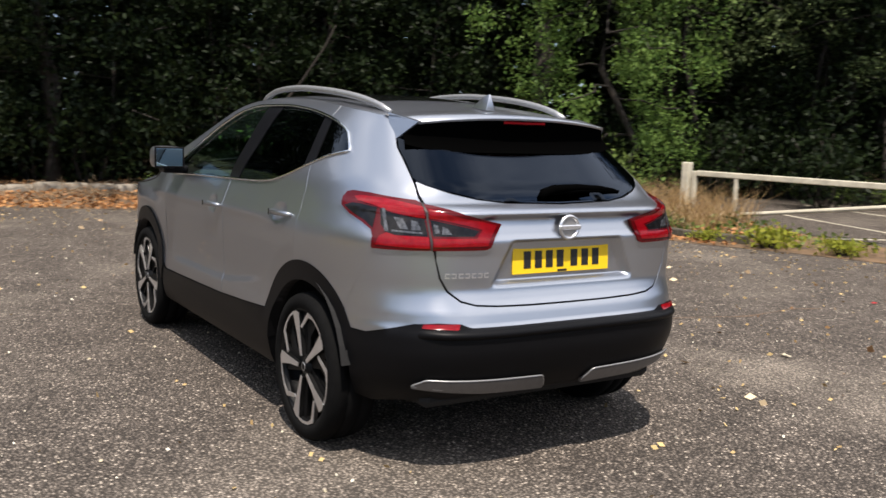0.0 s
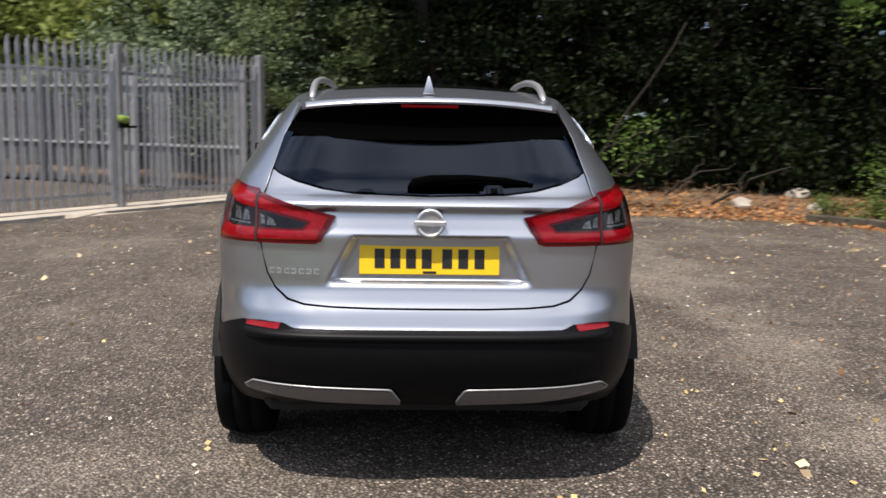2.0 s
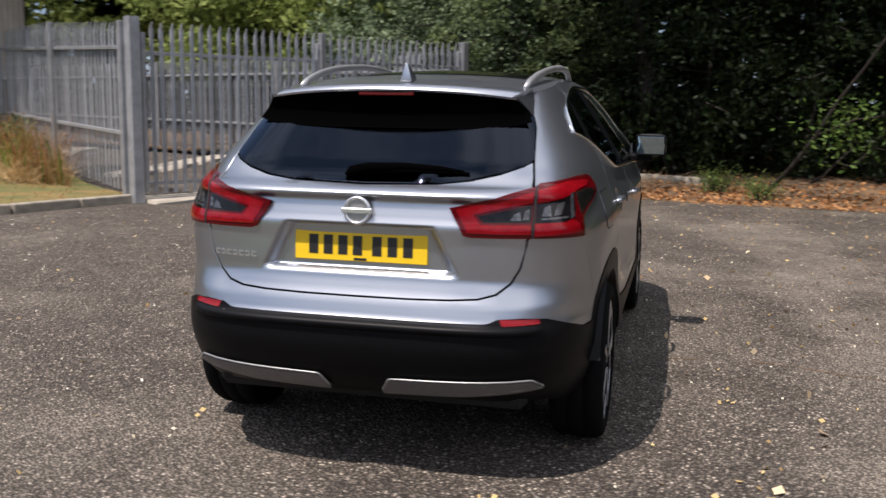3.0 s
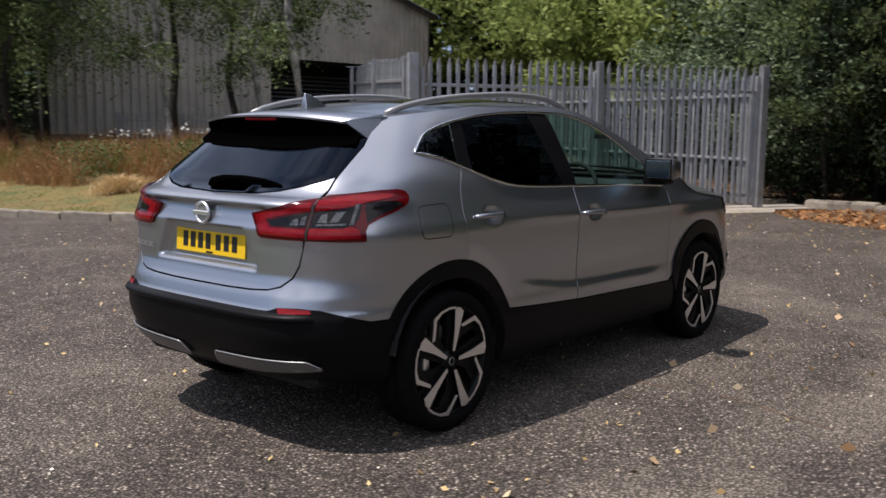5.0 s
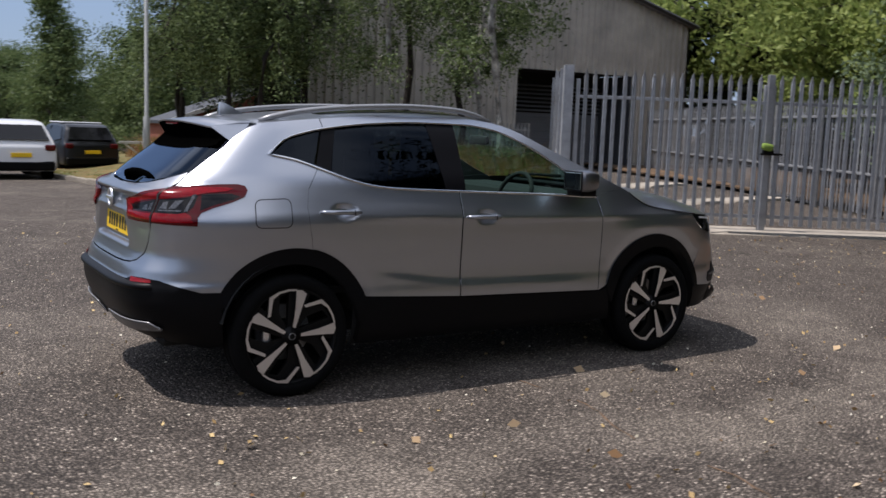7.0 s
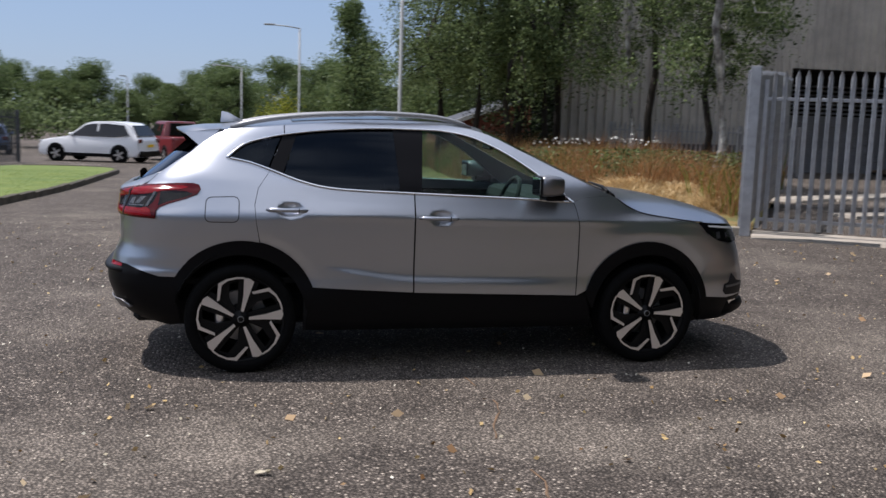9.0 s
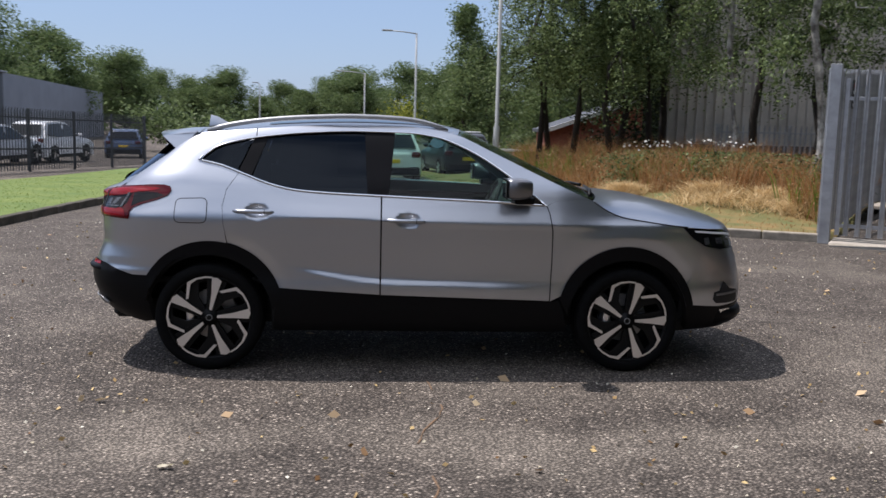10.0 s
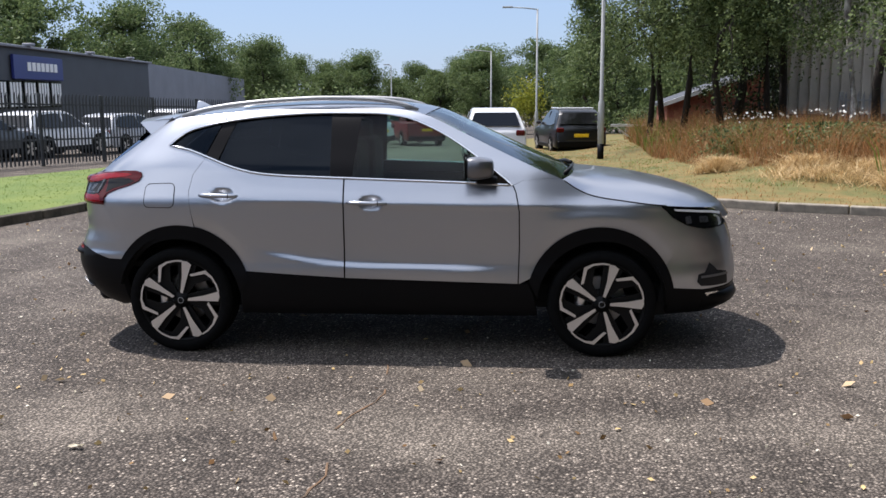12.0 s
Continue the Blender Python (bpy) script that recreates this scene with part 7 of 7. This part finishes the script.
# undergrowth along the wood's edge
ub = bush("bush", "leafy undergrowth darkened as in shade, at the wood's edge", 1.8, 1.5, 31, M_LEAFUNDER, 1500, 0.11, "undergrowth")
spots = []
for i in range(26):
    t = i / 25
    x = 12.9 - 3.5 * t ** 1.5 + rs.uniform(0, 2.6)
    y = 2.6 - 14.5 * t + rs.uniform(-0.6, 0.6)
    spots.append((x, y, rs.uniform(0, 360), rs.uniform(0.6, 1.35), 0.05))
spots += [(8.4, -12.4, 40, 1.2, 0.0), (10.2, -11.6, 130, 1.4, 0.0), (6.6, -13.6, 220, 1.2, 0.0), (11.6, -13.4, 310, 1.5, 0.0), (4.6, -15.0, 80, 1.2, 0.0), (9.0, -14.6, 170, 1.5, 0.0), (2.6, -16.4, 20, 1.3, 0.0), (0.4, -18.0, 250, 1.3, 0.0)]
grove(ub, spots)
gb = bush("bush", "green bramble at the tarmac's edge", 1.3, 0.85, 32, M_LEAFBRAMBLE, 900, 0.08, "brambles")
grove(gb, [(8.6, -6.3, 0, 0.5, 0.02), (7.9, -6.75, 70, 0.62, 0.02), (7.2, -7.2, 140, 0.8, 0.02), (6.3, -7.6, 200, 1.0, 0.02), (7.4, -8.2, 270, 1.4, 0.02), (9.3, -2.3, 30, 0.5, 0.02), (10.2, -1.7, 30, 0.55, 0.02), (4.3, -7.0, 20, 0.42, 0.0), (5.2, -7.2, 50, 0.55, 0.0), (7.6, -9.2, 10, 1.3, 0.0), (9.4, -9.6, 120, 1.3, 0.0), (9.9, -14.9, 200, 0.8, 0.0), (8.6, -15.2, 290, 0.9, 0.0), (7.3, -15.1, 30, 0.75, 0.0), (6.1, -15.0, 110, 0.8, 0.0), (4.8, -15.4, 190, 0.85, 0.0), (3.4, -15.8, 260, 0.8, 0.0)])
# a leaning dead branch with leaves at the wood's edge
lb = thing("leaning_branch", "leaning bare branch with a few green leaves", "branch")
rng = np.random.default_rng(41)
pts = [(10.0, -2.35, 0.0), (9.7, -2.75, 0.55), (9.4, -3.0, 1.0), (9.3, -3.25, 1.5), (9.0, -3.55, 2.0), (8.8, -3.85, 2.55), (8.72, -4.0, 2.9)]
part("limb", tube(pts, [0.036, 0.032, 0.028, 0.024, 0.020, 0.015, 0.007], 8), M_BARK, lb, smooth=True)
part("twig", tube([(9.4, -3.0, 1.0), (9.2, -3.5, 1.25), (9.3, -3.9, 1.3)], [0.02, 0.014, 0.008], 5), M_BARK, lb)
q = np.array([9.2, -3.35, 1.15]) + rng.normal(size=(250, 3)) * np.array([0.22, 0.30, 0.26])
put("leaves", leaf_mesh("leaves", q, 0.10, rng, M_LEAFBRIGHT), lb)
for k, (x, y) in enumerate(((10.8, -4.3), (9.9, -4.9), (11.6, -3.2))):
    st = thing("dead_branch", "bare fallen branch on the leaf litter", "branch", "fallen branches")
    r2 = np.random.default_rng(50 + k)
    p, r = limb((x, y, 0.1), (x - 0.5, y - 1.1, 0.75), 0.03, 0.01, r2, 5, 0.3)
    part("limb", tube(p, r, 6), M_BARK, st)
    p, r = limb(p[2], (x + 0.3, y - 0.8, 0.8), 0.018, 0.006, r2, 4, 0.3)
    part("twig", tube(p, r, 5), M_BARK, st)

# birches on the verge
birch = tree("birch_tree", "birch with a pale trunk on the weedy verge", 8.6, 2.1, 0.12, 17, M_BIRCH, M_LEAFBIRCH, 36, 190, 0.10, low=0.40, clump_r=0.46, droop=0.7, group="birches")
grove(birch, [(8.15, 11.1, 90, 1.0, 0.3), (8.5, 16.2, 120, 0.95, 0.35), (10.4, 15.2, 60, 0.9, 0.2)])
dark_birch = tree("birch_tree", "dark-stemmed birch with drooping leaves on the verge", 9.0, 2.1, 0.10, 18, M_BARK, M_LEAFBIRCH, 40, 200, 0.10, low=0.36, clump_r=0.50, droop=0.8, group="birches")
grove(dark_birch, [(5.6, 21.0, 0, 1.0, 0.3), (4.9, 22.6, 130, 0.95, 0.25), (6.4, 19.2, 250, 1.0, 0.35), (7.2, 22.0, 80, 1.1, 0.35), (5.7, 24.8, 190, 1.05, 0.2), (8.2, 26.0, 30, 1.0, 0.1), (8.1, 21.4, 160, 1.0, 0.3)])
bare_birch = tree("birch_tree", "tall dark-stemmed birch with a high thin crown by the warehouse", 10.0, 1.9, 0.12, 28, M_BARK, M_LEAFBIRCH, 22, 190, 0.085, low=0.52, clump_r=0.5, droop=0.7, group="birches")
grove(bare_birch, [(9.7, 17.5, 0, 1.0, 0.3), (11.0, 16.9, 100, 0.9, 0.05), (8.7, 22.2, 210, 1.05, 0.2)])
# roadside and distant trees
conical = tree("tree", "conical bright green tree beyond the road", 9.0, 2.0, 0.14, 19, M_BARK, M_LEAFFAR, 40, 200, 0.17, low=0.08, clump_r=0.75, cone=True, group="distant trees")
grove(conical, [(4.7, 42, 0, 0.97, -0.85)])
far_a = tree("tree", "round-crowned green tree in the distance", 9.0, 4.2, 0.25, 20, M_BARK, M_LEAFFAR, 38, 300, 0.25, low=0.10, clump_r=1.25, group="distant trees")
far_spots = []
for i in range(22):
    far_spots.append((-58 + i * 4.4 + rs.uniform(-2, 2), 104 + rs.uniform(-8, 10), rs.uniform(0, 360), rs.uniform(0.7, 0.95), -1.0))
far_spots += [(-1.5, 66, 0, 0.66, -1.0), (8, 60, 90, 0.75, -1.0), (12, 56, 200, 0.85, -1.0), (6.5, 72, 10, 0.8, -1.0), (-30, 112, 20, 1.0, -1.0), (-40, 95, 20, 0.95, -1.0), (-48, 80, 80, 0.95, -1.0), (-44, 66, 160, 0.9, -1.0), (-40, 52, 220, 0.85, -0.8), (-36, 38, 300, 0.8, -0.6), (14, 48, 40, 1.0, -0.8), (17, 44, 120, 1.0, -0.7), (-32, 74, 40, 1.2, -1.0), (-36, 64, 140, 1.2, -1.0), (-31, 86, 240, 1.15, -1.0), (-27, 99, 340, 1.0, -1.0), (-34, 52, 60, 0.9, -0.9)]
grove(far_a, far_spots)
far_b = tree("tree", "broad dark green tree in the distance", 7.5, 3.6, 0.25, 22, M_BARK, M_LEAFFAR, 32, 280, 0.25, low=0.08, clump_r=1.2, group="distant trees")
grove(far_b, [(-18 + i * 6.0 + rs.uniform(-1.5, 1.5), 96 + rs.uniform(-4, 6), rs.uniform(0, 360), rs.uniform(0.6, 0.9), -1.0) for i in range(7)])
yel = bush("bush", "bright yellow-green roadside shrub", 3.2, 3.4, 33, M_LEAFYELLOW, 1800, 0.22, "shrubs")
grove(yel, [(1.9, 58, 0, 1.0, -0.5)])
brn = bush("bush", "brownish low roadside shrub", 4.5, 2.6, 34, M_LEAFBIRCH, 1500, 0.26, "shrubs")
grove(brn, [(-9.5, 52, 0, 1.0, -0.5), (-14, 58, 90, 1.2, -0.5), (4.2, 40, 30, 0.6, -0.3), (6.5, 36, 30, 0.55, -0.2)])

# far woods that close the view
rng = np.random.default_rng(60)
n = 70000
a = rng.uniform(-1.5, 0.95, n)
rad = rng.uniform(25, 34, n)
# 17 m, and 20 m behind, to block sky the car's paint would reflect
q = np.stack([2 + rad * np.cos(a), rad * np.sin(a), 17.0 * rng.uniform(0, 1, n) ** 0.85], 1)
n2 = 16000
a2 = rng.uniform(-1.5, 0.95, n2)
rad2 = rng.uniform(34, 39, n2)
q2 = np.stack([2 + rad2 * np.cos(a2), rad2 * np.sin(a2), 20.0 * rng.uniform(0, 1, n2)], 1)
keep2 = ~((q2[:, 1] > 10) & (q2[:, 0] < 29))
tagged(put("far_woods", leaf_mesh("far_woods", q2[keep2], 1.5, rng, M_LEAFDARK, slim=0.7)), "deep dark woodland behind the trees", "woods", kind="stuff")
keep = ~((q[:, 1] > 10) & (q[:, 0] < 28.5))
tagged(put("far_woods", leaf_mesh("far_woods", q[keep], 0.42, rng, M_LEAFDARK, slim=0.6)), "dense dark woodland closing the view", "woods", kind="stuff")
n = 16000
a = rng.uniform(0.9, 2.9, n)
rad = rng.uniform(120, 135, n)
q = np.stack([2 + rad * np.cos(a), rad * np.sin(a), (4.6 + 1.6 * np.sin(a * 23) * np.sin(a * 9.7)) * rng.uniform(0, 1, n) ** 0.8 - 1.2], 1)
tagged(put("far_woods", leaf_mesh("far_woods", q, 0.9, rng, M_LEAFFAR, slim=0.7)), "distant green tree line", "woods", kind="stuff")
# trees added out of view, behind the camera, to darken what the paint reflects
n = 12000
q = np.stack([rng.uniform(-45, 40, n), rng.uniform(-46, -36, n), 9 * rng.uniform(0, 1, n)], 1)
q2 = np.stack([rng.uniform(-75, -64, n), rng.uniform(-60, 10, n), 6 * rng.uniform(0, 1, n)], 1)
tagged(put("far_woods", leaf_mesh("far_woods", np.concatenate([q, q2]), 1.1, rng, M_LEAFDARK, slim=0.7)), "unseen tree line added to darken the car's reflections", "woods", kind="stuff")


def scatter(n, rng, box4, ok):
    x = rng.uniform(box4[0], box4[1], n)
    y = rng.uniform(box4[2], box4[3], n)
    k = ok(x, y)
    return x[k], y[k]


def stuff(name, me, label, category):
    tagged(put(name, me), label, category, kind="stuff")


# tall dry grass and weeds on the bank
WEED_EDGE = [(5.0, 30), (4.7, 23), (4.3, 17.5), (4.6, 14.0), (5.1, 12.2), (5.8, 10.7), (6.7, 8.8), (6.6, 7.4), (9.4, 10.4), (9.2, 19), (9.2, 30)]
rng = np.random.default_rng(70)
inw = lambda x, y: inside(x, y, WEED_EDGE)
def clumpy(x, y, f=0.6, t=0.0):
    return np.array([noise.noise(Vector((a * f, b * f, 3.0))) for a, b in zip(x, y)]) > t
x, y = scatter(110000, rng, (2.5, 9.6, 7, 30), inw)
k = clumpy(x, y, 0.7, -0.25)
x, y = x[k], y[k]
r = np.stack([x, y, verge_z(x, y)], 1)
half = len(r) // 2


def tall(p, h):
    """Heights that rise and fall in drifts and tufts."""
    return np.array([h * min(1.5, max(0.3, 0.85 + 0.9 * noise.noise(Vector((a * 0.55, b * 0.55, 7.0))) + 0.7 * noise.noise(Vector((a * 2.3, b * 2.3, 1.0))))) for a, b, _ in p])


stuff("dry_grass", blade_mesh("dry_grass", r[:half], tall(r[:half], 0.74), 0.009, rng, M_BROWNWEED, 0.65), "tall brown dried weeds on the bank", "grass")
stuff("dry_grass", blade_mesh("dry_grass", r[half:half + half // 2], tall(r[half:half + half // 2], 0.70), 0.009, rng, M_STRAW, 0.8), "tall straw-coloured grass on the bank", "grass")
g = r[half + half // 2:]
g = g[clumpy(g[:, 0], g[:, 1], 0.5, 0.12) & (rng.uniform(0, 1, len(g)) < 0.45)]
stuff("weeds", blade_mesh("weeds", g, 0.75, 0.03, rng, M_GRASSBLADE, 0.35), "green weeds among the dry grass", "weeds")
fl = g[np.hypot(g[:, 0] - 6.7, g[:, 1] - 12.4) < 2.2]
fl = fl[rng.integers(0, len(fl), 20)].repeat(4, 0) + np.array([0, 0, 0.90]) + rng.normal(size=(80, 3)) * np.array([0.10, 0.10, 0.05])
stuff("flowers", leaf_mesh("flowers", fl, 0.055, rng, M_FLOWER, 0.8, 0.9), "white flower heads among the weeds", "flowers")
nb = 26000
bb_r = r[rng.integers(0, len(r), nb)]
q = bb_r + np.stack([rng.normal(size=nb) * 0.08, rng.normal(size=nb) * 0.08, rng.uniform(0.05, 0.72, nb)], 1)
stuff("weeds", leaf_mesh("weeds", q, 0.05, rng, M_WEEDLEAF, 0.2, 0.5), "brown withered weed leaves on the bank", "weeds")
# leafy green weeds in clumps on the bank
for k, (cx, cy, sx, sy, n) in enumerate(((6.9, 11.8, 0.9, 0.9, 2600), (7.8, 9.9, 0.6, 0.7, 900), (5.2, 13.6, 0.5, 0.7, 700), (6.0, 15.5, 0.8, 1.0, 900))):
    q = np.stack([cx + rng.normal(size=n) * sx * 0.6, cy + rng.normal(size=n) * sy * 0.6, np.zeros(n)], 1)
    q[:, 2] = verge_z(q[:, 0], q[:, 1]) + 0.72 * rng.uniform(0.05, 1, n)
    stuff("weeds", leaf_mesh("weeds", q, 0.085, rng, M_LEAFBIRCH, 0.1, 0.4), "leafy green weeds among the dry grass", "weeds")
# flattened straw heaps at the bank's foot
for cx, cy, sx, sy in ((6.35, 9.3, 0.85, 0.50), (5.9, 10.2, 0.5, 0.45), (4.7, 12.0, 0.30, 0.30), (6.9, 8.5, 0.4, 0.4)):
    n = 2400
    q = np.stack([cx + rng.normal(size=n) * sx * 0.65, cy + rng.normal(size=n) * sy * 0.65, np.zeros(n)], 1)
    q = q[clumpy(q[:, 0], q[:, 1], 1.7, -0.18)]
    n = len(q)
    q[:, 2] = verge_z(q[:, 0], q[:, 1]) + 0.17 * np.exp(-(((q[:, 0] - cx) / sx) ** 2 + ((q[:, 1] - cy) / sy) ** 2)) * rng.uniform(0, 1, n)
    stuff("straw_heap", blade_mesh("straw_heap", q, 0.20, 0.012, rng, M_BLEACHED, 2.2), "heap of bleached straw at the bank's foot", "straw")
# short grass
x, y = scatter(42000, rng, (1, 9.5, 6, 30), lambda x, y: inside(x, y, verge_out) & (dist_to(KERB_R, x, y) < 4.0) & (dist_to(KERB_R, x, y) > 0.12))
r = np.stack([x, y, verge_z(x, y) - 0.005], 1)
stuff("lawn_grass", blade_mesh("lawn_grass", r[::4], 0.05, 0.010, rng, M_BROWNWEED, 0.8), "short parched grass", "grass")
k = clumpy(r[1::2, 0], r[1::2, 1], 0.45, 0.12)
stuff("lawn_grass", blade_mesh("lawn_grass", r[1::2][k], 0.05, 0.012, rng, M_GRASSBLADE, 0.7), "short green grass patches", "grass")
x, y = scatter(60000, rng, (-12, -4, 1, 22), lambda x, y: inside(x, y, island_out) & (dist_to(KERB_L, x, y) > 0.12))
r = np.stack([x, y, island_z(x, y) - 0.005], 1)
stuff("lawn_grass", blade_mesh("lawn_grass", r[::3], 0.022, 0.012, rng, M_GRASSBLADE, 0.9), "mown green grass blades", "grass")
# dry grass and weeds by the barrier
x, y = scatter(9000, rng, (1, 9, -9, -5.5), lambda x, y: inside(x, y, [(1.0, -7.85), (2.6, -7.35), (3.6, -6.85), (5.3, -6.8), (6.9, -6.6), (7.9, -5.9), (9, -7), (6.2, -8.9), (1.5, -8.2)]))
r = np.stack([x, y, soil_z(x, y)], 1)
k = (x > 3.9) & (x < 6.8) & (y < -7.3)
stuff("dry_grass", blade_mesh("dry_grass", r[k], 0.55, 0.011, rng, M_STRAW, 0.9), "dry grass beside the barrier post", "grass")
stuff("weeds", blade_mesh("weeds", r[1::2][::5], 0.12, 0.014, rng, M_GRASSBLADE, 0.6), "green weeds beside the barrier", "weeds")
ivy = r[::2] + np.stack([np.zeros(len(r[::2])), np.zeros(len(r[::2])), rng.uniform(0.02, 0.16, len(r[::2]))], 1)
stuff("ivy", leaf_mesh("ivy", ivy[::2], 0.065, rng, M_LEAFBRAMBLE, 0.6, 0.8), "low green ivy leaves along the kerb", "ivy")

# yellow-green ivy over the kerb, tangled dead stems and stones
ivy_b = bush("ivy_clump", "yellow-green lobed ivy spilling over the kerb", 0.9, 0.34, 36, M_LEAFYELLOW, 420, 0.085, "ivy")
grove(ivy_b, [(2.7, -7.25, 0, 1.0, 0.0), (1.9, -7.55, 130, 0.8, 0.0), (3.5, -6.95, 220, 0.6, 0.0)])
for k, (cx, cy, rr, hh, n) in enumerate(((6.7, -7.6, 1.1, 0.85, 70), (4.9, -7.3, 0.8, 0.6, 45), (10.6, -0.4, 0.9, 0.35, 40), (10.3, -4.9, 0.8, 0.5, 30))):
    rt = np.random.default_rng(300 + k)
    stems = []
    for i in range(n):
        a0, a1 = rt.uniform(0, math.tau, 2)
        p0 = np.array([cx + math.cos(a0) * rr * rt.uniform(0, 1), cy + math.sin(a0) * rr * rt.uniform(0, 1), 0.02])
        p1 = p0 + np.array([math.cos(a1) * rr * 0.7, math.sin(a1) * rr * 0.7, hh * rt.uniform(0.1, 0.9)])
        lp, lr = limb(p0, p1, 0.007, 0.003, rt, 4, 0.5)
        stems.append(tube(lp, lr, 4))
    tagged(part("dead_stems", join(stems), M_TWIG), "tangle of dry brown stems at the wood's edge", "stems", kind="stuff")
for k, (x, y, z, w) in enumerate(((10.9, -6.75, 0.12, 0.30), (9.6, -5.3, 0.08, 0.24), (9.3, -6.4, 0.06, 0.2))):
    st = bmesh.new()
    bmesh.ops.create_icosphere(st, subdivisions=2, radius=1.0)
    rk = random.Random(k)
    for v in st.verts:
        v.co *= 0.85 + 0.35 * noise.noise(v.co * 1.3 + Vector((k * 5.0, 0, 0)))
        v.co = Vector((v.co.x * w, v.co.y * w * 0.8, v.co.z * w * 0.6))
    tagged(part("stone", st, M_CONC, m=Matrix.Translation((x, y, z + w * 0.15))), "grey stone among weeds at the wood's edge", "stone", "stones")

# fallen leaves on the soil and grit on the tarmac
x, y = scatter(30000, rng, (3, 15, -9, 3.5), lambda x, y: inside(x, y, soil_out))
k = rng.uniform(0, 1, len(x)) < np.exp(-np.maximum(0, dist_to(SOIL_EDGE, x, y) - 1.2) / 0.9)
x, y = x[k], y[k]
q = np.stack([x, y, soil_z(x, y) + rng.uniform(0.004, 0.03, len(x))], 1)
stuff("fallen_leaves", leaf_mesh("fallen_leaves", q, 0.075, rng, M_FALLEN, 0.85, 0.6), "brown and orange fallen leaves", "leaves")
x, y = scatter(8600, rng, (-7, 10.5, -9, 7), lambda x, y: ~inside(x, y, soil_out))
k = rng.uniform(0, 1, len(x)) < 0.12 + 0.16 * (y < -1.2) + np.exp(-dist_to(SOIL_EDGE, x, y) / 1.6)
x, y = x[k], y[k]
q = np.stack([x, y, np.full(len(x), 0.010)], 1)
stuff("leaf_litter", leaf_mesh("leaf_litter", q, 0.032, rng, M_LITTER, 0.93, 0.65), "scattered dry leaves on the tarmac", "leaves")
rl = np.random.default_rng(91)
x, y = scatter(330, rl, (-6.5, 8.0, -6.2, 6.0), lambda x, y: ~inside(x, y, soil_out) & ~inside(x, y, verge_out) & (rl.uniform(0, 1, len(x)) < np.where(y < -1.0, 0.75, 0.25)))
q = np.stack([x, y, np.full(len(x), 0.016)], 1)
stuff("leaf_litter", leaf_mesh("leaf_litter", q, 0.062, rl, M_CURLED, 0.85, 0.7), "larger curled dry leaves on the tarmac", "leaves")
x, y = scatter(5200, rng, (-7.5, 9, -8, 8), lambda x, y: ~inside(x, y, soil_out) & ~inside(x, y, verge_out))
k = rng.uniform(0, 1, len(x)) < 0.4
x, y = x[k], y[k]
q = np.stack([x, y, np.full(len(x), 0.007)], 1)
stuff("grit", leaf_mesh("grit", q, 0.020, rng, M_FLECK, 0.97, 0.7), "pale grit and flecks on the tarmac", "grit")
# mossy crack across the tarmac
ck = bmesh.new()
rc = random.Random(8)
prev = None
for i in range(46):
    t = i / 45
    y = -4.3 + 3.2 * t
    x = -0.22 + 0.30 * t + 0.05 * math.sin(t * 17) + rc.uniform(-0.012, 0.012)
    w = 0.003 + 0.012 * max(0, noise.noise(Vector((t * 9, 1, 0)))) + rc.uniform(0, 0.003)
    a, b = ck.verts.new((x - w, y, 0.004)), ck.verts.new((x + w, y, 0.004))
    m = ck.verts.new((x, y, 0.0055))
    if prev and noise.noise(Vector((t * 6, 4, 2))) > -0.12:
        ck.faces.new((prev[0], prev[2], m, a))
        ck.faces.new((prev[2], prev[1], b, m))
    prev = (a, b, m)
tagged(part("moss_crack", ck, M_MOSS), "thin mossy crack across the tarmac", "crack", kind="stuff")

# scraps of litter on the tarmac
for label, mt, x, y, w, d in (("crumpled red scrap of litter on the tarmac", M_SIGNRED, -0.29, -4.93, 0.055, 0.035), ("pale curled scrap of bark on the tarmac", M_FLECK, -1.24, -2.56, 0.070, 0.028)):
    sc = bmesh.new()
    bmesh.ops.create_grid(sc, x_segments=5, y_segments=4, size=0.5)
    for v in sc.verts:
        k = noise.noise(Vector((v.co.x * 3.1, v.co.y * 3.1, x)))
        v.co = Vector((v.co.x * w * (1 + 0.4 * k), v.co.y * d * (1 - 0.3 * k), 0.012 + 0.016 * abs(k) + 0.05 * v.co.y ** 2 * d * 8))
    bmesh.ops.solidify(sc, geom=sc.faces[:], thickness=0.002)
    tagged(part("litter_scrap", sc, mt, m=Matrix.Translation((x, y, 0)) @ Matrix.Rotation(x * 5, 4, "Z")), label, "litter", "litter")
